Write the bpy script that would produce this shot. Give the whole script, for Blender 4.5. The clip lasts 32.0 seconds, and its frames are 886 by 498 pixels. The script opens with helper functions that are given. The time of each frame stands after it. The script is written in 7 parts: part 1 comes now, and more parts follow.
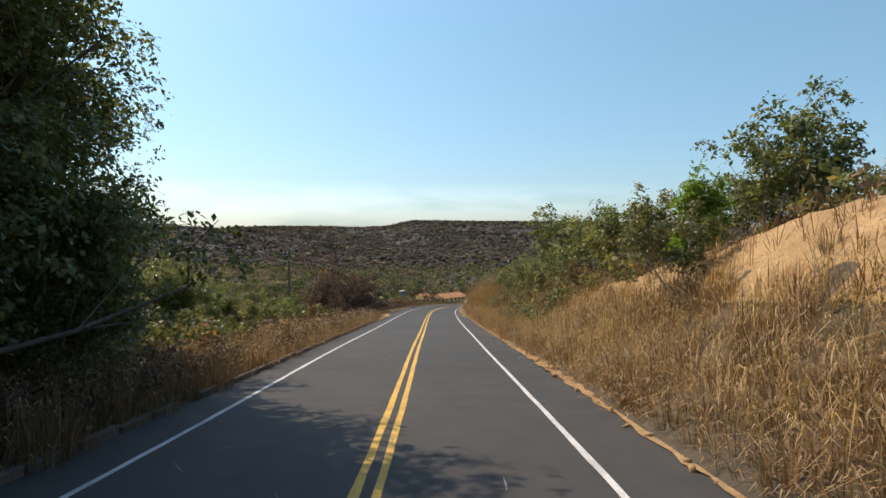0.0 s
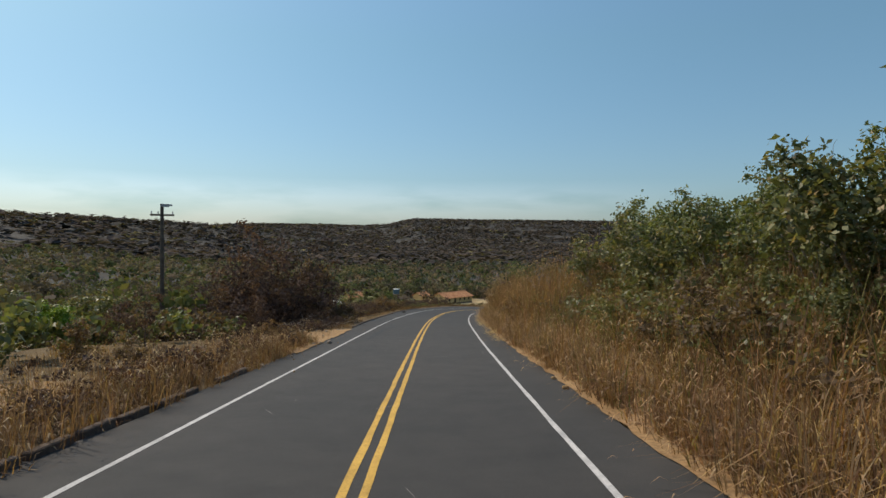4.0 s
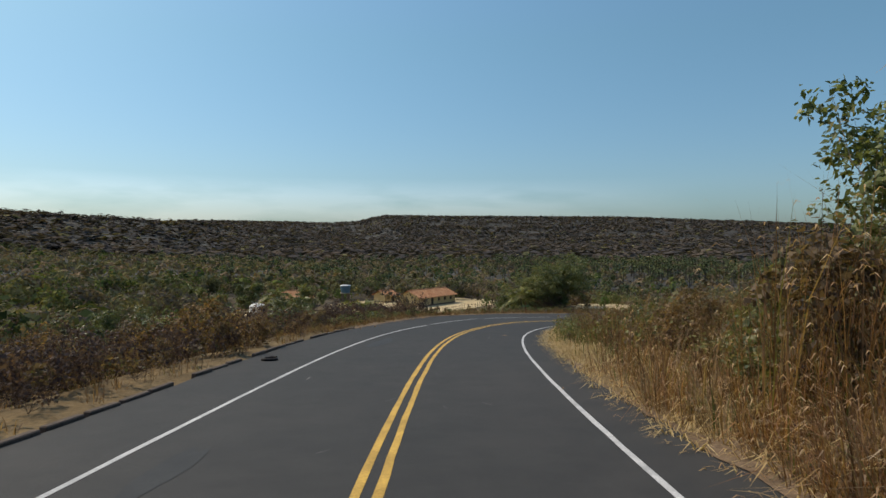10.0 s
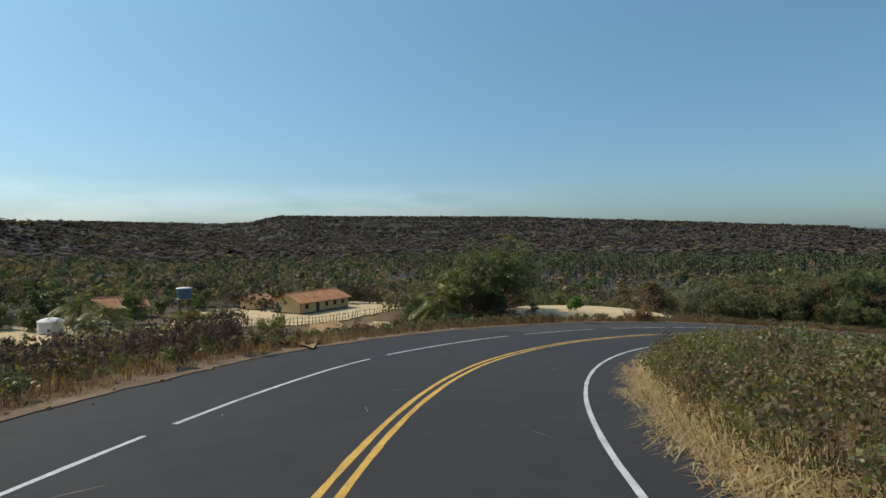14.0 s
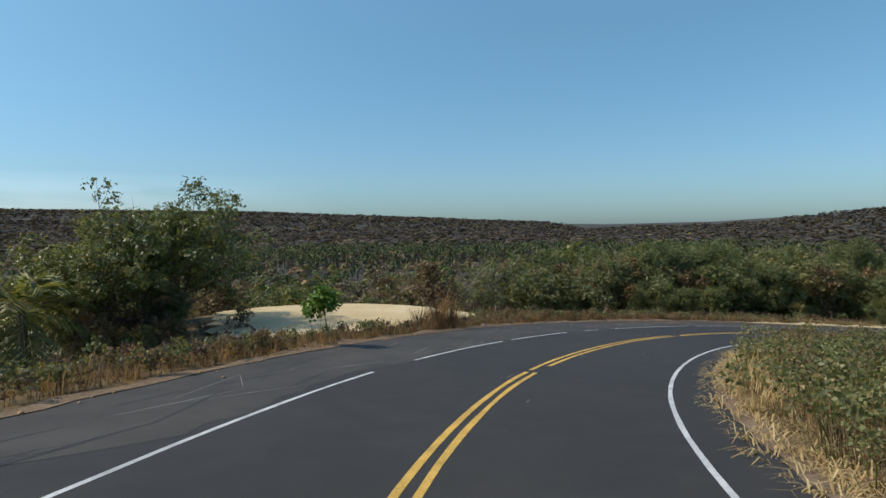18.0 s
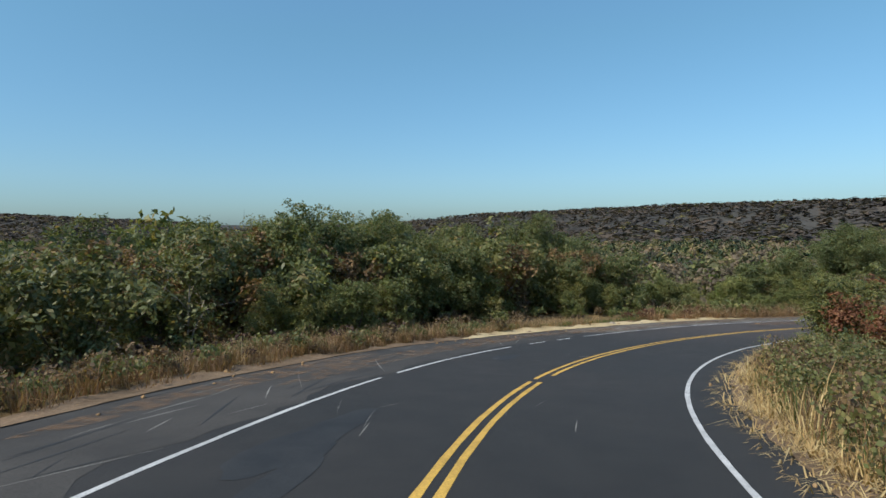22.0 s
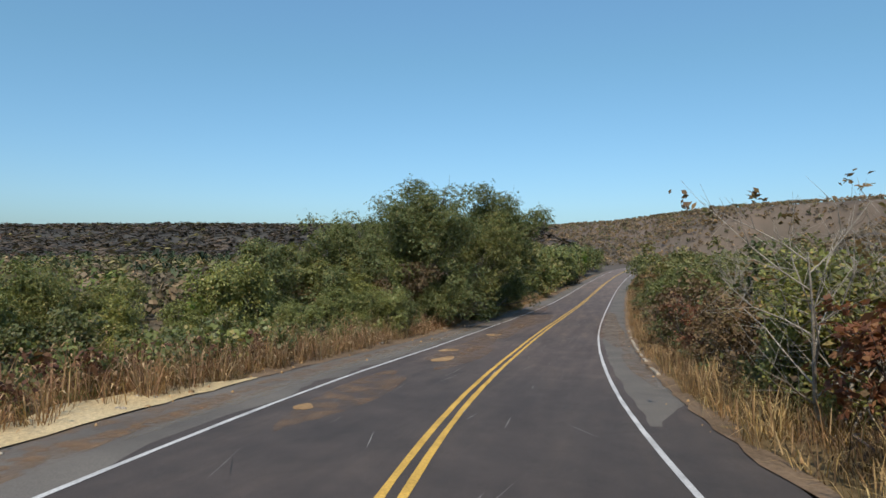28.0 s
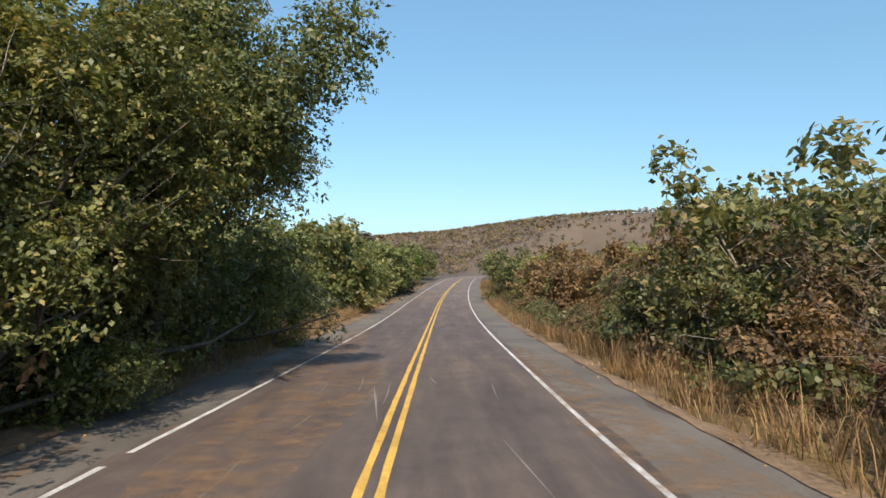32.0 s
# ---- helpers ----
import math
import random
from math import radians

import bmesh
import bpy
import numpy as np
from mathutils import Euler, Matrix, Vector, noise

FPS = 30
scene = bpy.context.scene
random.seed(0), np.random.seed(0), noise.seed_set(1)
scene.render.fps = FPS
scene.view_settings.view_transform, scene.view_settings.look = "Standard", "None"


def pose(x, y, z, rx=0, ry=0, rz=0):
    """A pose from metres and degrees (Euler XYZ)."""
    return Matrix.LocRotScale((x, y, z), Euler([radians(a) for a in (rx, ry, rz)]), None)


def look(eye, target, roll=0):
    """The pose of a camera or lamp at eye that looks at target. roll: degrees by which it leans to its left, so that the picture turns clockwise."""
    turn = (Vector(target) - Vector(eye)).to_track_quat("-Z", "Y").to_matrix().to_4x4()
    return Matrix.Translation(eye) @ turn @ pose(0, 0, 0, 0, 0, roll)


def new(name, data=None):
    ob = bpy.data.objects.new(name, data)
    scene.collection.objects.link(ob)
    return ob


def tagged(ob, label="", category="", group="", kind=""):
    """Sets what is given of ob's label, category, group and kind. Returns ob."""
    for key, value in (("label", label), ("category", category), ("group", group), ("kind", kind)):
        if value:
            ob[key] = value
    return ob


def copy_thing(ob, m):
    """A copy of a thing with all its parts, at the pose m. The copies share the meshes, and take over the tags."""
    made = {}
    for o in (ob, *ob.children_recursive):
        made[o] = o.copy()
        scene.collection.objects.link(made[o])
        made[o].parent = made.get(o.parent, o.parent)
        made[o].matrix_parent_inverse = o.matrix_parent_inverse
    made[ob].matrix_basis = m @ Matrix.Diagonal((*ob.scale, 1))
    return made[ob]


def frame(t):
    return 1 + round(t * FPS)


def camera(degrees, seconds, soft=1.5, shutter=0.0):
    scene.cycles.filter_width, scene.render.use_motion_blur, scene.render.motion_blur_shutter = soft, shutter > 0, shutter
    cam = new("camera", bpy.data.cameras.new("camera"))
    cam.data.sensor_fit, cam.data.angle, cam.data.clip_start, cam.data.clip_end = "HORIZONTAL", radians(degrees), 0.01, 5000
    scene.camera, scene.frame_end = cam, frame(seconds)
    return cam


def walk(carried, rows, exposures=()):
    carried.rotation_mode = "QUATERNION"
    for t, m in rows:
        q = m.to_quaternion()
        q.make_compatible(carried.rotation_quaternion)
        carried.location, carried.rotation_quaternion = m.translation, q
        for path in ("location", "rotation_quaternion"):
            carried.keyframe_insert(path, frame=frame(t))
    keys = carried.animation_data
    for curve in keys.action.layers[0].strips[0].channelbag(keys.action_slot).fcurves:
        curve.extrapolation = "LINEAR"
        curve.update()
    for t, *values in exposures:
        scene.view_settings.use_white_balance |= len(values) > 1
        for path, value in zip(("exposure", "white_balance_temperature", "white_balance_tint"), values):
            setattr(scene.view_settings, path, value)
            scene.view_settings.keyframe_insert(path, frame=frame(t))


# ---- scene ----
cam = camera(72.33, 32.0)
PATH = [
    (0, (0.013, -0.000, 30.000), (-0.009, 4.999, 29.897), 0.27),
    (0.5, (0.121, 4.310, 29.558), (0.114, 9.308, 29.432), 0.48),
    (1, (-0.016, 8.629, 29.117), (-0.023, 13.629, 29.024), 0.54),
    (1.5, (-0.130, 12.992, 28.710), (-0.137, 17.991, 28.624), 0.23),
    (2, (-0.197, 17.358, 28.293), (-0.189, 22.358, 28.195), -0.32),
    (2.5, (-0.196, 21.735, 27.869), (-0.200, 26.734, 27.772), -0.70),
    (3, (-0.356, 26.198, 27.437), (-0.377, 31.197, 27.341), -0.41),
    (3.5, (-0.466, 30.688, 26.966), (-0.506, 35.686, 26.849), -0.13),
    (4, (-0.479, 35.290, 26.500), (-0.513, 40.289, 26.394), 0.52),
    (4.5, (-0.547, 39.899, 26.031), (-0.583, 44.898, 25.960), 0.54),
    (6.5, (-0.962, 58.855, 24.120), (-0.981, 63.854, 24.003), 1.02),
    (7, (-1.025, 63.691, 23.647), (-1.033, 68.689, 23.523), 0.93),
    (7.5, (-1.112, 68.524, 23.190), (-1.097, 73.522, 23.058), 0.86),
    (8, (-1.172, 73.167, 22.750), (-1.152, 78.163, 22.572), 0.86),
    (8.5, (-1.206, 77.600, 22.325), (-1.151, 82.597, 22.175), 0.87),
    (9, (-1.237, 81.816, 21.898), (-1.174, 86.815, 21.834), 0.54),
    (9.5, (-1.184, 85.964, 21.524), (-1.072, 90.963, 21.485), 0.21),
    (10, (-0.994, 89.987, 21.117), (-0.789, 94.981, 21.001), 0.11),
    (10.5, (-0.874, 94.049, 20.724), (-0.584, 99.039, 20.621), 0.33),
    (11, (-0.613, 98.024, 20.329), (-0.251, 103.010, 20.217), 0.51),
    (11.5, (-0.355, 101.962, 19.943), (0.073, 106.942, 19.826), 0.23),
    (12, (0.003, 105.908, 19.570), (0.492, 110.882, 19.441), 0.15),
    (12.5, (0.471, 109.616, 19.192), (1.055, 114.580, 19.059), -0.09),
    (13, (0.946, 113.172, 18.883), (1.661, 118.120, 18.797), -1.04),
    (13.5, (1.564, 116.767, 18.545), (2.429, 121.690, 18.459), -0.69),
    (15.5, (5.370, 131.478, 16.911), (6.902, 136.233, 16.721), -0.74),
    (16, (6.768, 134.963, 16.594), (8.534, 139.637, 16.421), -0.82),
    (16.5, (8.278, 138.110, 16.226), (10.325, 142.667, 16.043), -0.72),
    (17, (9.904, 141.075, 15.835), (12.254, 145.484, 15.651), -0.79),
    (17.5, (11.779, 144.074, 15.447), (14.432, 148.309, 15.272), -0.47),
    (18, (13.945, 146.950, 15.045), (16.874, 151.000, 14.894), -0.64),
    (18.5, (16.328, 149.805, 14.622), (19.527, 153.644, 14.471), -0.39),
    (19, (18.888, 152.365, 14.225), (22.337, 155.981, 14.056), -0.45),
    (19.5, (21.644, 154.573, 13.875), (25.325, 157.951, 13.702), 0.10),
    (20, (24.543, 156.987, 13.503), (28.470, 160.078, 13.361), 0.07),
    (20.5, (27.758, 158.987, 13.173), (31.903, 161.780, 13.024), -0.29),
    (21, (31.111, 160.772, 12.770), (35.453, 163.246, 12.607), -0.21),
    (21.5, (34.614, 162.304, 12.428), (39.109, 164.488, 12.278), 0.24),
    (22, (37.755, 163.347, 12.099), (42.400, 165.190, 11.943), -0.37),
    (22.5, (40.852, 164.185, 11.730), (45.615, 165.697, 11.562), -0.57),
    (23, (43.897, 165.006, 11.393), (48.756, 166.175, 11.228), -0.56),
    (23.5, (47.194, 165.661, 11.058), (52.126, 166.470, 10.902), -0.19),
    (24, (50.652, 165.897, 10.671), (55.626, 166.378, 10.499), -0.03),
    (24.5, (54.138, 165.806, 10.287), (59.133, 165.934, 10.109), 0.25),
    (25, (57.434, 165.399, 9.946), (62.426, 165.194, 9.749), 0.01),
    (25.5, (60.685, 165.072, 9.594), (65.654, 164.541, 9.435), 0.03),
    (26, (63.921, 164.656, 9.249), (68.848, 163.823, 9.077), 0.10),
    (26.5, (67.130, 163.777, 8.850), (72.008, 162.693, 8.699), -0.37),
    (28.5, (82.686, 158.119, 7.329), (87.224, 156.020, 7.389), 0.45),
    (29, (86.435, 156.121, 7.007), (90.868, 153.809, 7.059), -0.05),
    (29.5, (90.114, 153.977, 6.686), (94.440, 151.471, 6.748), 0.10),
    (30, (93.565, 151.792, 6.356), (97.770, 149.088, 6.371), 0.00),
    (30.5, (97.304, 149.398, 6.053), (101.432, 146.578, 6.148), 0.25),
    (31, (100.931, 146.857, 5.780), (104.977, 143.921, 5.859), -0.08),
    (31.5, (104.616, 144.234, 5.533), (108.598, 141.216, 5.694), 0.26),
    (32, (108.342, 141.394, 5.294), (112.264, 138.297, 5.460), 0.20),
]
walk(cam, [(t, look(eye, target, roll)) for t, eye, target, roll in PATH],
     [(0, 0.40, 6950, 15), (1.5, 0.08, 6850, 13), (4, -0.18, 6750, 12), (9, -0.22, 6600, 11), (13, -0.2, 6400, 10), (17, -0.05, 6200, 9), (20, 0.06, 6050, 8), (24, 0.12, 6150, 8), (27, 0.12, 6250, 10), (30, 0.28, 6350, 11), (32, 0.6, 6750, 13)])

# ---- sky and sun ----
SUN_AZ, SUN_EL = -57.0, 47.0  # azimuth clockwise from +y
world = bpy.data.worlds.new("sky")
scene.world = world
world.use_nodes = True
wn = world.node_tree
sky = wn.nodes.new("ShaderNodeTexSky")
sky.sky_type, sky.sun_disc = "NISHITA", False
sky.sun_elevation, sky.sun_rotation = radians(SUN_EL), radians(SUN_AZ)
sky.altitude, sky.air_density, sky.dust_density, sky.ozone_density = 250, 1.0, 1.1, 2.4
tint = wn.nodes.new("ShaderNodeMix")
tint.data_type, tint.blend_type = "RGBA", "MULTIPLY"
tint.inputs[0].default_value, tint.inputs[7].default_value = 1.0, (0.84, 0.99, 0.99, 1)
wn.links.new(sky.outputs[0], tint.inputs[6])
# pale haze low over the horizon and a thin bank of cloud over the far end of the valley
way = wn.nodes.new("ShaderNodeTexCoord")
axes = wn.nodes.new("ShaderNodeSeparateXYZ")
wn.links.new(way.outputs["Generated"], axes.inputs[0])
haze = wn.nodes.new("ShaderNodeValToRGB")
for stop, (place_at, colour) in zip([haze.color_ramp.elements[0], haze.color_ramp.elements[1], haze.color_ramp.elements.new(0.5), haze.color_ramp.elements.new(0.55)], [(0.0, (0.325, 0.36, 0.43)), (0.70, (0.56, 0.63, 0.57)), (0.08, (0.415, 0.44, 0.48)), (0.3, (0.52, 0.575, 0.535))]):
    stop.position, stop.color = place_at, (*colour, 1)
wn.links.new(axes.outputs["Z"], haze.inputs[0])
hazed = wn.nodes.new("ShaderNodeVectorMath")
hazed.operation = "MULTIPLY"
wn.links.new(tint.outputs[2], hazed.inputs[0])
wn.links.new(haze.outputs[0], hazed.inputs[1])
puff = wn.nodes.new("ShaderNodeTexNoise")
puff.inputs["Scale"].default_value, puff.inputs["Detail"].default_value = 5.0, 5.0
stretch = wn.nodes.new("ShaderNodeMapping")
stretch.inputs["Scale"].default_value = (1, 1, 5)
wn.links.new(way.outputs["Generated"], stretch.inputs[0])
wn.links.new(stretch.outputs[0], puff.inputs["Vector"])
low = wn.nodes.new("ShaderNodeMapRange")
low.inputs["From Min"].default_value, low.inputs["From Max"].default_value = 0.092, 0.062
wn.links.new(axes.outputs["Z"], low.inputs["Value"])
toward = wn.nodes.new("ShaderNodeVectorMath")
toward.operation = "DOT_PRODUCT"
toward.inputs[1].default_value = (-0.19, 0.98, 0.05)
wn.links.new(way.outputs["Generated"], toward.inputs[0])
near_way = wn.nodes.new("ShaderNodeMapRange")
near_way.inputs["From Min"].default_value, near_way.inputs["From Max"].default_value = 0.80, 0.95
wn.links.new(toward.outputs["Value"], near_way.inputs["Value"])
thick = wn.nodes.new("ShaderNodeMapRange")
thick.inputs["From Min"].default_value, thick.inputs["From Max"].default_value = 0.30, 0.52
wn.links.new(puff.outputs["Fac"], thick.inputs["Value"])
bank = wn.nodes.new("ShaderNodeMath")
bank.operation = "MULTIPLY"
wn.links.new(low.outputs[0], bank.inputs[0])
wn.links.new(near_way.outputs[0], bank.inputs[1])
bank_2 = wn.nodes.new("ShaderNodeMath")
bank_2.operation = "MULTIPLY"
wn.links.new(bank.outputs[0], bank_2.inputs[0])
wn.links.new(thick.outputs[0], bank_2.inputs[1])
cloudy = wn.nodes.new("ShaderNodeMix")
cloudy.data_type, cloudy.blend_type = "RGBA", "MULTIPLY"
wn.links.new(bank_2.outputs[0], cloudy.inputs[0])
wn.links.new(hazed.outputs[0], cloudy.inputs[6])
cloudy.inputs[7].default_value = (1.30, 1.19, 1.20, 1)
wn.links.new(cloudy.outputs[2], wn.nodes["Background"].inputs[0])
wn.nodes["Background"].inputs[1].default_value = 0.245
sun = new("sun", bpy.data.lights.new("sun", "SUN"))
sun.data.energy, sun.data.angle, sun.data.color = 4.5, radians(0.53), (1.0, 0.89, 0.71)
a, e = radians(SUN_AZ), radians(SUN_EL)
sun.matrix_world = look((0, 0, 80), Vector((0, 0, 80)) - Vector((math.sin(a) * math.cos(e), math.cos(a) * math.cos(e), math.sin(e))))


# ---- materials ----
def material(name, rough=0.9, metal=0.0, spec=0.3):
    m = bpy.data.materials.new(name)
    m.use_nodes = True
    b = m.node_tree.nodes["Principled BSDF"]
    b.inputs["Roughness"].default_value, b.inputs["Metallic"].default_value = rough, metal
    b.inputs["Specular IOR Level"].default_value = spec
    return m, m.node_tree, b


def node(tree, kind, **values):
    n = tree.nodes.new("ShaderNode" + kind)
    for key, v in values.items():
        n.inputs[key].default_value = v
    return n


def noise_tex(tree, scale, detail=4.0, rough=0.6, coords="Object"):
    tc = tree.nodes.new("ShaderNodeTexCoord")
    n = node(tree, "TexNoise", Scale=scale, Detail=detail, Roughness=rough)
    tree.links.new(tc.outputs[coords], n.inputs["Vector"])
    return n


def ramp(tree, source, stops):
    r = tree.nodes.new("ShaderNodeValToRGB")
    while len(r.color_ramp.elements) < len(stops):
        r.color_ramp.elements.new(0.5)
    for el, (p, c) in zip(r.color_ramp.elements, stops):
        el.position, el.color = p, (*c, 1)
    tree.links.new(source, r.inputs[0])
    return r


def mix(tree, fac, a, b, kind="MIX"):
    m = tree.nodes.new("ShaderNodeMix")
    m.data_type, m.blend_type = "RGBA", kind
    for sock, v in ((m.inputs[0], fac), (m.inputs[6], a), (m.inputs[7], b)):
        if isinstance(v, (int, float)):
            sock.default_value = v
        elif isinstance(v, tuple):
            sock.default_value = (*v, 1)
        else:
            tree.links.new(v, sock)
    return m.outputs[2]


def bump(tree, bsdf, height, strength=0.3, distance=0.02):
    b = node(tree, "Bump", Strength=strength, Distance=distance)
    tree.links.new(height, b.inputs["Height"])
    tree.links.new(b.outputs[0], bsdf.inputs["Normal"])


def two_tone(name, stops, scale, fine, rough=0.9, strength=0.3, distance=0.02, spec=0.3):
    """A rough surface of a few colours, mixed at two scales."""
    m, t, b = material(name, rough, 0.0, spec)
    big, small = noise_tex(t, scale), noise_tex(t, fine, 6.0, 0.7)
    c = ramp(t, big.outputs["Fac"], stops)
    g = ramp(t, small.outputs["Fac"], [(0.3, (0.6, 0.6, 0.6)), (0.7, (1.25, 1.25, 1.25))])
    t.links.new(mix(t, 1.0, c.outputs[0], g.outputs[0], "MULTIPLY"), b.inputs["Base Color"])
    bump(t, b, small.outputs["Fac"], strength, distance)
    return m


# ---- the road's line: azimuth and height by metres; edge lines, bank and all that stands beside it by stations ----
ROAD_S = [-30, -20, -10, 0, 10, 20, 30, 40, 50, 60, 70, 80, 90, 100, 110, 120, 130, 140, 150, 160, 170, 180, 190, 200, 210, 220, 230, 240, 250, 260, 270, 280, 290, 300, 310, 320, 330, 340, 350, 360, 370, 380, 390, 400, 410]
ROAD_AZ = [3.4, 2.3, 1.1, 0.0, -1.1, -1.3, -0.8, -1.1, -1.0, -0.9, -0.2, 0.1, 1.7, 3.2, 5.4, 10.4, 18.2, 29.7, 38.4, 49.2, 62.0, 71.8, 82.9, 95.3, 103.1, 111.2, 119.7, 124.0, 125.6, 127.0, 128.3, 128.4, 128.6, 128.8, 129.1, 129.6, 130.1, 130.6, 131.1, 131.5, 132.0, 132.5, 133.0, 133.5, 134.0]
ROAD_Z = [30.83, 29.82, 28.80, 27.79, 26.79, 25.84, 24.84, 23.80, 22.80, 21.80, 20.84, 19.89, 18.93, 17.95, 17.01, 16.03, 15.01, 14.05, 12.95, 11.89, 10.94, 9.97, 8.92, 7.87, 6.78, 5.80, 4.97, 4.21, 3.54, 3.03, 2.62, 2.29, 1.98, 1.74, 1.62, 1.60, 1.66, 1.76, 1.90, 2.05, 2.22, 2.40, 2.60, 2.80, 3.00]
WIDE_S = [0, 20, 40, 60, 80, 100, 120, 140, 160, 180, 200, 220, 240]
LINE_L = [-3.31, -3.32, -3.35, -3.40, -3.49, -3.57, -3.64, -3.64, -3.59, -3.71, -3.74, -3.61, -3.53]
LINE_R = [2.85, 2.85, 2.96, 3.17, 3.33, 3.45, 3.53, 3.54, 3.54, 3.51, 3.43, 3.29, 3.20]
BANK = [-0.007, -0.007, -0.009, -0.012, -0.007, 0.004, 0.009, 0.010, 0.000, -0.008, 0.002, -0.009, -0.019]
# stations along the road, counted closer in the bend, and their metres
STATION = [-90, 0, 15, 30, 45, 60, 75, 90, 105, 120, 135, 150, 165, 180, 195, 210, 225, 240, 260, 300, 350]
METRES = [-98.6, 0.0, 16.6, 33.3, 51.5, 69.9, 86.9, 104.3, 121.8, 139.0, 156.0, 177.4, 195.0, 212.4, 234.1, 250.3, 266.7, 284.0, 307.0, 353.0, 410.0]
ROAD_X0, ROAD_Y0 = -0.827, 0.042


def road_line():
    m = np.arange(math.floor(METRES[0]), ROAD_S[-1] + 180, 1.0)
    az = np.interp(m, np.r_[ROAD_S, ROAD_S[-1] + 60, ROAD_S[-1] + 160], np.r_[ROAD_AZ, ROAD_AZ[-1], ROAD_AZ[-1] + 60])
    z = np.interp(m, np.r_[METRES[0], ROAD_S, ROAD_S[-1] + 180], np.r_[ROAD_Z[0] - (METRES[0] - ROAD_S[0]) * 0.1, ROAD_Z, ROAD_Z[-1] - 0.5])
    k = np.hanning(11)
    k /= k.sum()
    pad = lambda q: np.r_[2 * q[0] - q[5:0:-1], q, 2 * q[-1] - q[-2:-7:-1]]
    az, z = np.convolve(pad(az), k, "valid"), np.convolve(pad(z), k, "valid")
    dx, dy = np.sin(np.radians(az)), np.cos(np.radians(az))
    x, y = np.cumsum(dx) - dx, np.cumsum(dy) - dy
    s = np.interp(m, np.r_[METRES, METRES[-1] + 180], np.r_[STATION, STATION[-1] + 155])
    i0 = int(np.argmin(abs(m)))
    return s, x - x[i0] + ROAD_X0, y - y[i0] + ROAD_Y0, z, az, np.interp(s, WIDE_S, BANK)


RS, RX, RY, RZ, RA, RB = road_line()


def on_road(s, d, h=0.0):
    """The place at s metres along the road, d to its right, h above it."""
    x, y, z, az, b = (np.interp(s, RS, q) for q in (RX, RY, RZ, RA, RB))
    a = np.radians(az)
    return x + d * np.cos(a), y - d * np.sin(a), z - b * d + h


def near_road(x, y):
    """Station, offset to the right and height of the road's nearest point, for arrays."""
    x, y = np.ravel(x).astype(float), np.ravel(y).astype(float)
    k = np.zeros(len(x), int)
    best = np.full(len(x), 1e18)
    for lo in range(0, len(RS), 4):
        d2 = (x - RX[lo]) ** 2 + (y - RY[lo]) ** 2
        m = d2 < best
        best[m], k[m] = d2[m], lo
    for _ in range(2):
        for dk in (-2, -1, 1, 2):
            j = np.clip(k + dk, 0, len(RS) - 1)
            d2 = (x - RX[j]) ** 2 + (y - RY[j]) ** 2
            m = d2 < best
            best[m], k[m] = d2[m], j[m]
    a = np.radians(RA[k])
    d = (x - RX[k]) * np.cos(a) - (y - RY[k]) * np.sin(a)
    far = np.sqrt(best)
    d = np.where(d >= 0, far, -far)
    return RS[k], d, RZ[k] - RB[k] * np.clip(d, -7, 7)


def smooth(v, a, b):
    u = np.clip((np.asarray(v, float) - a) / (b - a), 0, 1)
    return u * u * (3 - 2 * u)


def waves(x, y, size, seed=0):
    """Soft uneven ground, -1 to 1, from a few crossing waves."""
    rng = np.random.default_rng(seed)
    out = 0.0
    for k in range(7):
        a, p, f = rng.uniform(0, 6.28), rng.uniform(0, 6.28), rng.uniform(0.6, 1.8) * 6.28 / size
        out = out + np.sin((x * np.cos(a) + y * np.sin(a)) * f + p + 1.3 * np.sin((x * np.sin(a) - y * np.cos(a)) * f * 0.7 + p * 2)) / 7 * 1.6
    return out


def edge_l(s):
    return np.interp(s, [-90, 20, 60, 88, 104, 131, 154, 174, 190, 220, 400], [-4.35, -4.3, -4.8, -5.55, -6.3, -7.3, -7.4, -6.6, -6.0, -5.4, -5.2])


def edge_r(s):
    return np.interp(s, [-90, 24, 60, 104, 136, 157, 194, 222, 400], [4.1, 4.1, 4.3, 4.7, 4.65, 4.5, 4.8, 5.0, 4.8])


# The ridge round the valley: azimuth seen from the bend, its rise in degrees, and how far off its foot and its crest are
HUB = (33.0, 130.0)
EYE_Z = 14.0
RIDGE = [  # azimuth, rise, foot, crest
    (-180, 1.5, 150, 320), (-90, 3.6, 250, 700), (-44.1, 2.75, 300, 771), (-24.1, 1.63, 450, 1041), (-10.6, 1.35, 900, 2335), (-6.9, 1.49, 900, 2333), (-4.2, 2.07, 800, 2031), (17.4, 1.95, 800, 1992), (30.4, 1.44, 700, 1701), (41.8, 0.88, 700, 1607), (49.6, 0.6, 800, 2010), (59.3, 0.71, 800, 1913), (70.8, 1.45, 650, 1518), (88.9, 2.06, 520, 1224), (104, 2.19, 400, 873), (115.3, 2.16, 300, 639), (122.6, 2.72, 240, 554), (129.6, 3.75, 180, 466), (142.4, 4.4, 130, 360), (163, 5, 110, 300), (171, 1.5, 150, 320), (180, 1.5, 150, 320)]


def ridge_at(x, y):
    dx, dy = x - HUB[0], y - HUB[1]
    r, az = np.hypot(dx, dy), np.degrees(np.arctan2(dx, dy))
    t = np.array(RIDGE, float)
    return r, az, np.interp(az, t[:, 0], t[:, 1]), np.interp(az, t[:, 0], t[:, 2]), np.interp(az, t[:, 0], t[:, 3])


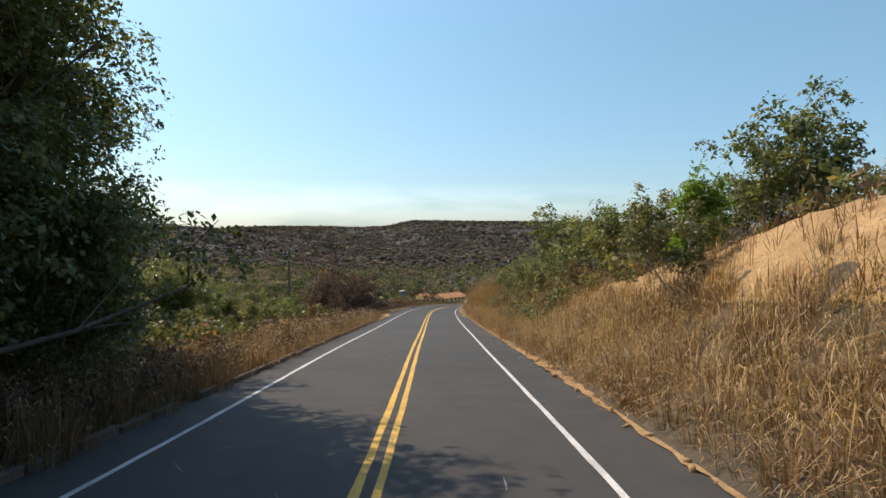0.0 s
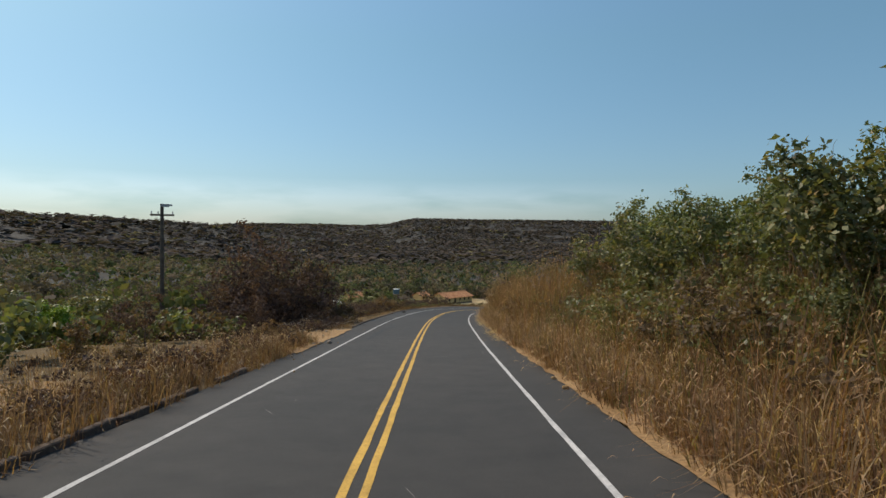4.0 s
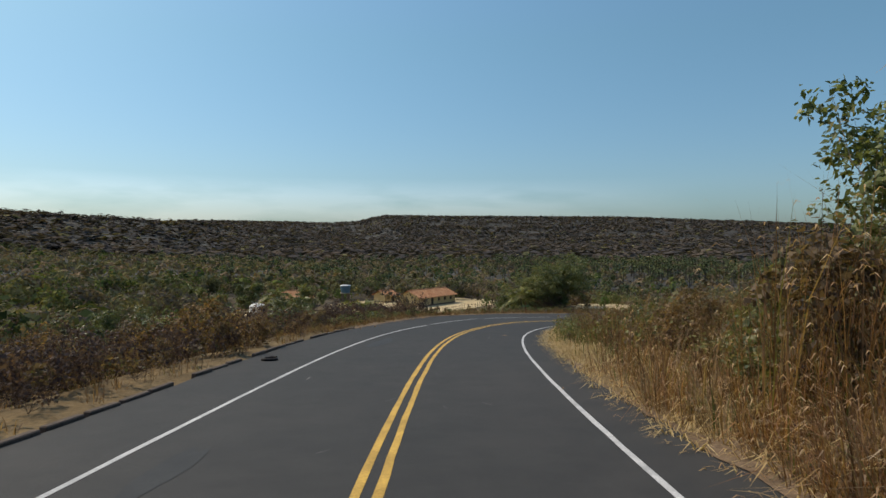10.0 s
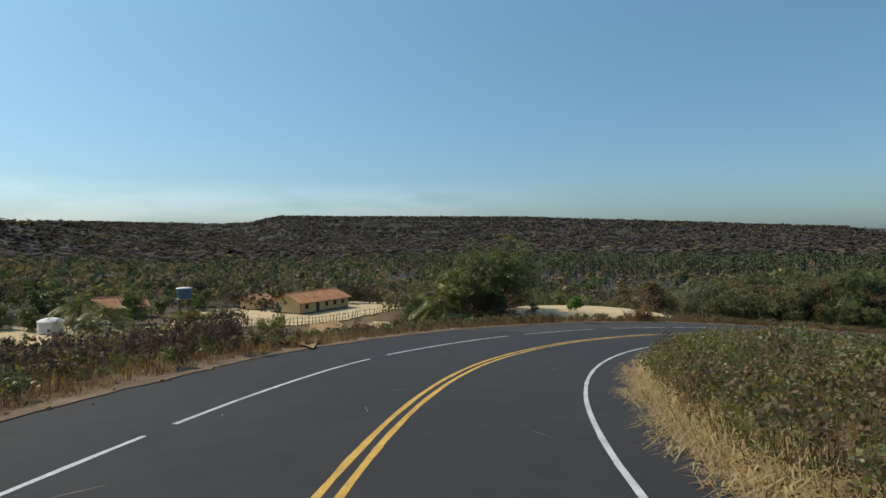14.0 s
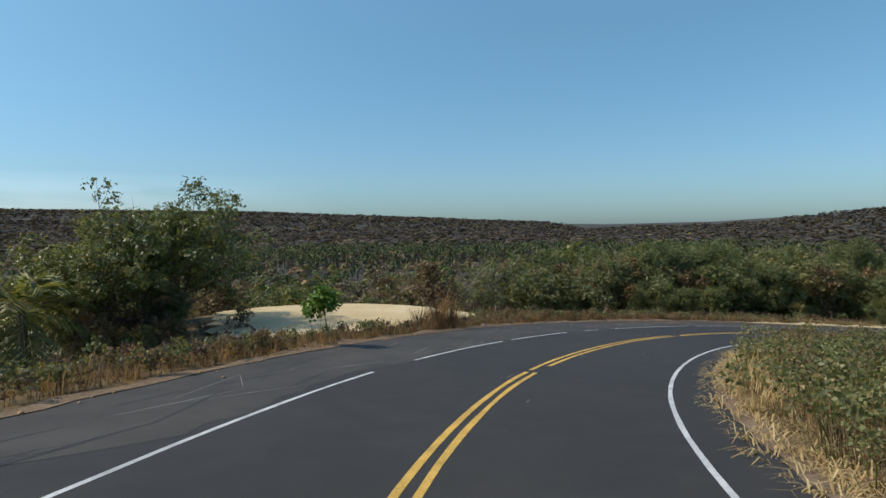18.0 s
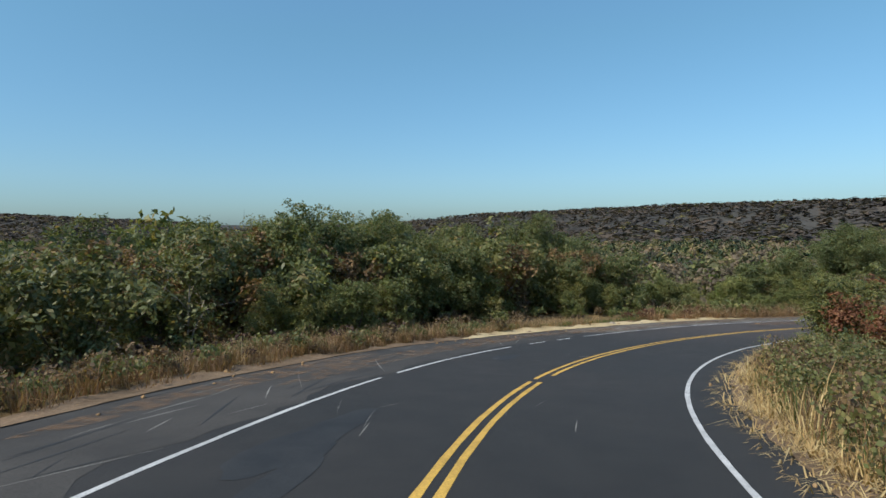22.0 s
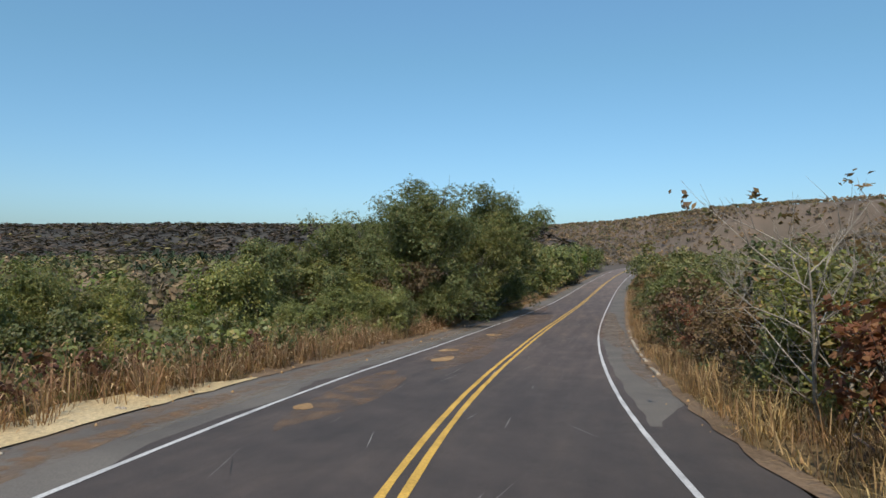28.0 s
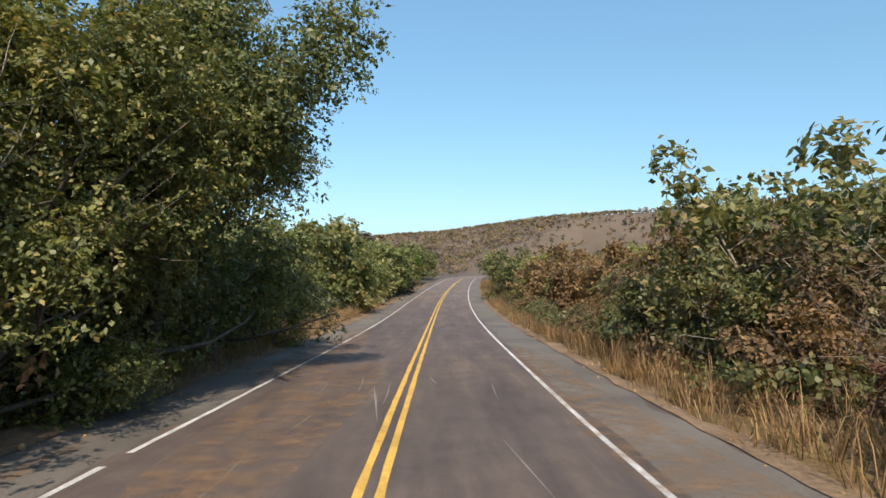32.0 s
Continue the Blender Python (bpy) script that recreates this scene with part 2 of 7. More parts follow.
def land(x, y):
    """The valley and its hills, without the road's bed."""
    r, az, rise, foot, crest = ridge_at(x, y)
    low = np.clip(5.5 - 0.045 * (x - 10) - 0.03 * (y - 190), 0.5, 12) + 0.5 * waves(x, y, 60, 3)
    top = EYE_Z + crest * np.tan(np.radians(rise)) - 5.0
    u = np.clip((r - foot) / (crest - foot), 0, 1)
    shape = 0.45 * u + 0.55 * smooth(u, 0.25, 0.95)
    z = low + (top - low) * shape + waves(x, y, 190, 5) * 4 * smooth(u, 0.02, 0.4) * (1 - smooth(u, 0.7, 1.0))
    return z - 0.004 * np.clip(r - crest, 0, None)


def section(s, d):
    """The ground's height against the road's, s along it and d to its right, near the road."""
    right = np.interp(s, [-80, -10, 12, 24, 34, 45, 60, 75, 90, 100, 130, 190, 330], [4.6, 4.4, 4.2, 3.0, 2.2, 2.0, 1.8, 1.4, 0.9, 0.2, 0.0, -0.3, -0.3])
    reach = np.interp(s, [-80, 20, 60, 100, 330], [6.2, 6.2, 5.5, 4.0, 4.0])
    o = d - edge_r(s) - 0.2
    hr = right * smooth(o, 0, reach) + 0.10 * smooth(o, 0, 1.2)
    o = edge_l(s) - 0.4 - d
    left = np.interp(s, [-80, 0, 30, 50, 62, 80, 105, 125, 140, 170, 186, 230, 330], [0.6, 0.4, 0.1, -0.1, -0.6, -1.5, -1.8, -1.8, -1.9, -1.2, -0.6, 0.0, 0.0])
    hl = left * smooth(o, 0, np.interp(s, [0, 60, 120, 180], [6, 6.5, 10, 6])) + 0.06 * smooth(o, 0, 1.0)
    return np.where(d > 0, hr, hl)


FLATS = [(29.2, 182.1, 15.0, 9.4), (-1.3, 229.9, 28.0, 4.8), (-23.7, 207.3, 26.0, 5.6)]  # levelled places: x, y, reach, height


def ground_z(x, y, rough=True):
    shape = np.shape(x)
    x, y = np.ravel(x).astype(float), np.ravel(y).astype(float)
    s, d, zr = near_road(x, y)
    near = zr + section(s, d)
    far = land(x, y)
    side = np.where(d > 0, np.interp(s, [-80, 60, 100, 330], [14, 12, 9, 9]), 13.0)
    out = np.where(d > 0, np.interp(s, [-80, 60, 110, 330], [70, 60, 34, 60]), np.interp(s, [-80, 40, 80, 330], [80, 70, 45, 45]))
    w = smooth(abs(d), side, out)
    z = near * (1 - w) + far * w
    if rough:
        z = z + 0.08 * waves(x, y, 5.0, 9) * smooth(abs(d), 6.0, 9.0) + 0.3 * waves(x, y, 17.0, 11) * smooth(abs(d), 9.0, 17.0)
    for fx, fy, r, h in FLATS:
        w = (1 - smooth(np.hypot(x - fx, y - fy), r * 0.55, r * 1.25)) * smooth(abs(d), 8.5, 13)
        z = z * (1 - w) + h * w
    on = (d < edge_r(s) + 0.15) & (d > edge_l(s) - 0.3)
    inside = np.minimum(edge_r(s) - d, d - edge_l(s))
    z = np.where(on, np.minimum(z, zr - 0.09 - 0.4 * smooth(inside, 0.3, 2.0)), z)
    return z.reshape(shape)


def mesh_object(name, verts, faces, mats=(), smooth_shade=False):
    """A mesh object from arrays of places and of equally long faces."""
    me = bpy.data.meshes.new(name)
    verts, faces = np.asarray(verts, np.float32), np.asarray(faces, np.int32)
    me.vertices.add(len(verts))
    me.vertices.foreach_set("co", verts.ravel())
    k = faces.shape[1]
    me.loops.add(faces.size)
    me.loops.foreach_set("vertex_index", faces.ravel())
    me.polygons.add(len(faces))
    me.polygons.foreach_set("loop_start", np.arange(len(faces), dtype=np.int32) * k)
    me.polygons.foreach_set("loop_total", np.full(len(faces), k, np.int32))
    if smooth_shade:
        me.polygons.foreach_set("use_smooth", np.ones(len(faces), bool))
    for m in mats:
        me.materials.append(m)
    me.update(calc_edges=True)
    me.validate()
    return new(name, me)


def grid_faces(nu, nv):
    i = np.arange(nu * nv).reshape(nu, nv)
    return np.stack([i[:-1, :-1].ravel(), i[1:, :-1].ravel(), i[1:, 1:].ravel(), i[:-1, 1:].ravel()], 1)


# ---- ground ----
def graded(lo, hi, fine, reach, n_out):
    """Even steps from lo to hi, then ever longer ones out to reach."""
    inner = np.arange(lo, hi + fine, fine)
    grow = fine * np.cumsum(np.geomspace(1, 60, n_out))
    grow *= reach / grow[-1]
    return np.r_[(lo - grow)[::-1], inner, hi + grow]


def ground_material():
    m, t, b = material("dry_ground", 0.95, 0, 0.15)
    big, mid, fine = noise_tex(t, 0.06), noise_tex(t, 0.7, 6), noise_tex(t, 9.0, 8, 0.7)
    soil = ramp(t, mid.outputs["Fac"], [(0.3, (0.115, 0.072, 0.034)), (0.5, (0.20, 0.128, 0.058)), (0.72, (0.34, 0.23, 0.11))])
    litter = ramp(t, big.outputs["Fac"], [(0.35, (0.070, 0.055, 0.028)), (0.6, (0.13, 0.092, 0.044))])
    c = mix(t, 0.5, soil.outputs[0], litter.outputs[0])
    g = ramp(t, fine.outputs["Fac"], [(0.3, (0.55, 0.55, 0.55)), (0.7, (1.3, 1.3, 1.3))])
    c = mix(t, 1.0, c, g.outputs[0], "MULTIPLY")
    # scrub covers the valley and the hills; a dry reddish slope stands to the south-east
    tc = t.nodes.new("ShaderNodeTexCoord")
    shift = node(t, "Mapping", Location=(-HUB[0], -HUB[1], 0), Scale=(1, 1, 0))
    t.links.new(tc.outputs["Object"], shift.inputs["Vector"])
    far = node(t, "VectorMath")
    far.operation = "LENGTH"
    t.links.new(shift.outputs[0], far.inputs[0])
    reach = node(t, "MapRange", **{"From Min": 75.0, "From Max": 150.0})
    t.links.new(far.outputs["Value"], reach.inputs["Value"])
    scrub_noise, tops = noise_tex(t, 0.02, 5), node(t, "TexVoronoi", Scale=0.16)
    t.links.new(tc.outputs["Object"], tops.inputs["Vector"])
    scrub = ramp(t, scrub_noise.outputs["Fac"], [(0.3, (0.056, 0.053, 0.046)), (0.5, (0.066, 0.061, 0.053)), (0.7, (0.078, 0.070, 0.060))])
    # treetops lightened and the gaps between them darkened: shade painted into the ground colour
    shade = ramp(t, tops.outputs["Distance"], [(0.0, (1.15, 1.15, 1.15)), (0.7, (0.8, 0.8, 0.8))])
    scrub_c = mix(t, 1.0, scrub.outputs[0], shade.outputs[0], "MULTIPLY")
    way = node(t, "VectorMath")
    way.operation = "DOT_PRODUCT"
    way.inputs[1].default_value = (0.731, -0.682, 0)
    t.links.new(shift.outputs[0], way.inputs[0])
    wedge = node(t, "Math")
    wedge.operation = "MULTIPLY_ADD"
    wedge.inputs[1].default_value = -0.80
    t.links.new(far.outputs["Value"], wedge.inputs[0])
    t.links.new(way.outputs["Value"], wedge.inputs[2])
    red = node(t, "MapRange", **{"From Min": 0.0, "From Max": 130.0})
    t.links.new(wedge.outputs[0], red.inputs["Value"])
    slope = ramp(t, scrub_noise.outputs["Fac"], [(0.35, (0.100, 0.076, 0.057)), (0.5, (0.135, 0.099, 0.074)), (0.65, (0.175, 0.122, 0.091))])
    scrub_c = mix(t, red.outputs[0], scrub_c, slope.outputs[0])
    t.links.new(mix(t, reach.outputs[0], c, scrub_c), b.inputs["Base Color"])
    bump(t, b, fine.outputs["Fac"], 0.6, 0.06)
    return m


GROUND = ground_material()
gx, gy = graded(-75, 235, 2.0, 2600, 42), graded(-55, 240, 2.0, 2600, 42)
GX, GY = np.meshgrid(gx, gy, indexing="ij")
ground = mesh_object("ground", np.stack([GX, GY, ground_z(GX, GY)], -1).reshape(-1, 3), grid_faces(len(gx), len(gy)), [GROUND], True)
tagged(ground, "dry sandy ground with leaf litter between the bushes", "ground", kind="structure")


# ---- road ----
def strip(name, mat, s0, s1, d0, d1, h, step=1.0, n=2, wobble=None):
    """A band along the road from offset d0 to d1, h above its surface."""
    s = np.arange(s0, s1 + step * 0.5, step)
    u = np.linspace(0, 1, n)
    d = np.full((len(s), n), 0.0) + d0 + (d1 - d0) * u
    if wobble is not None:
        d = wobble(s[:, None], d)
    x, y, z = on_road(s[:, None] + 0 * d, d)
    v = np.stack([x, y, z + h], -1).reshape(-1, 3)
    return mesh_object(name, v, grid_faces(len(s), n)[:, ::-1], [mat], True)


def asphalt_material():
    m, t, b = material("asphalt", 0.88, 0, 0.35)
    fine, mid, big = noise_tex(t, 55.0, 6, 0.8), noise_tex(t, 1.2, 6, 0.65), noise_tex(t, 0.12, 4)
    c = ramp(t, mid.outputs["Fac"], [(0.3, (0.032, 0.0305, 0.029)), (0.7, (0.048, 0.0445, 0.041))])
    k = ramp(t, big.outputs["Fac"], [(0.35, (0.85, 0.86, 0.87)), (0.7, (1.15, 1.10, 1.07))])
    g = ramp(t, fine.outputs["Fac"], [(0.3, (0.65, 0.65, 0.65)), (0.7, (1.3, 1.3, 1.3))])
    c = mix(t, 1.0, mix(t, 1.0, c.outputs[0], k.outputs[0], "MULTIPLY"), g.outputs[0], "MULTIPLY")
    # the lower stretch is older, dusty and pale
    tc = t.nodes.new("ShaderNodeTexCoord")
    xyz = t.nodes.new("ShaderNodeSeparateXYZ")
    t.links.new(tc.outputs["Object"], xyz.inputs[0])
    fresh = node(t, "MapRange", **{"From Min": 82.0, "From Max": 122.0})
    t.links.new(xyz.outputs["Y"], fresh.inputs["Value"])
    c = mix(t, fresh.outputs[0], c, mix(t, 1.0, c, (0.66, 0.64, 0.635), "MULTIPLY"))
    old = node(t, "MapRange", **{"From Min": 66.0, "From Max": 104.0})
    t.links.new(xyz.outputs["X"], old.inputs["Value"])
    # worn bands along the lower stretch
    lay = node(t, "Mapping", Rotation=(0, 0, radians(-38.0)), Scale=(5.0, 0.55, 1))
    lay.vector_type = "TEXTURE"
    t.links.new(tc.outputs["Object"], lay.inputs["Vector"])
    bands = node(t, "TexNoise", Scale=1.0, Detail=6.0, Roughness=0.65)
    t.links.new(lay.outputs[0], bands.inputs["Vector"])
    worn = ramp(t, bands.outputs["Fac"], [(0.30, (0.70, 0.67, 0.68)), (0.50, (1.0, 0.97, 0.96)), (0.68, (1.38, 1.30, 1.20))])
    c = mix(t, old.outputs[0], c, mix(t, 1.0, c, worn.outputs[0], "MULTIPLY"))
    c = mix(t, old.outputs[0], c, mix(t, 1.0, c, (3.2, 2.75, 2.6), "MULTIPLY"))
    t.links.new(c, b.inputs["Base Color"])
    bump(t, b, fine.outputs["Fac"], 0.35, 0.01)
    return m


ASPHALT = asphalt_material()
WHITE = two_tone("white_road_paint", [(0.3, (0.34, 0.33, 0.32)), (0.6, (0.54, 0.52, 0.50))], 1.6, 30, 0.8, 0.2, 0.005)
YELLOW = two_tone("yellow_road_paint", [(0.3, (0.40, 0.24, 0.05)), (0.6, (0.60, 0.36, 0.07))], 1.6, 30, 0.8, 0.2, 0.005)
S_END = RS[-1]
line_l, line_r = (lambda s: np.interp(s, WIDE_S, LINE_L)), (lambda s: np.interp(s, WIDE_S, LINE_R))
road = strip("road", ASPHALT, RS[0], S_END, -1.0, 1.0, 0.0, 1.0, 11, lambda s, d: np.where(d < 0, -d * (edge_l(s) - 0.10 * waves(s, 0 * s, 6, 2)), d * (edge_r(s) + 0.10 * waves(s, 0 * s, 5, 4))))
tagged(road, "grey two-lane asphalt road bending down the hill", "road", kind="structure")


def ribbon(name, mat, line, width, s0, s1, h=0.005, step=1.0, rough=0.0, seed=0):
    """A painted line of that width that keeps to line(s), with slightly worn edges."""
    rng = np.random.default_rng(seed)
    s = np.arange(s0, s1 + 0.01, step)
    w = width * (1 + rng.uniform(-rough, rough, (len(s), 2)))
    c = line(s)
    d = np.stack([c - w[:, 0] / 2, c + w[:, 1] / 2], 1)
    x, y, z = on_road(s[:, None] + 0 * d, d, h)
    return mesh_object(name, np.stack([x, y, z], -1).reshape(-1, 3), grid_faces(len(s), 2)[:, ::-1], [mat])


def edge_line(line, pieces, seed):
    for k, (s0, s1) in enumerate(pieces):
        n = max(1, round((s1 - s0) / 40))
        for q in range(n):
            a, b = s0 + (s1 - s0) * q / n, s0 + (s1 - s0) * (q + 1) / n
            o = ribbon("edge_line", WHITE, line, 0.10, a, b, 0.005, (b - a) / max(2, round((b - a) / 0.7)), 0.16, seed + k)
            tagged(o, "worn white painted edge line on asphalt", "road marking", kind="structure")


edge_line(line_r, [(RS[0], S_END)], 10)
edge_line(line_l, [(RS[0], 112.0), (112.7, 121.0), (122.2, 133.5), (135.2, 141.5), (143.2, 148.0), (148.6, 153.0), (154.6, 156.0),
                   (157.4, 164.8), (165.6, 173.0), (174.6, 176.0), (177.2, 178.5), (180.0, 225.0), (225.6, S_END)], 40)
for side in (-1, 1):
    for k, (a, b) in enumerate([(RS[0], 60), (60, 112), (112, 143.0), (143.7 + 0.4 * side, 148), (148, 157.2), (157.9 - 0.3 * side, 166.0), (166.8 + 0.4 * side, 172), (172, 206), (206, S_END)]):
        o = ribbon("centre_line", YELLOW, lambda s: 0 * s + side * 0.125, 0.115, a, b, 0.005, (b - a) / max(2, round((b - a) / 0.7)), 0.18, 70 + k + 9 * side)
        tagged(o, "worn yellow painted centre line on asphalt", "road marking", kind="structure")


# ---- verges, kerbs and marks on the road ----
SAND = two_tone("pale_sand", [(0.3, (0.447, 0.327, 0.172)), (0.7, (0.568, 0.447, 0.267))], 0.25, 14, 0.95, 0.5, 0.03, 0.1)
EARTH = two_tone("orange_earth", [(0.3, (0.255, 0.154, 0.075)), (0.7, (0.387, 0.251, 0.128))], 0.5, 10, 0.95, 0.6, 0.04, 0.1)
DIRT = two_tone("brown_dirt", [(0.3, (0.13, 0.088, 0.055)), (0.7, (0.24, 0.165, 0.105))], 0.6, 12, 0.95, 0.6, 0.04, 0.1)
OLD_ASPHALT = two_tone("worn_grey_asphalt", [(0.3, (0.090, 0.079, 0.070)), (0.7, (0.155, 0.135, 0.115))], 0.35, 40, 0.92, 0.4, 0.01, 0.25)
MID_ASPHALT = two_tone("scraped_grey_asphalt", [(0.3, (0.040, 0.036, 0.033)), (0.7, (0.068, 0.060, 0.053))], 0.5, 40, 0.92, 0.4, 0.01, 0.25)
CONCRETE = two_tone("weathered_concrete", [(0.3, (0.075, 0.054, 0.042)), (0.7, (0.16, 0.12, 0.092))], 2.0, 20, 0.95, 0.5, 0.01, 0.2)
PALE_CONCRETE = two_tone("pale_concrete", [(0.3, (0.272, 0.224, 0.170)), (0.7, (0.374, 0.320, 0.245))], 2.0, 20, 0.95, 0.5, 0.01, 0.2)
TAR = two_tone("dark_tar", [(0.3, (0.020, 0.020, 0.021)), (0.7, (0.034, 0.033, 0.033))], 1.5, 40, 0.8, 0.2, 0.005)
CHALK = two_tone("pale_scratches", [(0.3, (0.20, 0.185, 0.165)), (0.7, (0.30, 0.28, 0.25))], 2.0, 40, 0.9, 0.2, 0.005)


def verge(name, mat, s0, s1, inner, outer, h, label, seed, ragged=0.2):
    """A ground strip beside the road whose two edges wander."""
    s = np.arange(s0, s1 + 0.25, 0.5)
    fade = smooth(s, s0, s0 + 3) * (1 - smooth(s, s1 - 3, s1))
    a, b = inner(s), outer(s)
    b = a + (b - a) * (0.15 + 0.85 * fade) * (1 + ragged * waves(s, 0 * s, 4.0, seed) + 0.6 * ragged * waves(s, 0 * s, 1.1, seed + 1))
    a = a + 0.10 * waves(s, 0 * s, 2.0, seed + 2)
    n = 5
    d = a[:, None] + (b - a)[:, None] * np.linspace(0, 1, n)
    x, y, z = on_road(s[:, None] + 0 * d, d)
    g = ground_z(x, y)
    z = np.maximum(g, np.where((d > edge_l(s)[:, None] - 0.3) & (d < edge_r(s)[:, None] + 0.15), z, -99)) + h
    f = grid_faces(len(s), n)
    return tagged(mesh_object(name, np.stack([x, y, z], -1).reshape(-1, 3), f[:, ::-1] if b[len(b) // 2] > a[len(a) // 2] else f, [mat], True), label, "ground", kind="structure")


off = lambda base, k: (lambda s: base(s) + k)
verge("shoulder", MID_ASPHALT, 134, 182, off(edge_l, 0.1), off(line_l, -0.25), 0.004, "worn grey shoulder asphalt beside the bend", 1, 0.12)
verge("shoulder", OLD_ASPHALT, 180, 330, off(edge_l, 0.1), off(line_l, -0.2), 0.004, "worn grey-brown shoulder asphalt", 2, 0.12)
verge("shoulder", OLD_ASPHALT, 196, 330, off(line_r, 0.25), off(edge_r, -0.05), 0.004, "worn grey-brown shoulder asphalt", 3, 0.12)
verge("sandy_verge", EARTH, -12, 66, off(edge_r, -0.05), off(edge_r, 0.42), 0.02, "pale sandy verge along the asphalt", 4, 0.5)
verge("sandy_verge", DIRT, 66, 330, off(edge_r, -0.05), off(edge_r, 0.35), 0.02, "brown earth verge along the asphalt", 5, 0.5)
verge("sandy_verge", SAND, 174, 199, off(edge_l, 0.15), off(edge_l, -1.2), 0.03, "pale sand washed onto the verge", 6, 0.35)
verge("earth_bank", EARTH, 51, 64, off(edge_l, 0.2), off(edge_l, -5.5), 0.03, "orange earth spilled down to the asphalt", 7, 0.25)
verge("earth_bank", EARTH, 2, 30, off(edge_r, 3.1), off(edge_r, 6.6), 0.03, "golden bare earth of the cut slope", 12, 0.3)
verge("earth_strip", EARTH, 4, 46, off(edge_l, -2.6), off(edge_l, -6.2), 0.02, "sandy clearing behind the kerb", 8, 0.6)
verge("earth_strip", DIRT, 106, 184, off(edge_l, 0.1), off(edge_l, -0.6), 0.02, "brown earth verge along the asphalt", 9, 0.5)
verge("earth_strip", DIRT, 198, 330, off(edge_l, 0.1), off(edge_l, -0.9), 0.02, "brown earth verge along the asphalt", 10, 0.5)


def box_mesh(name, sx, sy, sz, bevel, mat, segments=1):
    bm = bmesh.new()
    bmesh.ops.create_cube(bm, size=1)
    bmesh.ops.scale(bm, vec=(sx, sy, sz), verts=bm.verts)
    if bevel:
        bmesh.ops.bevel(bm, geom=bm.edges[:], offset=bevel, segments=segments, affect="EDGES")
    me = bpy.data.meshes.new(name)
    bm.to_mesh(me)
    bm.free()
    me.materials.append(mat)
    return me


def part(name, mesh, parent, m=None, label=""):
    ob = new(name, mesh)
    ob.parent = parent
    if m is not None:
        ob.matrix_basis = m
    if label:
        ob["label"] = label
    return ob


def kerb(s0, s1, line, length, me, label, rng, z=0.06, skip=0.0):
    root = tagged(new("kerb"), label, "kerb", kind="structure")
    s = s0
    while s < s1:
        if rng.uniform() > skip:
            x, y, h = (float(v) for v in on_road(s, float(line(s))))
            az = float(np.interp(s, RS, RA))
            part("kerb_stone", me, root, pose(x, y, h + z + rng.normal(0, 0.008), rng.normal(0, 0.8), 4.7 + rng.normal(0, 0.5), 90 - az + rng.normal(0, 0.5)))
        s += length + 0.015
    return root


kr = np.random.default_rng(77)
stone = box_mesh("kerb_stone", 1.0, 0.15, 0.30, 0.02, CONCRETE)
kerb(-12, 46, off(edge_l, -0.08), 1.0, stone, "weathered dark concrete kerb of single stones", kr, -0.03, 0.03)
kerb(67, 107, off(edge_l, -0.08), 1.0, stone, "weathered dark concrete kerb of single stones", kr, -0.08, 0.06)
lip = box_mesh("kerb_stone", 0.9, 0.14, 0.16, 0.02, PALE_CONCRETE)
kerb(204, 222, off(edge_r, 0.05), 0.9, lip, "low pale concrete gutter edge half buried in earth", kr, -0.02, 0.45)


def blot(name, mat, s, d, rs, rd, h, label, seed, n=22, turn=0.0, kind="structure", category="road mark"):
    """An irregular flat patch on the road."""
    rng = np.random.default_rng(seed)
    a = np.linspace(0, 2 * np.pi, n, endpoint=False)
    r = 1 + 0.16 * np.sin(2 * a + rng.uniform(0, 6)) + 0.12 * np.sin(3 * a + rng.uniform(0, 6)) + rng.uniform(-0.08, 0.08, n)
    u, v = rs * r * np.cos(a), rd * r * np.sin(a)
    u, v = u * math.cos(turn) - v * math.sin(turn), u * math.sin(turn) + v * math.cos(turn)
    x, y, z = on_road(np.r_[s, s + u], np.r_[d, d + v], h)
    f = np.stack([np.zeros(n, int), 1 + np.arange(n), 1 + (np.arange(n) + 1) % n], 1)
    return tagged(mesh_object(name, np.stack([x, y, z], 1), f[:, ::-1], [mat]), label, category, kind=kind)


blot("pothole_rim", TAR, 106.3, 2.38, 0.44, 0.24, 0.006, "dark broken asphalt round a pothole", 1)
blot("pothole", DIRT, 106.15, 2.42, 0.28, 0.16, 0.011, "sandy pothole in the asphalt", 2)
blot("sand_patch", EARTH, 205.2, -2.2, 0.85, 0.34, 0.010, "orange sand filling a hole in the asphalt", 3)
blot("sand_patch", EARTH, 208.3, -2.75, 0.62, 0.33, 0.010, "orange sand filling a hole in the asphalt", 4)
blot("sand_patch", EARTH, 216.4, -2.35, 0.66, 0.36, 0.010, "orange sand filling a hole in the asphalt", 5)
blot("sand_patch", EARTH, 196.0, -3.0, 0.3, 0.2, 0.010, "small sand patch on the asphalt", 6)


def dust_material():
    m, t, b = material("earth_dust", 0.95, 0, 0.1)
    b.inputs["Base Color"].default_value = (0.23, 0.145, 0.088, 1)
    n = noise_tex(t, 2.2, 6, 0.7)
    r = ramp(t, n.outputs["Fac"], [(0.42, (0, 0, 0)), (0.72, (0.75, 0.75, 0.75))])
    t.links.new(r.outputs[0], b.inputs["Alpha"])
    return m


DUST = dust_material()


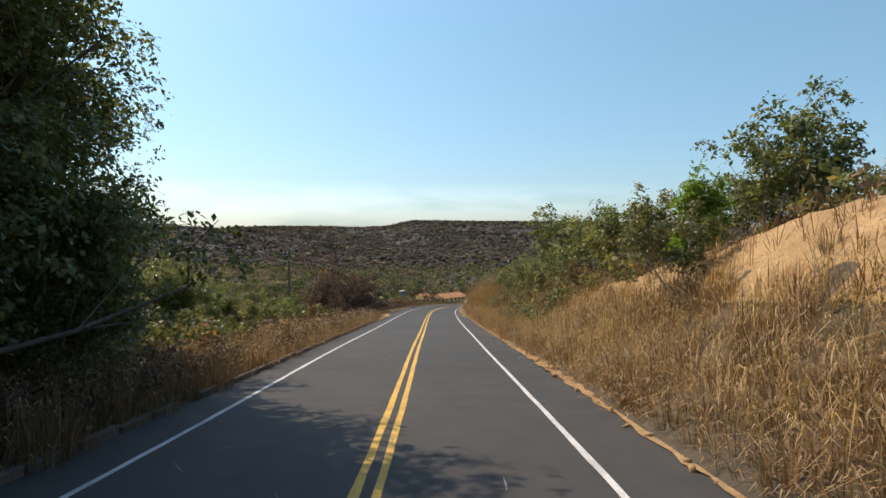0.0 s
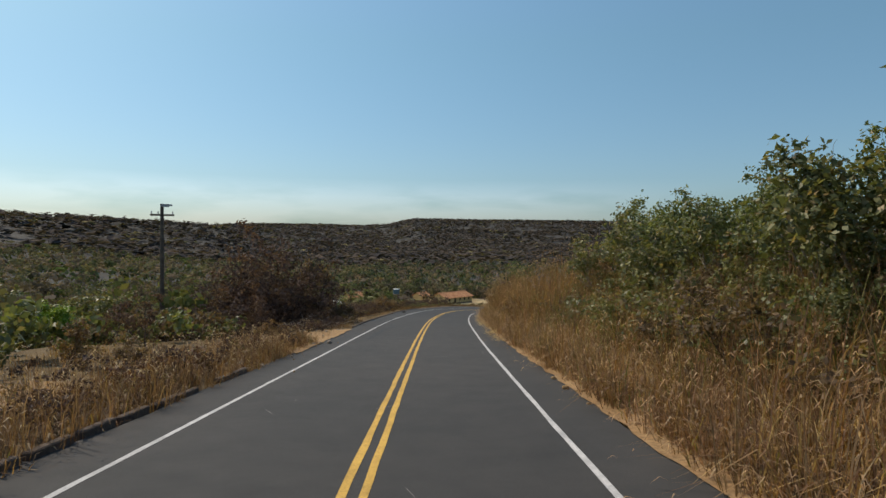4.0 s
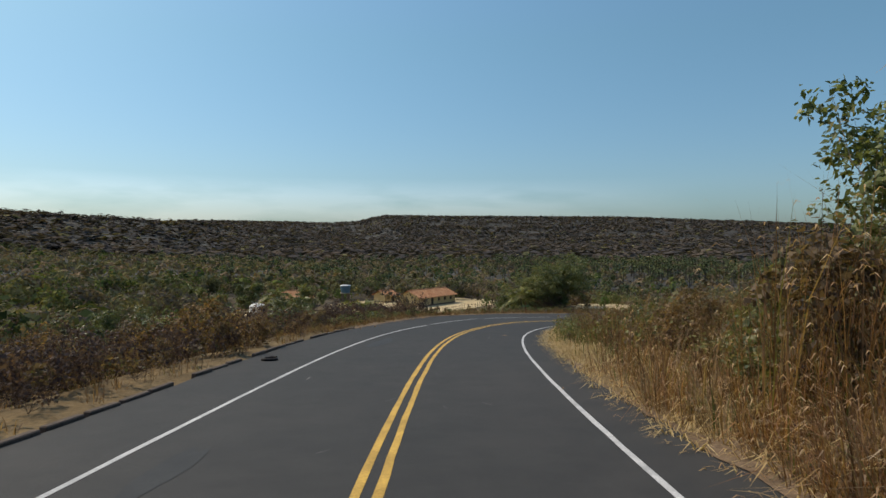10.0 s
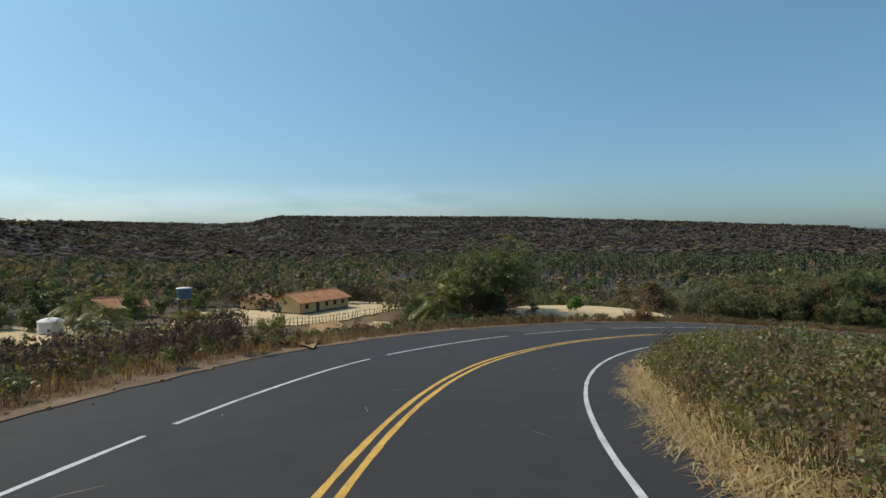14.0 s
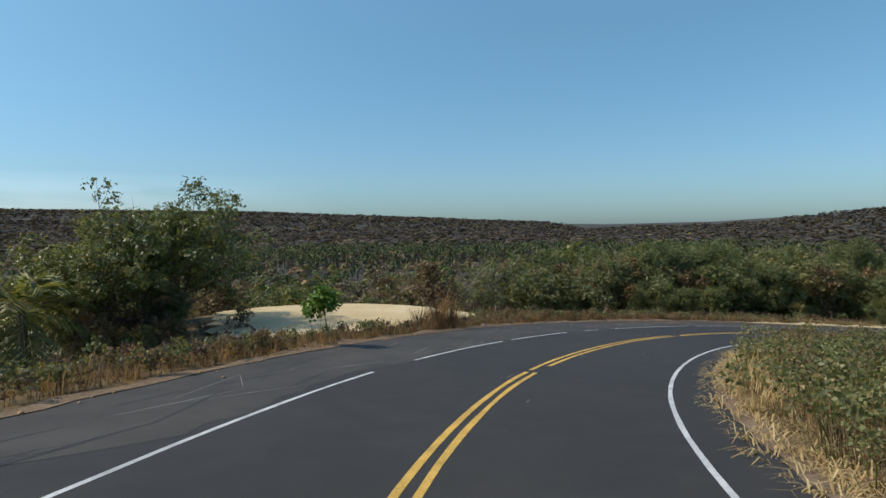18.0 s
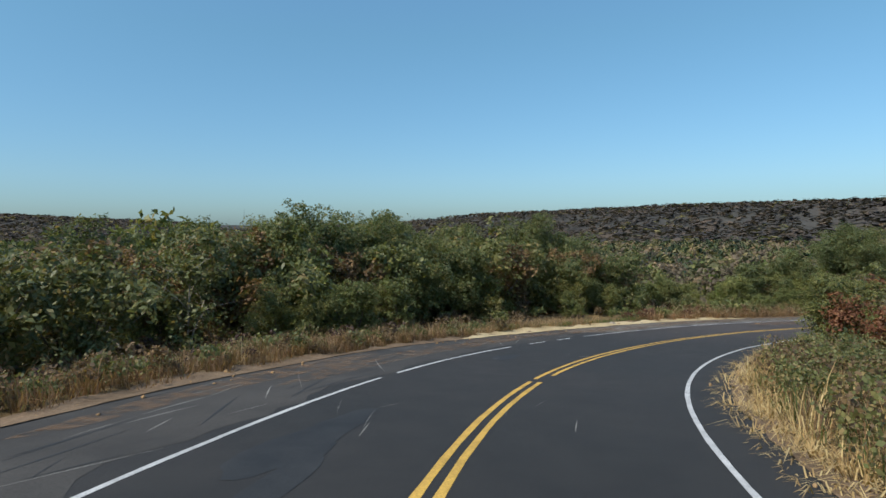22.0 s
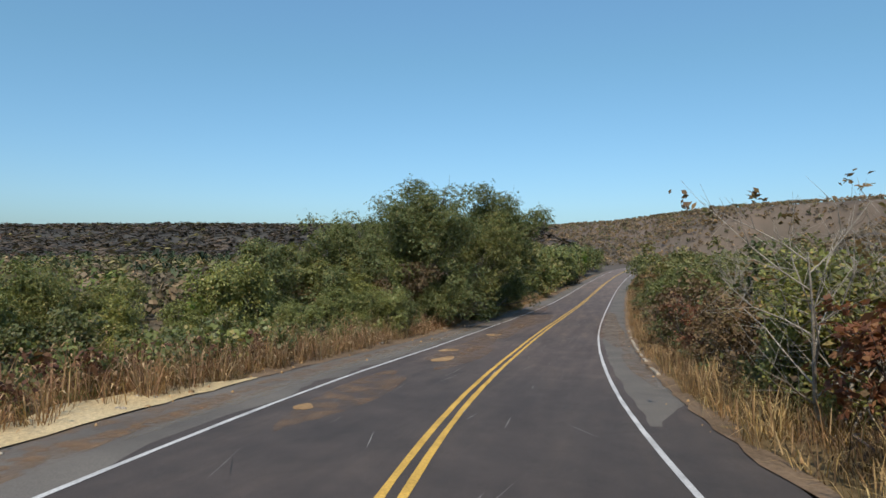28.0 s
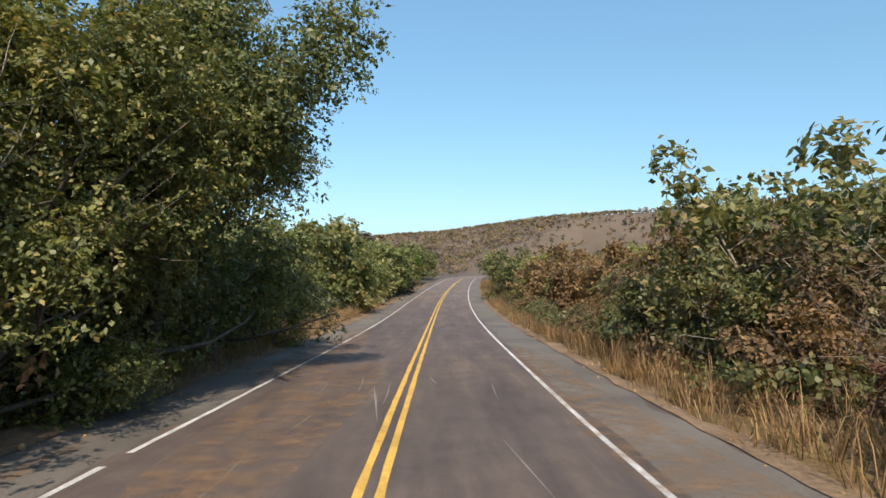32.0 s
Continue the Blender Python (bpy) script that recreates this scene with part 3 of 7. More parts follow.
def streak_material():
    m, t, b = material("worn_grey_streak", 0.95, 0, 0.1)
    b.inputs["Base Color"].default_value = (0.25, 0.215, 0.175, 1)
    n = noise_tex(t, 1.6, 7, 0.75)
    r = ramp(t, n.outputs["Fac"], [(0.40, (0, 0, 0)), (0.68, (0.55, 0.55, 0.55))])
    t.links.new(r.outputs[0], b.inputs["Alpha"])
    return m


STREAK = streak_material()
for k, (s, d, rs, rd) in enumerate([(193, -5.2, 5.0, 0.5), (200, -5.0, 6.0, 0.45), (209, -4.8, 6.0, 0.4), (219, -4.6, 6.0, 0.4), (206, 4.5, 5.0, 0.3), (216, 4.6, 6.0, 0.3), (176, -5.6, 4.0, 0.6), (182, -5.4, 4.0, 0.6), (164, -6.2, 4.0, 0.6)]):
    blot("dust_smear", DUST, s, d, rs, rd, 0.0085 + 0.0004 * k, "brown earth dust spread on the shoulder", 80 + k)
for k, (s, d, rs, rd) in enumerate([(203, -4.6, 8.0, 0.35), (212, -4.3, 7.0, 0.3)]):
    blot("worn_streak", STREAK, s, d, rs, rd, 0.0115 + 0.0003 * k, "pale worn streak along the wheel track", 60 + k)
for k, (s, d, rs, rd) in enumerate([(211.5, -2.3, 6.5, 0.8), (207, -1.6, 5.0, 0.5), (219, -2.0, 5.0, 0.7), (198, -2.6, 4.0, 0.6), (187, -4.8, 6.0, 0.7), (170, -5.2, 6.0, 0.6), (225, 3.9, 12.0, 0.8), (240, -3.6, 10, 1.0), (228, -1.9, 8.0, 1.0)]):
    blot("dust_smear", DUST, s, d, rs, rd, 0.007 + 0.0004 * k, "brown earth dust spread on the asphalt", 20 + k)
for k, (s, d, rs, rd) in enumerate([(60.5, -2.6, 4.2, 0.14), (66, -2.4, 3.0, 0.12), (100, -2.7, 2.2, 0.3), (124.5, -3.9, 3.6, 0.35), (160, -2.3, 1.6, 0.5), (158.4, -1.8, 1.5, 0.25), (170, -2.4, 0.8, 0.3), (84, -2.6, 1.2, 0.2)]):
    blot("tar_mark", TAR, s, d, rs, rd, 0.0045, "dark tar stain on the asphalt", 40 + k)


def scratches(name, mat, n, s0, s1, d0, d1, l0, l1, w, seed, label, tilt=0.25, h=0.0052):
    """Gouges and scrapes: thin narrow strips on the asphalt, all in one sheet."""
    rng = np.random.default_rng(seed)
    s, d = rng.uniform(s0, s1, n), rng.uniform(d0, d1, n)
    l, a = rng.uniform(l0, l1, n), rng.normal(0, tilt, n)
    ww = w * rng.uniform(0.4, 1.4, n)
    u = np.stack([-l / 2, 0 * l, l / 2], 1)
    bend = rng.normal(0, 0.012, n) * l
    ds = np.stack([u, u], 2)
    dd = np.stack([u * a[:, None] - 0, u * a[:, None]], 2) + np.stack([0 * l, bend, 0 * l], 1)[..., None]
    dd = dd + np.stack([-np.stack([ww * 0.2, ww, ww * 0.2], 1), np.stack([ww * 0.2, ww, ww * 0.2], 1)], 2) / 2
    S, D = s[:, None, None] + ds, d[:, None, None] + dd
    x, y, z = on_road(S, D, h)
    V = np.stack([x, y, z], -1).reshape(-1, 3)
    f = np.array([[0, 2, 3, 1], [2, 4, 5, 3]])
    F = (f[None] + (np.arange(n) * 6)[:, None, None]).reshape(-1, 4)
    return tagged(mesh_object(name, V, F, [mat]), label, "road mark", kind="stuff")


scratches("scratches", CHALK, 80, 138, 186, -7.0, -3.9, 0.5, 2.0, 0.024, 1, "pale scrapes across the asphalt shoulder", 0.5)
scratches("scratches", TAR, 110, 130, 186, -7.0, -3.9, 0.5, 2.4, 0.05, 2, "dark gouges in the asphalt shoulder", 0.5, 0.0068)
scratches("scratches", CHALK, 70, 140, 215, -3.2, 2.6, 0.3, 1.1, 0.018, 3, "pale scrapes on the asphalt")
scratches("scratches", CHALK, 26, 196, 232, -3.0, 2.2, 0.8, 2.6, 0.022, 4, "pale scrapes on the asphalt", 0.12)
scratches("scratches", CHALK, 60, 0, 130, -3.2, 2.8, 0.15, 0.6, 0.02, 5, "small pale flecks on the asphalt", 0.8)
scratches("scratches", TAR, 30, 60, 235, -3.2, 2.8, 0.2, 0.7, 0.03, 6, "dark cracks in the asphalt", 0.9)


def stones(name, mat, n, s0, s1, line, spread, r0, r1, seed, label):
    """Small stones and crumbs along an edge."""
    rng = np.random.default_rng(seed)
    bm = bmesh.new()
    bmesh.ops.create_icosphere(bm, subdivisions=1, radius=1)
    bv, bf = np.array([v.co[:] for v in bm.verts]), np.array([[v.index for v in f.verts] for f in bm.faces])
    bm.free()
    s = rng.uniform(s0, s1, n)
    d = line(s) + rng.normal(0, spread, n)
    x, y, z = on_road(s, d)
    z = np.maximum(ground_z(x, y), np.where((d > edge_l(s) - 0.3) & (d < edge_r(s) + 0.15), z, -99))
    r = rng.uniform(r0, r1, n) * rng.uniform(0.5, 1, n)
    v = bv[None] * r[:, None, None] * rng.uniform(0.6, 1.3, (n, 1, 3)) * rng.uniform(0.8, 1.2, (n, len(bv), 1))
    V = (v + np.stack([x, y, z + r * 0.25], 1)[:, None]).reshape(-1, 3)
    F = (bf[None] + (np.arange(n) * len(bv))[:, None, None]).reshape(-1, 3)
    return tagged(mesh_object(name, V, F, [mat]), label, "stones", kind="stuff")


stones("gravel", EARTH, 260, -5, 70, off(edge_r, 0.15), 0.2, 0.02, 0.09, 1, "clods of pale earth along the asphalt edge")
stones("gravel", EARTH, 360, 105, 300, off(edge_l, 0.1), 0.35, 0.02, 0.08, 2, "clods and stones along the asphalt edge")
stones("gravel", EARTH, 220, 100, 300, off(edge_r, 0.1), 0.25, 0.02, 0.07, 3, "clods and stones along the asphalt edge")
stones("gravel", EARTH, 420, 45, 64, off(edge_l, -2.4), 1.5, 0.02, 0.08, 7, "clods of orange earth on the spilled bank")
stones("rubble", PALE_CONCRETE, 130, 46, 64, off(edge_l, -1.8), 1.1, 0.03, 0.13, 4, "pale clods on the spilled earth")
stones("rubble", PALE_CONCRETE, 40, 182, 198, off(edge_l, -0.6), 0.4, 0.03, 0.10, 5, "pale broken kerb lumps in the sand")


# ---- plants ----
def leaf_material(name, cols, gloss=0.45, glow=0.35, patch=0.0, even=0.0):
    """Leaves that let some light through; the colour changes from leaf to leaf and from plant to plant."""
    m, t, b = material(name, gloss, 0, 0.25)
    geo, info = t.nodes.new("ShaderNodeNewGeometry"), t.nodes.new("ShaderNodeObjectInfo")
    c = ramp(t, geo.outputs["Random Per Island"], cols)
    k = ramp(t, info.outputs["Random"], [(0.0, (0.75, 0.78, 0.8)), (0.5, (1.0, 1.0, 1.0)), (1.0, (1.28, 1.16, 1.0))])
    col = mix(t, 1.0, c.outputs[0], k.outputs[0], "MULTIPLY")
    if patch:
        n = noise_tex(t, patch, 2.0, 0.5).outputs["Fac"]
        k = ramp(t, n, [(0.32, (0.42, 0.46, 0.50)), (0.5, (1.0, 1.0, 1.0)), (0.62, (1.3, 1.18, 1.0)), (0.75, (1.5, 1.32, 1.15))])
        col = mix(t, 1.0 - even, col, k.outputs[0], "MULTIPLY")
    t.links.new(col, b.inputs["Base Color"])
    thin = t.nodes.new("ShaderNodeBsdfTranslucent")
    t.links.new(mix(t, 1.0, col, (1.35, 1.3, 0.7), "MULTIPLY"), thin.inputs["Color"])
    both = t.nodes.new("ShaderNodeMixShader")
    both.inputs[0].default_value = glow
    t.links.new(b.outputs[0], both.inputs[1])
    t.links.new(thin.outputs[0], both.inputs[2])
    t.links.new(both.outputs[0], t.nodes["Material Output"].inputs["Surface"])
    return m


LEAF_DARK = leaf_material("dark_green_leaves", [(0.0, (0.065, 0.083, 0.036)), (0.5, (0.118, 0.138, 0.053)), (0.85, (0.187, 0.199, 0.071)), (1.0, (0.282, 0.222, 0.098))], 0.42, 0.34)
LEAF_GREEN = leaf_material("green_leaves", [(0.0, (0.085, 0.103, 0.037)), (0.5, (0.16, 0.18, 0.063)), (0.9, (0.237, 0.246, 0.081)), (1.0, (0.324, 0.246, 0.106))], 0.42, 0.34)
LEAF_BRIGHT = leaf_material("fresh_green_leaves", [(0.0, (0.075, 0.14, 0.018)), (0.6, (0.13, 0.23, 0.028)), (1.0, (0.22, 0.27, 0.04))])
LEAF_OLIVE = leaf_material("olive_dusty_leaves", [(0.0, (0.072, 0.084, 0.034)), (0.5, (0.128, 0.139, 0.055)), (0.85, (0.194, 0.189, 0.079)), (1.0, (0.289, 0.208, 0.1))])
LEAF_DRY = leaf_material("dry_brown_leaves", [(0.0, (0.086, 0.06, 0.041)), (0.5, (0.151, 0.101, 0.06)), (0.85, (0.23, 0.151, 0.079)), (1.0, (0.115, 0.122, 0.049))], 0.7)
LEAF_RED = leaf_material("reddish_withered_leaves", [(0.0, (0.088, 0.043, 0.030)), (0.6, (0.163, 0.075, 0.048)), (1.0, (0.213, 0.125, 0.069))], 0.7)
LEAF_PLUM = leaf_material("purple_brown_withered_leaves", [(0.0, (0.046, 0.030, 0.030)), (0.6, (0.086, 0.056, 0.052)), (1.0, (0.135, 0.088, 0.070))], 0.8)
STRAW = leaf_material("golden_dry_grass", [(0.0, (0.152, 0.095, 0.052)), (0.4, (0.242, 0.155, 0.084)), (0.8, (0.326, 0.224, 0.125)), (1.0, (0.394, 0.303, 0.181))], 0.7, 0.4, 1.3, 0.55)
STRAW_BROWN = leaf_material("brown_dry_grass", [(0.0, (0.11, 0.066, 0.042)), (0.5, (0.19, 0.115, 0.068)), (0.9, (0.28, 0.180, 0.102)), (1.0, (0.13, 0.14, 0.055))], 0.8, 0.4, 1.3, 0.5)
SEED_HEADS = leaf_material("pale_seed_heads", [(0.0, (0.26, 0.17, 0.105)), (0.6, (0.36, 0.25, 0.16)), (1.0, (0.50, 0.38, 0.25))], 0.8, 0.45)
PLUME = leaf_material("reddish_grass_plumes", [(0.0, (0.171, 0.099, 0.065)), (0.6, (0.262, 0.155, 0.098)), (1.0, (0.361, 0.239, 0.149))], 0.85, 0.35, 1.3, 0.5)
PALE_STRAW = leaf_material("pale_cut_straw", [(0.0, (0.289, 0.192, 0.085)), (0.6, (0.424, 0.301, 0.139)), (1.0, (0.516, 0.404, 0.202))], 0.7, 0.2)
GREEN_GRASS = leaf_material("green_grass", [(0.0, (0.07, 0.095, 0.025)), (0.6, (0.13, 0.165, 0.042)), (1.0, (0.26, 0.22, 0.08))], 0.6, 0.35)
FAR_DARK = leaf_material("far_dark_treetops", [(0.0, (0.053, 0.072, 0.035)), (0.6, (0.089, 0.111, 0.051)), (1.0, (0.14, 0.152, 0.072))], 1.0, 0.2, 0.16)
FAR_OLIVE = leaf_material("far_olive_treetops", [(0.0, (0.098, 0.1, 0.059)), (0.6, (0.149, 0.146, 0.081)), (1.0, (0.202, 0.185, 0.107))], 1.0, 0.2, 0.16)
FAR_DRY = leaf_material("far_bare_treetops", [(0.0, (0.128, 0.103, 0.078)), (0.6, (0.183, 0.143, 0.105)), (1.0, (0.242, 0.187, 0.133))], 1.0, 0.2, 0.16)
# grey-purple tint stands for the haze of distance, painted into the base colour
FAR_HILL = leaf_material("far_hazed_treetops", [(0.0, (0.081, 0.073, 0.072)), (0.6, (0.089, 0.079, 0.077)), (1.0, (0.099, 0.087, 0.084))], 1.0, 0.2, 0.012, 0.65)
FAR_PALM = leaf_material("far_palm_fronds", [(0.0, (0.036, 0.052, 0.036)), (0.6, (0.058, 0.078, 0.050)), (1.0, (0.088, 0.105, 0.066))], 1.0, 0.15, 0.16)
FAR_GREEN = leaf_material("far_green_treetops", [(0.0, (0.063, 0.091, 0.031)), (0.6, (0.105, 0.140, 0.045)), (1.0, (0.154, 0.182, 0.063))], 1.0, 0.2, 0.16)
for m in (FAR_DARK, FAR_OLIVE, FAR_DRY, FAR_GREEN, FAR_PALM, FAR_HILL):
    m.node_tree.nodes["Principled BSDF"].inputs["Specular IOR Level"].default_value = 0.0
BARK = two_tone("grey_brown_bark", [(0.3, (0.07, 0.055, 0.042)), (0.7, (0.15, 0.125, 0.10))], 3.0, 25, 0.95, 0.6, 0.02)
BARK_PALE = two_tone("pale_grey_bark", [(0.3, (0.19, 0.16, 0.13)), (0.7, (0.34, 0.30, 0.25))], 3.0, 25, 0.95, 0.5, 0.02)
BARK_DARK = two_tone("dark_purple_brown_bark", [(0.3, (0.045, 0.033, 0.030)), (0.7, (0.085, 0.062, 0.055))], 3.0, 25, 0.95, 0.5, 0.02)


def tube(points, radii, sides):
    """Rings round a bent line, joined by faces."""
    p = np.asarray(points, float)
    r = np.asarray(radii, float)
    d = np.gradient(p, axis=0)
    d /= np.linalg.norm(d, axis=1)[:, None] + 1e-9
    ref = np.where(abs(d[:, 2:3]) > 0.9, [[1.0, 0, 0]], [[0, 0, 1.0]])
    u = np.cross(d, ref)
    u /= np.linalg.norm(u, axis=1)[:, None] + 1e-9
    w = np.cross(d, u)
    a = np.arange(sides) * 2 * np.pi / sides
    ring = u[:, None] * np.cos(a)[None, :, None] + w[:, None] * np.sin(a)[None, :, None]
    v = p[:, None] + ring * r[:, None, None]
    i = np.arange(len(p) * sides).reshape(len(p), sides)
    j = np.roll(i, -1, 1)
    f = np.stack([i[:-1], j[:-1], j[1:], i[1:]], -1).reshape(-1, 4)
    return v.reshape(-1, 3), f


def joined(pieces):
    vs, fs, n = [], [], 0
    for v, f in pieces:
        vs.append(v)
        fs.append(f + n)
        n += len(v)
    return np.concatenate(vs), np.concatenate(fs)


def unit(v):
    return v / (np.linalg.norm(v, axis=-1, keepdims=True) + 1e-9)


def leaf_quads(rng, centres, size, narrow=0.5, up=0.5, way=0.0):
    """A four-cornered leaf at each place, turned any way but more often face up."""
    n = len(centres)
    normal = unit(rng.normal(size=(n, 3)) + np.array([0, 0, up]) + way)
    along = unit(np.cross(normal, rng.normal(size=(n, 3))))
    side = np.cross(normal, along)
    l = size * rng.uniform(0.6, 1.35, (n, 1))
    w = l * narrow * rng.uniform(0.8, 1.2, (n, 1))
    bend = normal * l * rng.uniform(-0.12, 0.12, (n, 1))
    v = np.stack([centres - along * l * 0.5, centres + side * w * 0.5 + bend, centres + along * l * 0.5 - np.array([0, 0, 0.1]) * l, centres - side * w * 0.5 + bend], 1)
    return v.reshape(-1, 3), np.arange(4 * n).reshape(n, 4)


def branch(rng, start, way, length, r0, r1, n=4, wander=0.18, lift=0.0):
    p = [np.array(start, float)]
    d = unit(np.asarray(way, float))
    for _ in range(n - 1):
        d = unit(d + rng.normal(size=3) * wander + np.array([0, 0, lift]))
        p.append(p[-1] + d * length / (n - 1))
    return np.array(p), np.linspace(r0, r1, n), d


def grow(rng, height, spread, stems=1, bare=0.3, limbs=5, twigs=4, trunk=0.12, lean=0.12, lift=0.08):
    """The wood of a tree as bent tapered lines, and the places where leaves may sit."""
    lines, tips = [], []
    for k in range(stems):
        a = rng.uniform(0, 6.28)
        out = lean if stems == 1 else lean + 0.35
        foot = np.array([np.cos(a), np.sin(a), 0]) * (0 if stems == 1 else trunk * 1.2)
        p, r, d = branch(rng, foot - [0, 0, 0.25], [np.cos(a) * out, np.sin(a) * out, 1], height * 0.74 * rng.uniform(0.85, 1.05), trunk / stems**0.4, trunk * 0.3 / stems**0.4, 5, 0.10, 0.04)
        lines.append((p, r, 6))
        for i in range(limbs):
            u = bare + (1 - bare) * (i + rng.uniform(0.1, 0.9)) / limbs
            q = np.array([np.interp(u * (len(p) - 1), np.arange(len(p)), p[:, c]) for c in range(3)])
            b = a + i * 2.4 + rng.uniform(-0.5, 0.5)
            reach = spread * (1.0 - 0.45 * u) * rng.uniform(0.75, 1.15)
            p2, r2, d2 = branch(rng, q, [np.cos(b), np.sin(b), 0.25 + 0.8 * u], reach, trunk * 0.36 * (1.1 - 0.6 * u), trunk * 0.09, 4, 0.2, lift)
            lines.append((p2, r2, 4))
            for j in range(twigs):
                c = rng.normal(size=3) * 0.9 + d2 * 0.8 + [0, 0, 0.35]
                p3, r3, _ = branch(rng, p2[1 + j % 3], c, reach * rng.uniform(0.35, 0.65), trunk * 0.09, trunk * 0.025, 3, 0.25, lift)
                lines.append((p3, r3, 3))
                tips.append(p3)
            tips.append(p2[1:])
        tips.append(p[-2:])
    return lines, tips


def tree(name, seed, height, spread, leaf, n_leaf, leaf_size, bark, label, category="tree", puff=0.6, puffs=40, narrow=0.55, flat=0.75, thin=0.12, **shape):
    """A tree: trunk with limbs, and a crown of single leaves that gather in clumps round the twigs' ends."""
    rng = np.random.default_rng(seed)
    lines, tips = grow(rng, height, spread, **shape)
    root = tagged(new(name), label, category)
    wood = mesh_object("trunk", *joined([tube(p, r, s) for p, r, s in lines]), [bark], True)
    wood.parent = root
    per_stem = len(tips) // shape.get("stems", 1)
    k = np.r_[np.arange(per_stem - 1, len(tips), per_stem).repeat(2), rng.choice(len(tips), puffs, replace=puffs > len(tips))][:puffs]
    u = rng.uniform(0.35, 1.0, puffs)
    u[:shape.get("stems", 1) * 2] = rng.uniform(0.7, 1.0, shape.get("stems", 1) * 2)
    mid = np.array([[np.interp(x * (len(tips[i]) - 1), np.arange(len(tips[i])), tips[i][:, c]) for c in range(3)] for i, x in zip(k, u)])
    mid[:, 2] = np.maximum(mid[:, 2], puff * 0.35)
    big = puff * rng.uniform(0.55, 1.3, puffs)
    # sprigs: small sprays of leaves that face one way, over the shells of the clumps
    per = 11
    m = n_leaf // per
    i = rng.choice(puffs, m, p=big**2 / (big**2).sum())
    way = unit(rng.normal(size=(m, 3)) + np.array([0, 0, 0.3]))
    r = rng.uniform(0, 1, (m, 1)) ** 0.38
    r[:int(m * thin)] *= 1.4
    c = mid[i] + way * r * big[i][:, None] * np.array([1, 1, flat])
    facing = unit(way * 0.8 + np.array([0, 0, 0.55]) + rng.normal(size=(m, 3)) * 0.4)
    spread_out = rng.normal(size=(m, per, 3))
    spread_out -= (spread_out * facing[:, None]).sum(-1, keepdims=True) * facing[:, None] * 0.7
    c = (c[:, None] + spread_out * leaf_size * rng.uniform(0.7, 1.3, (m, 1, 1))).reshape(-1, 3)
    c[:, 2] = np.maximum(c[:, 2], 0.05)
    way = np.repeat(facing, per, 0) * 2.4
    crown = mesh_object("crown", *leaf_quads(rng, c, leaf_size * 1.22, narrow, 0.2, way), [leaf])
    crown.parent = root
    return root


def palm(seed, height, fronds=16, leaflets=22, length=3.0, label="babassu palm with long arching green fronds"):
    rng = np.random.default_rng(seed)
    root = tagged(new("palm"), label, "palm")
    p, r, d = branch(rng, [0, 0, -0.3], [rng.normal() * 0.05, rng.normal() * 0.05, 1], height, 0.17, 0.13, 6, 0.03)
    trunk = mesh_object("trunk", *tube(p, r, 8), [BARK], True)
    trunk.parent = root
    for i in range(fronds):
        a, tilt = i * 2.4 + rng.uniform(-0.2, 0.2), rng.uniform(-0.45, 1.4)
        t = np.linspace(0, 1, 9)
        out = np.cos(tilt * (1 - 0.0)) * length * t
        q = np.stack([np.cos(a) * out, np.sin(a) * out, np.sin(tilt) * length * t - 0.62 * length * t**2.2], 1) + p[-1]
        rib = tube(q, np.linspace(0.03, 0.006, 9), 3)
        n = leaflets
        u = np.linspace(0.12, 1.0, n)
        c = np.array([[np.interp(x * 8, np.arange(9), q[:, k]) for k in range(3)] for x in u])
        ahead = unit(np.gradient(c, axis=0))
        sideways = unit(np.cross(ahead, [[0, 0, 1.0]]))
        ll = 0.95 * np.sin(np.pi * np.clip(u * 0.9 + 0.1, 0, 1)) ** 0.6
        vs, fs = [rib[0]], [rib[1]]
        count = len(rib[0])
        for sgn in (-1, 1):
            tip = c + (sideways * sgn + ahead * 0.7 + np.array([0, 0, -0.35]) + rng.normal(size=c.shape) * 0.08) * ll[:, None]
            w = ahead * 0.035
            mid = (c + tip) / 2 + np.array([0, 0, 0.04])
            vs.append(np.stack([c - w, mid - w * 1.3, tip, mid + w * 1.3], 1).reshape(-1, 3))
            fs.append(np.arange(4 * n).reshape(n, 4) + count)
            count += 4 * n
        f = mesh_object("frond", np.concatenate(vs), np.concatenate(fs), [LEAF_GREEN if i % 5 else LEAF_OLIVE])
        f.parent = root
    return root


def place(ob, x, y, size=1.0, turn=0.0, lean=0.0):
    z = float(ground_z(np.array([x]), np.array([y]))[0])
    return copy_thing(ob, pose(x, y, z - 0.05, lean, 0, turn) @ Matrix.Scale(size, 4))


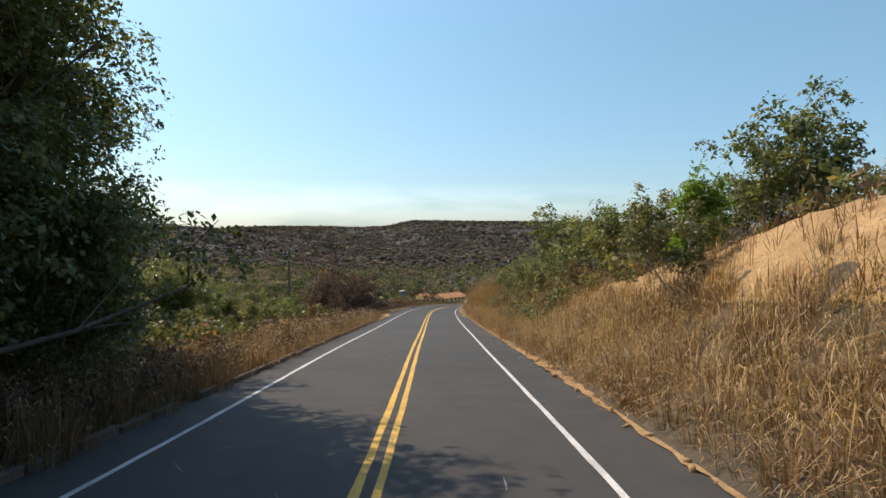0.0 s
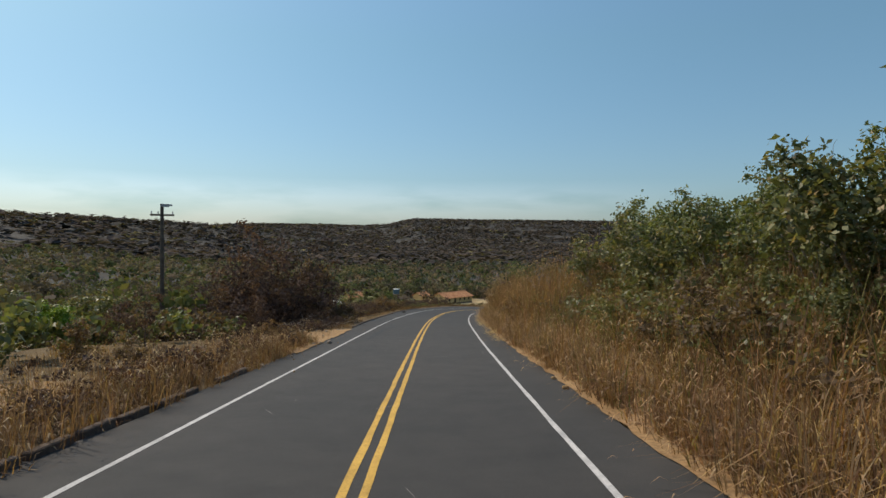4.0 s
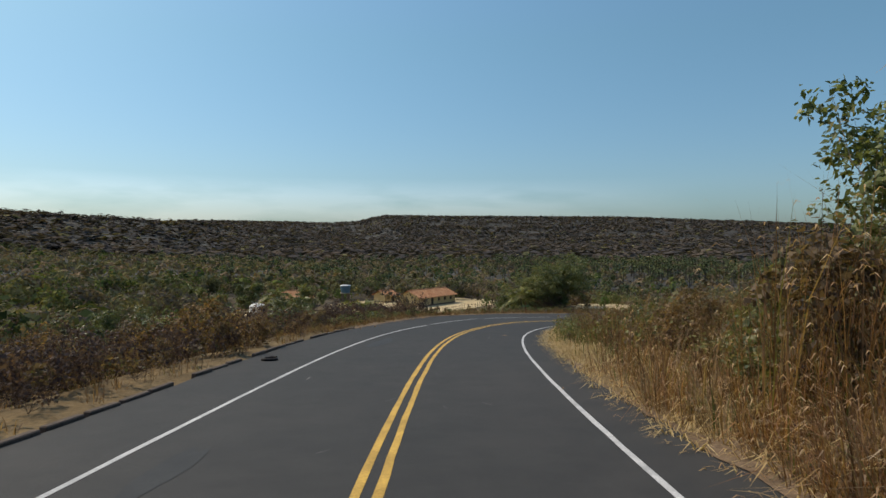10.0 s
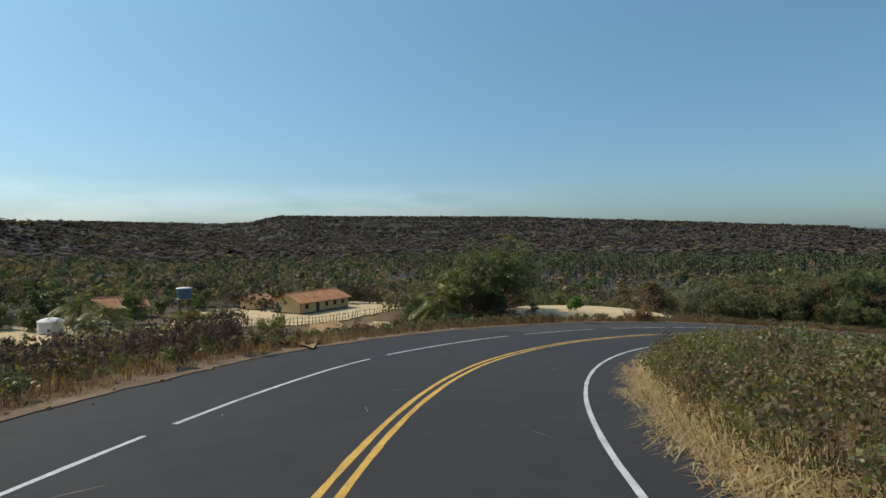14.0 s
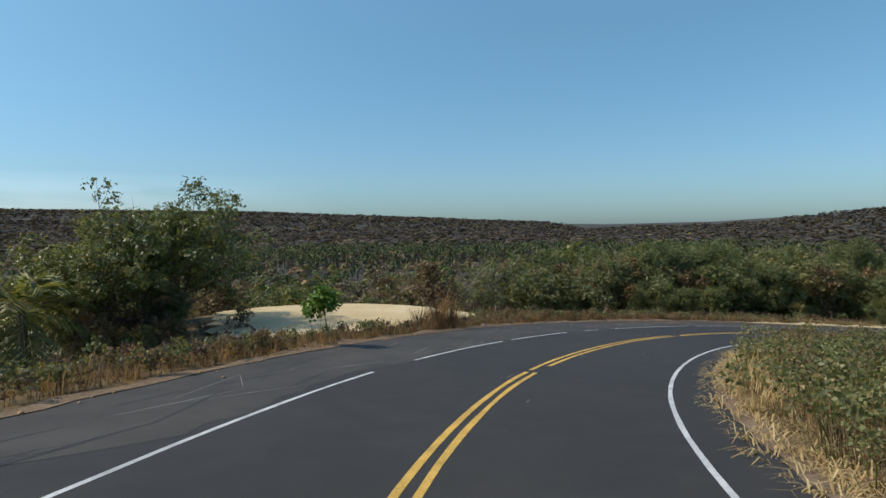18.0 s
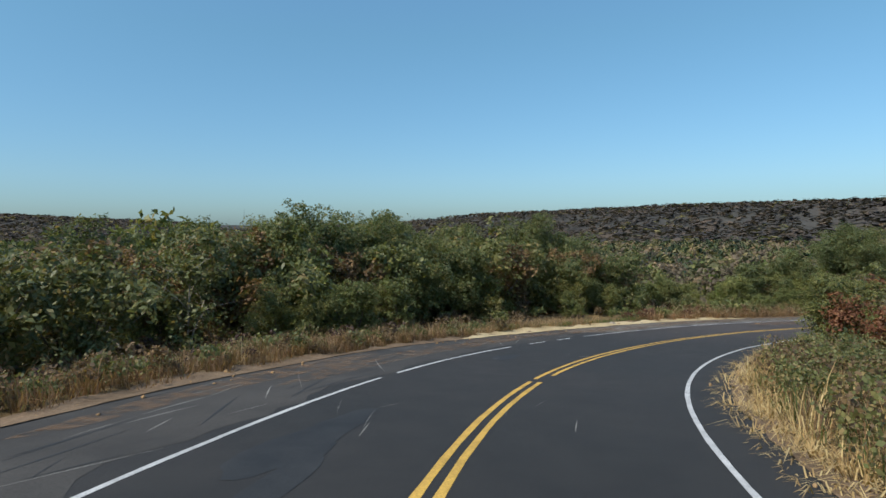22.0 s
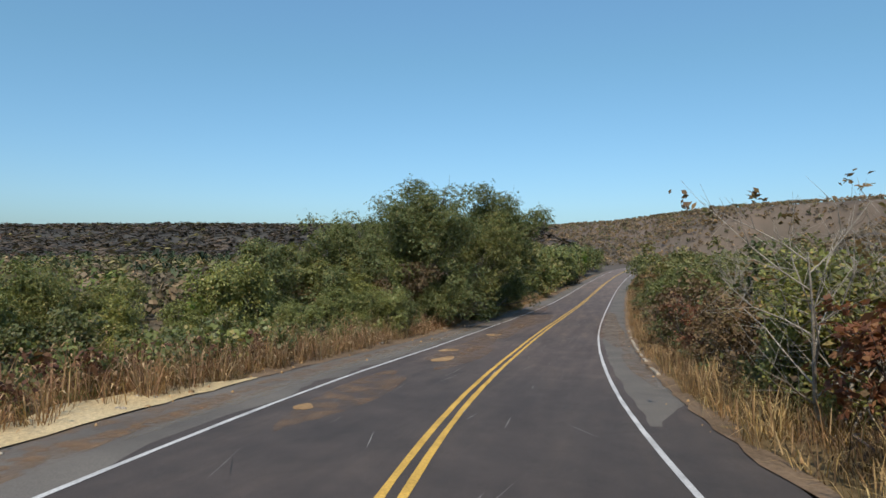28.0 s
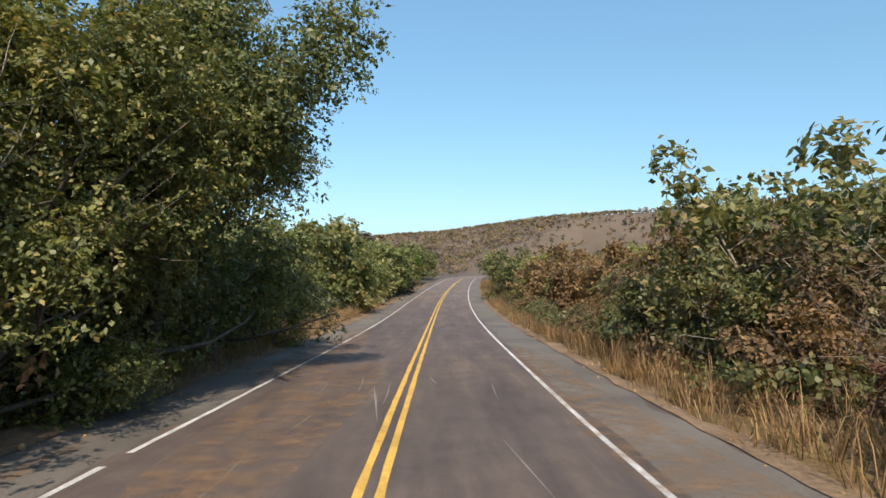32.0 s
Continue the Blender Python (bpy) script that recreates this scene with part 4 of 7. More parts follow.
def blades(name, x, y, z, height, lean, mat, seed, width=0.012, label="", category="grass", az=None, plume=0.0, sway=1.0):
    """Bent grass blades as one sheet of narrow triangles: each rises at its place and leans over by lean (0 to 1)."""
    rng = np.random.default_rng(seed)
    n = len(x)
    a = rng.uniform(0, 2 * np.pi, n) if az is None else az
    out = np.stack([np.cos(a), np.sin(a), 0 * a], 1)
    side = np.stack([-np.sin(a), np.cos(a), 0 * a], 1)
    b = np.stack([x, y, z], 1)
    h, le = height[:, None], (lean * np.ones(n))[:, None]
    w = side * width * rng.uniform(0.7, 1.5, (n, 1))
    up = np.array([[0, 0, 1.0]])
    mid = b + (up * (1 - 0.35 * le**2) * 0.55 + out * le * 0.30 * sway) * h
    tip = b + (up * (1 - 0.75 * le**2) + out * le * 0.85 * sway) * h
    v = np.stack([b - w, b + w, mid - w * 0.9, mid + w * 0.9, tip], 1)
    f = np.array([[0, 1, 3], [0, 3, 2], [2, 3, 4]])
    V, F = v.reshape(-1, 3), (f[None] + (np.arange(n) * 5)[:, None, None]).reshape(-1, 3)
    heads = 0
    if plume > 0:
        k = np.flatnonzero(rng.uniform(0, 1, n) < 0.38)
        o, t0, l = out[k] * rng.uniform(0.6, 1.2, (len(k), 1)), tip[k], rng.uniform(0.10, 0.24, (len(k), 1))
        t1, t2 = t0 + o * l * 0.55 + up * l * 0.22, t0 + o * l * 1.15 - up * l * 0.25
        pw = side[k] * plume
        q = np.stack([t0 - pw * 0.4, t0 + pw * 0.4, t1 - pw, t1 + pw, t2], 1).reshape(-1, 3)
        V = np.concatenate([V, q])
        heads = 3 * len(k)
        F = np.concatenate([F, (f[None] + (5 * n + 5 * np.arange(len(k)))[:, None, None]).reshape(-1, 3)])
    ob = mesh_object(name, V, F, [mat, SEED_HEADS])
    slot = np.zeros(len(F), np.int32)
    slot[len(F) - heads:] = 1
    ob.data.polygons.foreach_set("material_index", slot)
    return tagged(ob, label, category, kind="stuff")


def tufts(rng, s0, s1, d0, d1, clumps, per, radius=0.22):
    """Places of grass blades in clumps over a stretch along the road."""
    s, d = rng.uniform(s0, s1, clumps), rng.uniform(d0, d1, clumps)
    x, y, _ = on_road(s, d)
    a = rng.uniform(0, 2 * np.pi, clumps * per)
    r = radius * np.sqrt(rng.uniform(0, 1, clumps * per))
    big = np.repeat(rng.uniform(0.6, 1.2, clumps), per)
    x, y = np.repeat(x, per) + r * np.cos(a), np.repeat(y, per) + r * np.sin(a)
    return x, y, ground_z(x, y) - 0.03, big, a


def far_home(ob, x, y, turn=0.0, size=1.0):
    z = float(ground_z(np.array([x]), np.array([y]))[0])
    ob.matrix_basis = pose(x, y, z - 0.05, 0, 0, turn) @ Matrix.Scale(size, 4)
    return ob


def kinds():
    k = {}
    def some(n, *a, **kw):
        return [tree(a[0], a[1] + i, *a[2:], **kw) for i in range(n)]

    full = dict(limbs=9, twigs=5, bare=0.06, trunk=0.14, stems=2)
    mid = dict(limbs=8, twigs=5, bare=0.06, trunk=0.10, stems=2)
    k["dense"] = some(3, "tree", 11, 7.0, 3.0, LEAF_DARK, 28000, 0.118, BARK, "dense dark green broadleaf tree with a spreading crown", puff=0.92, puffs=90, thin=0.05, **full)
    k["canopy"] = some(2, "tree", 13, 10.0, 4.4, LEAF_DARK, 90000, 0.092, BARK, "tall dense broadleaf tree leaning over the verge", puff=1.05, puffs=150, thin=0.04, limbs=20, twigs=5, bare=0.06, trunk=0.2, stems=1, lean=0.05)
    k["green"] = some(3, "tree", 21, 6.0, 2.6, LEAF_GREEN, 14000, 0.128, BARK, "green leafy tree with several stems", puff=0.74, puffs=80, thin=0.07, **mid)
    k["shade"] = some(1, "tree", 19, 7.5, 5.4, LEAF_DARK, 26000, 0.17, BARK, "broad dark green shade tree with a domed crown", puff=1.0, puffs=130, thin=0.06, limbs=12, twigs=6, bare=0.26, trunk=0.2, stems=3, lean=0.2)
    k["light"] = some(2, "tree", 35, 5.0, 2.9, LEAF_GREEN, 4600, 0.135, BARK_PALE, "open green tree with light foliage above a bare stem", puff=0.48, puffs=52, thin=0.2, limbs=8, twigs=4, bare=0.42, trunk=0.08, stems=2)
    k["bright"] = some(2, "tree", 31, 5.0, 1.9, LEAF_BRIGHT, 5000, 0.15, BARK, "slender tree with fresh bright green leaves", limbs=9, twigs=4, bare=0.15, puff=0.42, puffs=55, trunk=0.08)
    k["sparse"] = some(3, "tree", 41, 5.0, 2.3, LEAF_OLIVE, 3600, 0.15, BARK_PALE, "thin tree with dusty leaves and open branches", limbs=7, twigs=4, bare=0.32, puff=0.42, puffs=44, trunk=0.07, stems=2, thin=0.25)
    k["brown"] = some(2, "tree", 46, 6.0, 2.7, LEAF_DRY, 7000, 0.145, BARK_PALE, "half-dry tree with brown leaves and bare twigs", puff=0.55, puffs=64, thin=0.25, **mid)
    k["olive"] = some(3, "bush", 51, 3.2, 1.7, LEAF_OLIVE, 3800, 0.125, BARK, "dusty olive-green roadside bush", "bush", limbs=5, twigs=3, bare=0.03, puff=0.42, puffs=44, trunk=0.05, stems=3, thin=0.2)
    k["dry"] = some(3, "bush", 61, 2.8, 1.5, LEAF_DRY, 2200, 0.11, BARK_DARK, "half-withered brown bush with dry leaves", "bush", limbs=5, twigs=4, bare=0.03, puff=0.36, puffs=40, trunk=0.04, stems=3, thin=0.3)
    k["red"] = some(2, "bush", 71, 3.0, 1.6, LEAF_RED, 2600, 0.115, BARK_DARK, "withered bush with reddish-brown leaves", "bush", limbs=5, twigs=4, bare=0.03, puff=0.36, puffs=40, trunk=0.045, stems=3, thin=0.25)
    k["plum"] = some(2, "tree", 76, 5.0, 2.6, LEAF_PLUM, 2600, 0.12, BARK_DARK, "dark purple-brown tree of bare twigs and withered leaves", limbs=9, twigs=7, bare=0.12, puff=0.42, puffs=70, trunk=0.07, stems=2, thin=0.4)
    k["twigs"] = some(3, "shrub", 81, 2.6, 1.5, LEAF_PLUM, 420, 0.085, BARK_DARK, "leafless dry shrub of thin dark twigs", "shrub", limbs=6, twigs=6, bare=0.03, puff=0.25, puffs=30, trunk=0.03, stems=4, lean=0.2, thin=0.5)
    k["bare"] = some(2, "tree", 86, 5.0, 2.6, LEAF_DRY, 420, 0.10, BARK_PALE, "bare pale-barked tree with open thin branches", limbs=11, twigs=9, bare=0.2, puff=0.3, puffs=60, trunk=0.07, stems=3)
    # trees that stand farther from the road
    k["dense_far"] = some(2, "tree", 15, 7.0, 3.0, LEAF_DARK, 4200, 0.31, BARK, "dense dark green broadleaf tree with a round crown", puff=0.78, puffs=70, **full)
    k["green_far"] = some(2, "tree", 25, 6.0, 2.6, LEAF_GREEN, 3400, 0.27, BARK, "green leafy tree of the woodland", puff=0.64, puffs=60, **mid)
    k["brown_far"] = some(2, "tree", 48, 6.0, 2.7, LEAF_DRY, 2600, 0.25, BARK_PALE, "half-dry brown tree of the woodland", puff=0.58, puffs=60, thin=0.25, **mid)
    k["palm"] = [palm(111 + i, 1.9 + i * 0.7, 22, 26, 3.2) for i in range(3)]
    return k


KINDS = kinds()
USED = set()


BASE = {"dense": 7.0, "green": 6.0, "bright": 5.0, "sparse": 5.0, "olive": 3.2, "dry": 2.8, "red": 3.0, "twigs": 2.6, "bare": 5.0, "brown": 6.0, "palm": 4.0, "plum": 5.0, "shade": 7.5, "canopy": 9.4, "light": 5.0, "dense_far": 7.0, "green_far": 6.0, "brown_far": 6.0}


def plant(kind, x, y, height, rng):
    some = KINDS[kind]
    i = int(rng.integers(len(some)))
    size, turn = height / BASE[kind] / 1.05, float(rng.uniform(0, 360))
    if (kind, i) not in USED:
        USED.add((kind, i))
        return far_home(some[i], x, y, turn, size)
    return place(some[i], x, y, size, turn, float(rng.normal(0, 3)))


def zone(seed, s0, s1, d0, d1, count, mixed, h0, h1, apart=1.0):
    """Plants strewn along a stretch of the roadside; mixed: kinds and their shares."""
    rng = np.random.default_rng(seed)
    names, share = list(mixed), np.array(list(mixed.values()), float)
    done = []
    for _ in range(count * 6):
        if len(done) >= count:
            break
        s, d = rng.uniform(s0, s1), rng.uniform(min(d0, d1), max(d0, d1))
        x, y, _z = (float(v) for v in on_road(s, d))
        _, dd, _z = near_road([x], [y])
        if abs(dd[0]) < min(abs(d0), abs(d1)) - 0.3 or any((x - a) ** 2 + (y - b) ** 2 < apart**2 for a, b in done):
            continue
        done.append((x, y))
        plant(names[int(rng.choice(len(names), p=share / share.sum()))], x, y, float(rng.uniform(h0, h1)), rng)


def mesh_arrays(ob):
    me = ob.data
    v = np.empty(len(me.vertices) * 3, np.float32)
    me.vertices.foreach_get("co", v)
    f = np.empty(len(me.loops), np.int32)
    me.loops.foreach_get("vertex_index", f)
    return v.reshape(-1, 3), f.reshape(-1, 4), me.materials[0]


def grove(seed, s0, s1, d0, d1, count, mixed, h0, h1, apart, label):
    """Many trees away from the road, joined: one sheet of leaves and one of wood for each kind."""
    rng = np.random.default_rng(seed)
    names, share = list(mixed), np.array(list(mixed.values()), float)
    done, sheets = [], {}
    for _ in range(count * 6):
        if len(done) >= count:
            break
        s, d = rng.uniform(s0, s1), rng.uniform(min(d0, d1), max(d0, d1))
        x, y, _z = (float(v) for v in on_road(s, d))
        _, dd, _z = near_road([x], [y])
        sandy = math.hypot(x - 29.9, y - 182.1) < 17
        if sandy or abs(dd[0]) < min(abs(d0), abs(d1)) - 0.3 or any((x - a) ** 2 + (y - b) ** 2 < apart**2 for a, b in done):
            continue
        done.append((x, y))
        kind = names[int(rng.choice(len(names), p=share / share.sum()))]
        source = KINDS[kind][int(rng.integers(len(KINDS[kind])))]
        size, a = float(rng.uniform(h0, h1)) / BASE[kind] / 1.05, rng.uniform(0, 6.28)
        turn = np.array([[math.cos(a), -math.sin(a), 0], [math.sin(a), math.cos(a), 0], [0, 0, 1]]) * size
        z = float(ground_z(np.array([x]), np.array([y]))[0]) - 0.05
        for piece in source.children:
            v, f, mat = mesh_arrays(piece)
            sheets.setdefault((piece.name.split(".")[0], mat), []).append((v @ turn.T + [x, y, z], f))
    for (what, mat), pieces in sheets.items():
        name, text = ("grove_leaves", "") if what == "crown" else ("grove_trunks", "trunks and limbs of ")
        tagged(mesh_object(name, *joined(pieces), [mat]), text + label, "trees", kind="stuff")


def crowns(name, x, y, z, height, mat, seed, per, leaf, label, category="trees", lobes=4, low=0.0, wide=0.42, jitter=0.55, lift=0.25):
    """Many bushes or treetops in one sheet: leaves over a few round lobes each."""
    rng = np.random.default_rng(seed)
    n = len(x)
    h = np.asarray(height, float)
    c = np.stack([x, y, z + h * (0.5 + low)], 1)[:, None] + rng.normal(size=(n, lobes, 3)) * (h * wide * 0.55)[:, None, None] * np.array([1, 1, 0.45])
    pick = rng.integers(0, lobes, (n, per))
    c = np.take_along_axis(c, pick[..., None].repeat(3, 2), 1)
    d = unit(rng.normal(size=(n, per, 3)) + np.array([0, 0, 0.25]))
    p = c + d * (h * wide * 0.62)[:, None, None] * rng.uniform(0.5, 1.05, (n, per, 1)) * np.array([1, 1, 0.9])
    p[..., 2] = np.maximum(p[..., 2], z[:, None] + 0.04)
    size = np.repeat(leaf * h / h.mean(), per)[:, None] * rng.uniform(0.6, 1.3, (n * per, 1))
    nrm = unit(d.reshape(-1, 3) + np.array([0, 0, lift - 0.25]) + rng.normal(size=(n * per, 3)) * jitter)
    t1 = unit(np.cross(nrm, rng.normal(size=(n * per, 3))))
    t2 = np.cross(nrm, t1)
    q = p.reshape(-1, 3)
    v = np.stack([q - t1 * size * 0.6, q + t2 * size * 0.42, q + t1 * size * 0.6, q - t2 * size * 0.42], 1).reshape(-1, 3)
    return tagged(mesh_object(name, v, np.arange(n * per * 4).reshape(-1, 4), [mat]), label, category, kind="stuff")


def scrub(seed, s0, s1, d0, d1, n, h0, h1, mats, per, leaf, label, keep=None):
    """Low bushes strewn beside the road between two offsets from its edge (right of it if positive), one sheet for each colour."""
    rng = np.random.default_rng(seed)
    for k, mat in enumerate(mats):
        s, u = rng.uniform(s0, s1, n), rng.uniform(0, 1, n)
        d = (edge_r(s) if d0 > 0 else edge_l(s)) + d0 + (d1 - d0) * u
        x, y, _ = on_road(s, d)
        _, dd, _z = near_road(x, y)
        ok = abs(dd) > np.abs(edge_r(s) if d0 > 0 else edge_l(s)) + min(abs(d0), abs(d1)) - 0.2
        if keep is not None:
            ok &= keep(x, y)
        x, y = x[ok], y[ok]
        crowns("scrub", x, y, ground_z(x, y), rng.uniform(h0, h1, len(x)), mat, seed * 10 + k, per, leaf, label, "bushes")


# ---- roadside plants, stretch by stretch ----
one = np.random.default_rng(500)


def at(kind, s, d, h):
    x, y, _ = (float(v) for v in on_road(s, d))
    return plant(kind, x, y, h, one)


# canopies at 6.8 and 3.6: mostly unseen, added to shade the road
for kind, s, d, h in [("canopy", 11.8, -8.8, 10.8), ("dense", 11.0, -7.0, 4.6), ("dense", 14.5, -12.2, 6.6), ("canopy", 6.8, -8.0, 12.2), ("dense", 16.5, -11.5, 5.2), ("dense", 12.8, -9.0, 5.6), ("canopy", 15.0, -11.4, 9.0), ("canopy", 3.6, -9.8, 9.6), ("light", 25.5, 10.4, 4.4), ("sparse", 23.5, 11.2, 4.6), ("sparse", 21.0, 12.0, 4.8), ("light", 19.0, 12.4, 5.6), ("bright", 50.0, -12.6, 2.8), ("plum", 53.0, -11.6, 3.0), ("dry", 47.0, -10.5, 1.8), ("green", 10.5, -8.2, 3.8), ("dense", 13.5, -9.2, 4.2), ("olive", 14.5, -8.6, 2.8), ("green", 27.5, -11.4, 4.8), ("green", 31.0, -13.5, 5.4), ("green", 29.5, -16.0, 5.6), ("dense", 34.0, -16.0, 5.4),
                      ("green", 25.0, -15.0, 5.4), ("olive", 22.0, -12.5, 2.6), ("plum", 70.0, -10.0, 6.6), ("plum", 67.0, -10.4, 5.6), ("plum", 68.0, -11.0, 6.2), ("plum", 72.5, -9.8, 5.2), ("plum", 65.0, -10.2, 5.8), ("plum", 75.0, -10.2, 4.8), ("plum", 78.0, -10.6, 4.4), ("plum", 81.5, -10.8, 4.0), ("plum", 85.0, -11.0, 3.8), ("plum", 70.5, -12.2, 6.0), ("plum", 63.2, -11.6, 5.6), ("plum", 71.0, -13.4, 6.2), ("plum", 74.0, -12.0, 5.6), ("plum", 69.0, -13.6, 5.8), ("plum", 77.0, -12.6, 5.2), ("plum", 73.0, -10.6, 4.6), ("plum", 76.0, -10.6, 4.2), ("brown", 72.5, -14.5, 6.4), ("bright", 75.0, -23.5, 6.0), ("plum", 72.5, -12.2, 4.4), ("plum", 65.0, -17.5, 5.4), ("plum", 74.0, -19.0, 6.2), ("plum", 76.0, -14.0, 4.8), ("plum", 80.5, -13.0, 4.4), ("plum", 85.0, -14.5, 4.4), ("brown", 79.0, -18.0, 5.0), ("plum", 90.0, -13.0, 4.0),
                      ("plum", 69.0, -17.8, 5.0),
                      # on the cut slope
                      ("sparse", 27.0, 10.6, 3.8), ("olive", 24.5, 11.5, 2.4), ("olive", 27.8, 6.0, 1.8), ("olive", 31.0, 5.8, 2.0), ("bright", 15.8, 8.3, 3.0), ("bright", 17.0, 9.2, 3.6), ("sparse", 18.0, 12.0, 5.6), ("dry", 13.5, 6.9, 2.2), ("sparse", 14.8, 7.4, 3.6), ("sparse", 32.5, 9.5, 4.0),
                      ("sparse", 21.0, 13.5, 6.0), ("sparse", 15.0, 14.0, 6.0), ("olive", 35.0, 7.4, 2.6), ("sparse", 36.5, 8.4, 3.6),
                      ("sparse", 45.5, 8.8, 4.2), ("light", 50.5, 9.6, 5.2), ("light", 28.8, 9.2, 4.2), ("light", 31.5, 10.2, 4.2), ("light", 47.5, 9.6, 5.0), ("dense", 85.0, 10.4, 4.2), ("dense", 80.0, 11.4, 4.0), ("brown", 88.0, 10.4, 3.8), ("light", 37.0, 10.4, 6.2), ("sparse", 38.6, 9.8, 5.6), ("light", 53.0, 10.2, 4.8), ("dense", 67.0, 12.2, 4.8), ("sparse", 61.5, 11.0, 4.0), ("bare", 70.0, 9.6, 4.2), ("olive", 41.0, 6.6, 1.9), ("olive", 39.0, 7.4, 2.0), ("sparse", 48.0, 8.6, 5.6), ("olive", 46.5, 6.9, 2.0), ("olive", 43.0, 8.0, 2.4), ("sparse", 40.0, 8.6, 4.6), ("green", 50.0, 9.5, 4.6), ("olive", 60.0, 10.0, 2.8), ("sparse", 64.0, 10.5, 3.8), ("sparse", 55.0, 9.0, 4.4),
                      ("green", 96.0, 12.2, 5.4), ("green", 89.0, 10.8, 4.8), ("sparse", 86.0, 9.5, 4.0), ("olive", 80.0, 10.6, 2.6), ("olive", 76.5, 11.5, 2.8), ("bare", 62.5, 7.8, 3.8)]:
    at(kind, s, d, h)
zone(1, -8, 108, 10.5, 20, 40, {"olive": 4, "sparse": 2, "dry": 3, "green": 1}, 2.0, 3.6, 2.0)
grove(3, 2, 60, -13, -30, 30, {"green_far": 2, "dry": 2, "olive": 3, "dense_far": 1}, 2.4, 4.2, 2.4, "green and brown trees behind the clearing")
zone(31, 34, 62, -7.5, -13, 12, {"dry": 2, "twigs": 3}, 0.9, 1.8, 1.6)
zone(2, 26, 98, 5.6, 10.0, 62, {"dry": 4, "olive": 4, "twigs": 2}, 1.3, 2.3, 1.2)
grove(21, 30, 100, 9.5, 13.5, 15, {"olive": 3, "sparse": 3, "light": 3, "brown": 1}, 2.8, 4.4, 2.2, "dusty thin trees on top of the cut slope")
zone(4, 63, 112, -7.0, -12, 60, {"twigs": 6, "dry": 3, "plum": 1}, 1.5, 2.5, 0.8)
grove(41, 63, 118, -11, -20, 54, {"twigs": 3, "plum": 5, "olive": 1, "dry": 2}, 2.0, 3.4, 1.2, "purple-brown withered trees and bushes below the road")
# outside of the bend
grove(71, 150, 188, -17, -46, 120, {"green_far": 1, "brown_far": 6, "sparse": 5, "olive": 4, "bare": 2, "dense_far": 1}, 4.8, 7.6, 2.2, "mixed brown and green trees below the bend")
grove(72, 172, 200, -28, -46, 36, {"dense_far": 5, "brown_far": 1}, 8.6, 10.6, 3.0, "dense dark trees behind the bend")
grove(73, 172, 196, -18.0, -27.0, 46, {"dense": 6, "green": 1, "olive": 1, "brown": 2}, 7.2, 9.4, 2.0, "dense dark trees along the far side of the bend")
for kind, s, d, h in [("canopy", 189.0, -24.8, 7.2), ("canopy", 186.0, -25.5, 7.0), ("bright", 191.2, -22.6, 8.0), ("canopy", 192.8, -23.3, 8.3), ("canopy", 195.6, -23.7, 6.7), ("dense", 198.0, -22.9, 5.7), ("canopy", 182.5, -25.2, 7.0), ("canopy", 178.5, -25.9, 7.2), ("canopy", 175.5, -28.7, 6.1)]:
    at(kind, s, d, h)
grove(74, 172, 206, -13.5, -18, 22, {"green": 2, "olive": 1, "dense": 2}, 2.6, 4.4, 1.6, "green bushes before the dark trees")
zone(61, 90, 122, -8.6, -14, 46, {"twigs": 5, "dry": 2, "plum": 2}, 1.4, 2.3, 1.0)
zone(6, 108, 150, -8.6, -13, 20, {"twigs": 3, "dry": 1}, 0.7, 1.3, 1.2)
zone(7, 150, 172, -8.4, -14, 18, {"twigs": 3, "dry": 3}, 0.8, 1.6, 1.2)
for kind, x, y, h in [("canopy", 90.0, 193.3, 10.8), ("canopy", 84.4, 194.7, 9.0), ("dense", 80.5, 199.0, 8.0), ("brown", 76.0, 196.0, 7.4), ("canopy", 93.0, 183.5, 7.6), ("canopy", 98.5, 180.0, 7.6), ("bare", 73.0, 189.4, 5.6), ("bare", 97.4, 136.6, 8.0), ("bare", 98.8, 135.2, 7.6), ("sparse", 96.2, 137.2, 7.6), ("green", 58.4, 186.1, 4.6), ("brown", 62.8, 184.8, 4.8), ("bright", 111.9, 177.1, 12.8), ("bright", 110.0, 179.3, 7.4), ("plum", 108.7, 171.1, 12.8), ("dense", 108.9, 172.0, 9.6), ("dense", 105.9, 173.2, 6.6),
                      ("green", 101.8, 166.6, 4.2), ("green", 104.9, 163.2, 4.6), ("bright", 107.4, 159.8, 4.4), ("dense", 111.1, 159.2, 5.6), ("green", 116.6, 156.6, 6.4),
                      ("dense", 118.1, 145.4, 8.6), ("green", 112.6, 150.2, 6.8), ("green", 117.8, 150.8, 7.4), ("dense", 124.9, 141.3, 8.0), ("green", 108.7, 153.5, 5.4), ("brown", 115.5, 147.3, 7.2), ("dense", 114.4, 145.8, 6.6), ("green", 108.5, 151.1, 3.6), ("bare", 120.0, 142.1, 9.0)]:
    plant(kind, x, y, h, one)
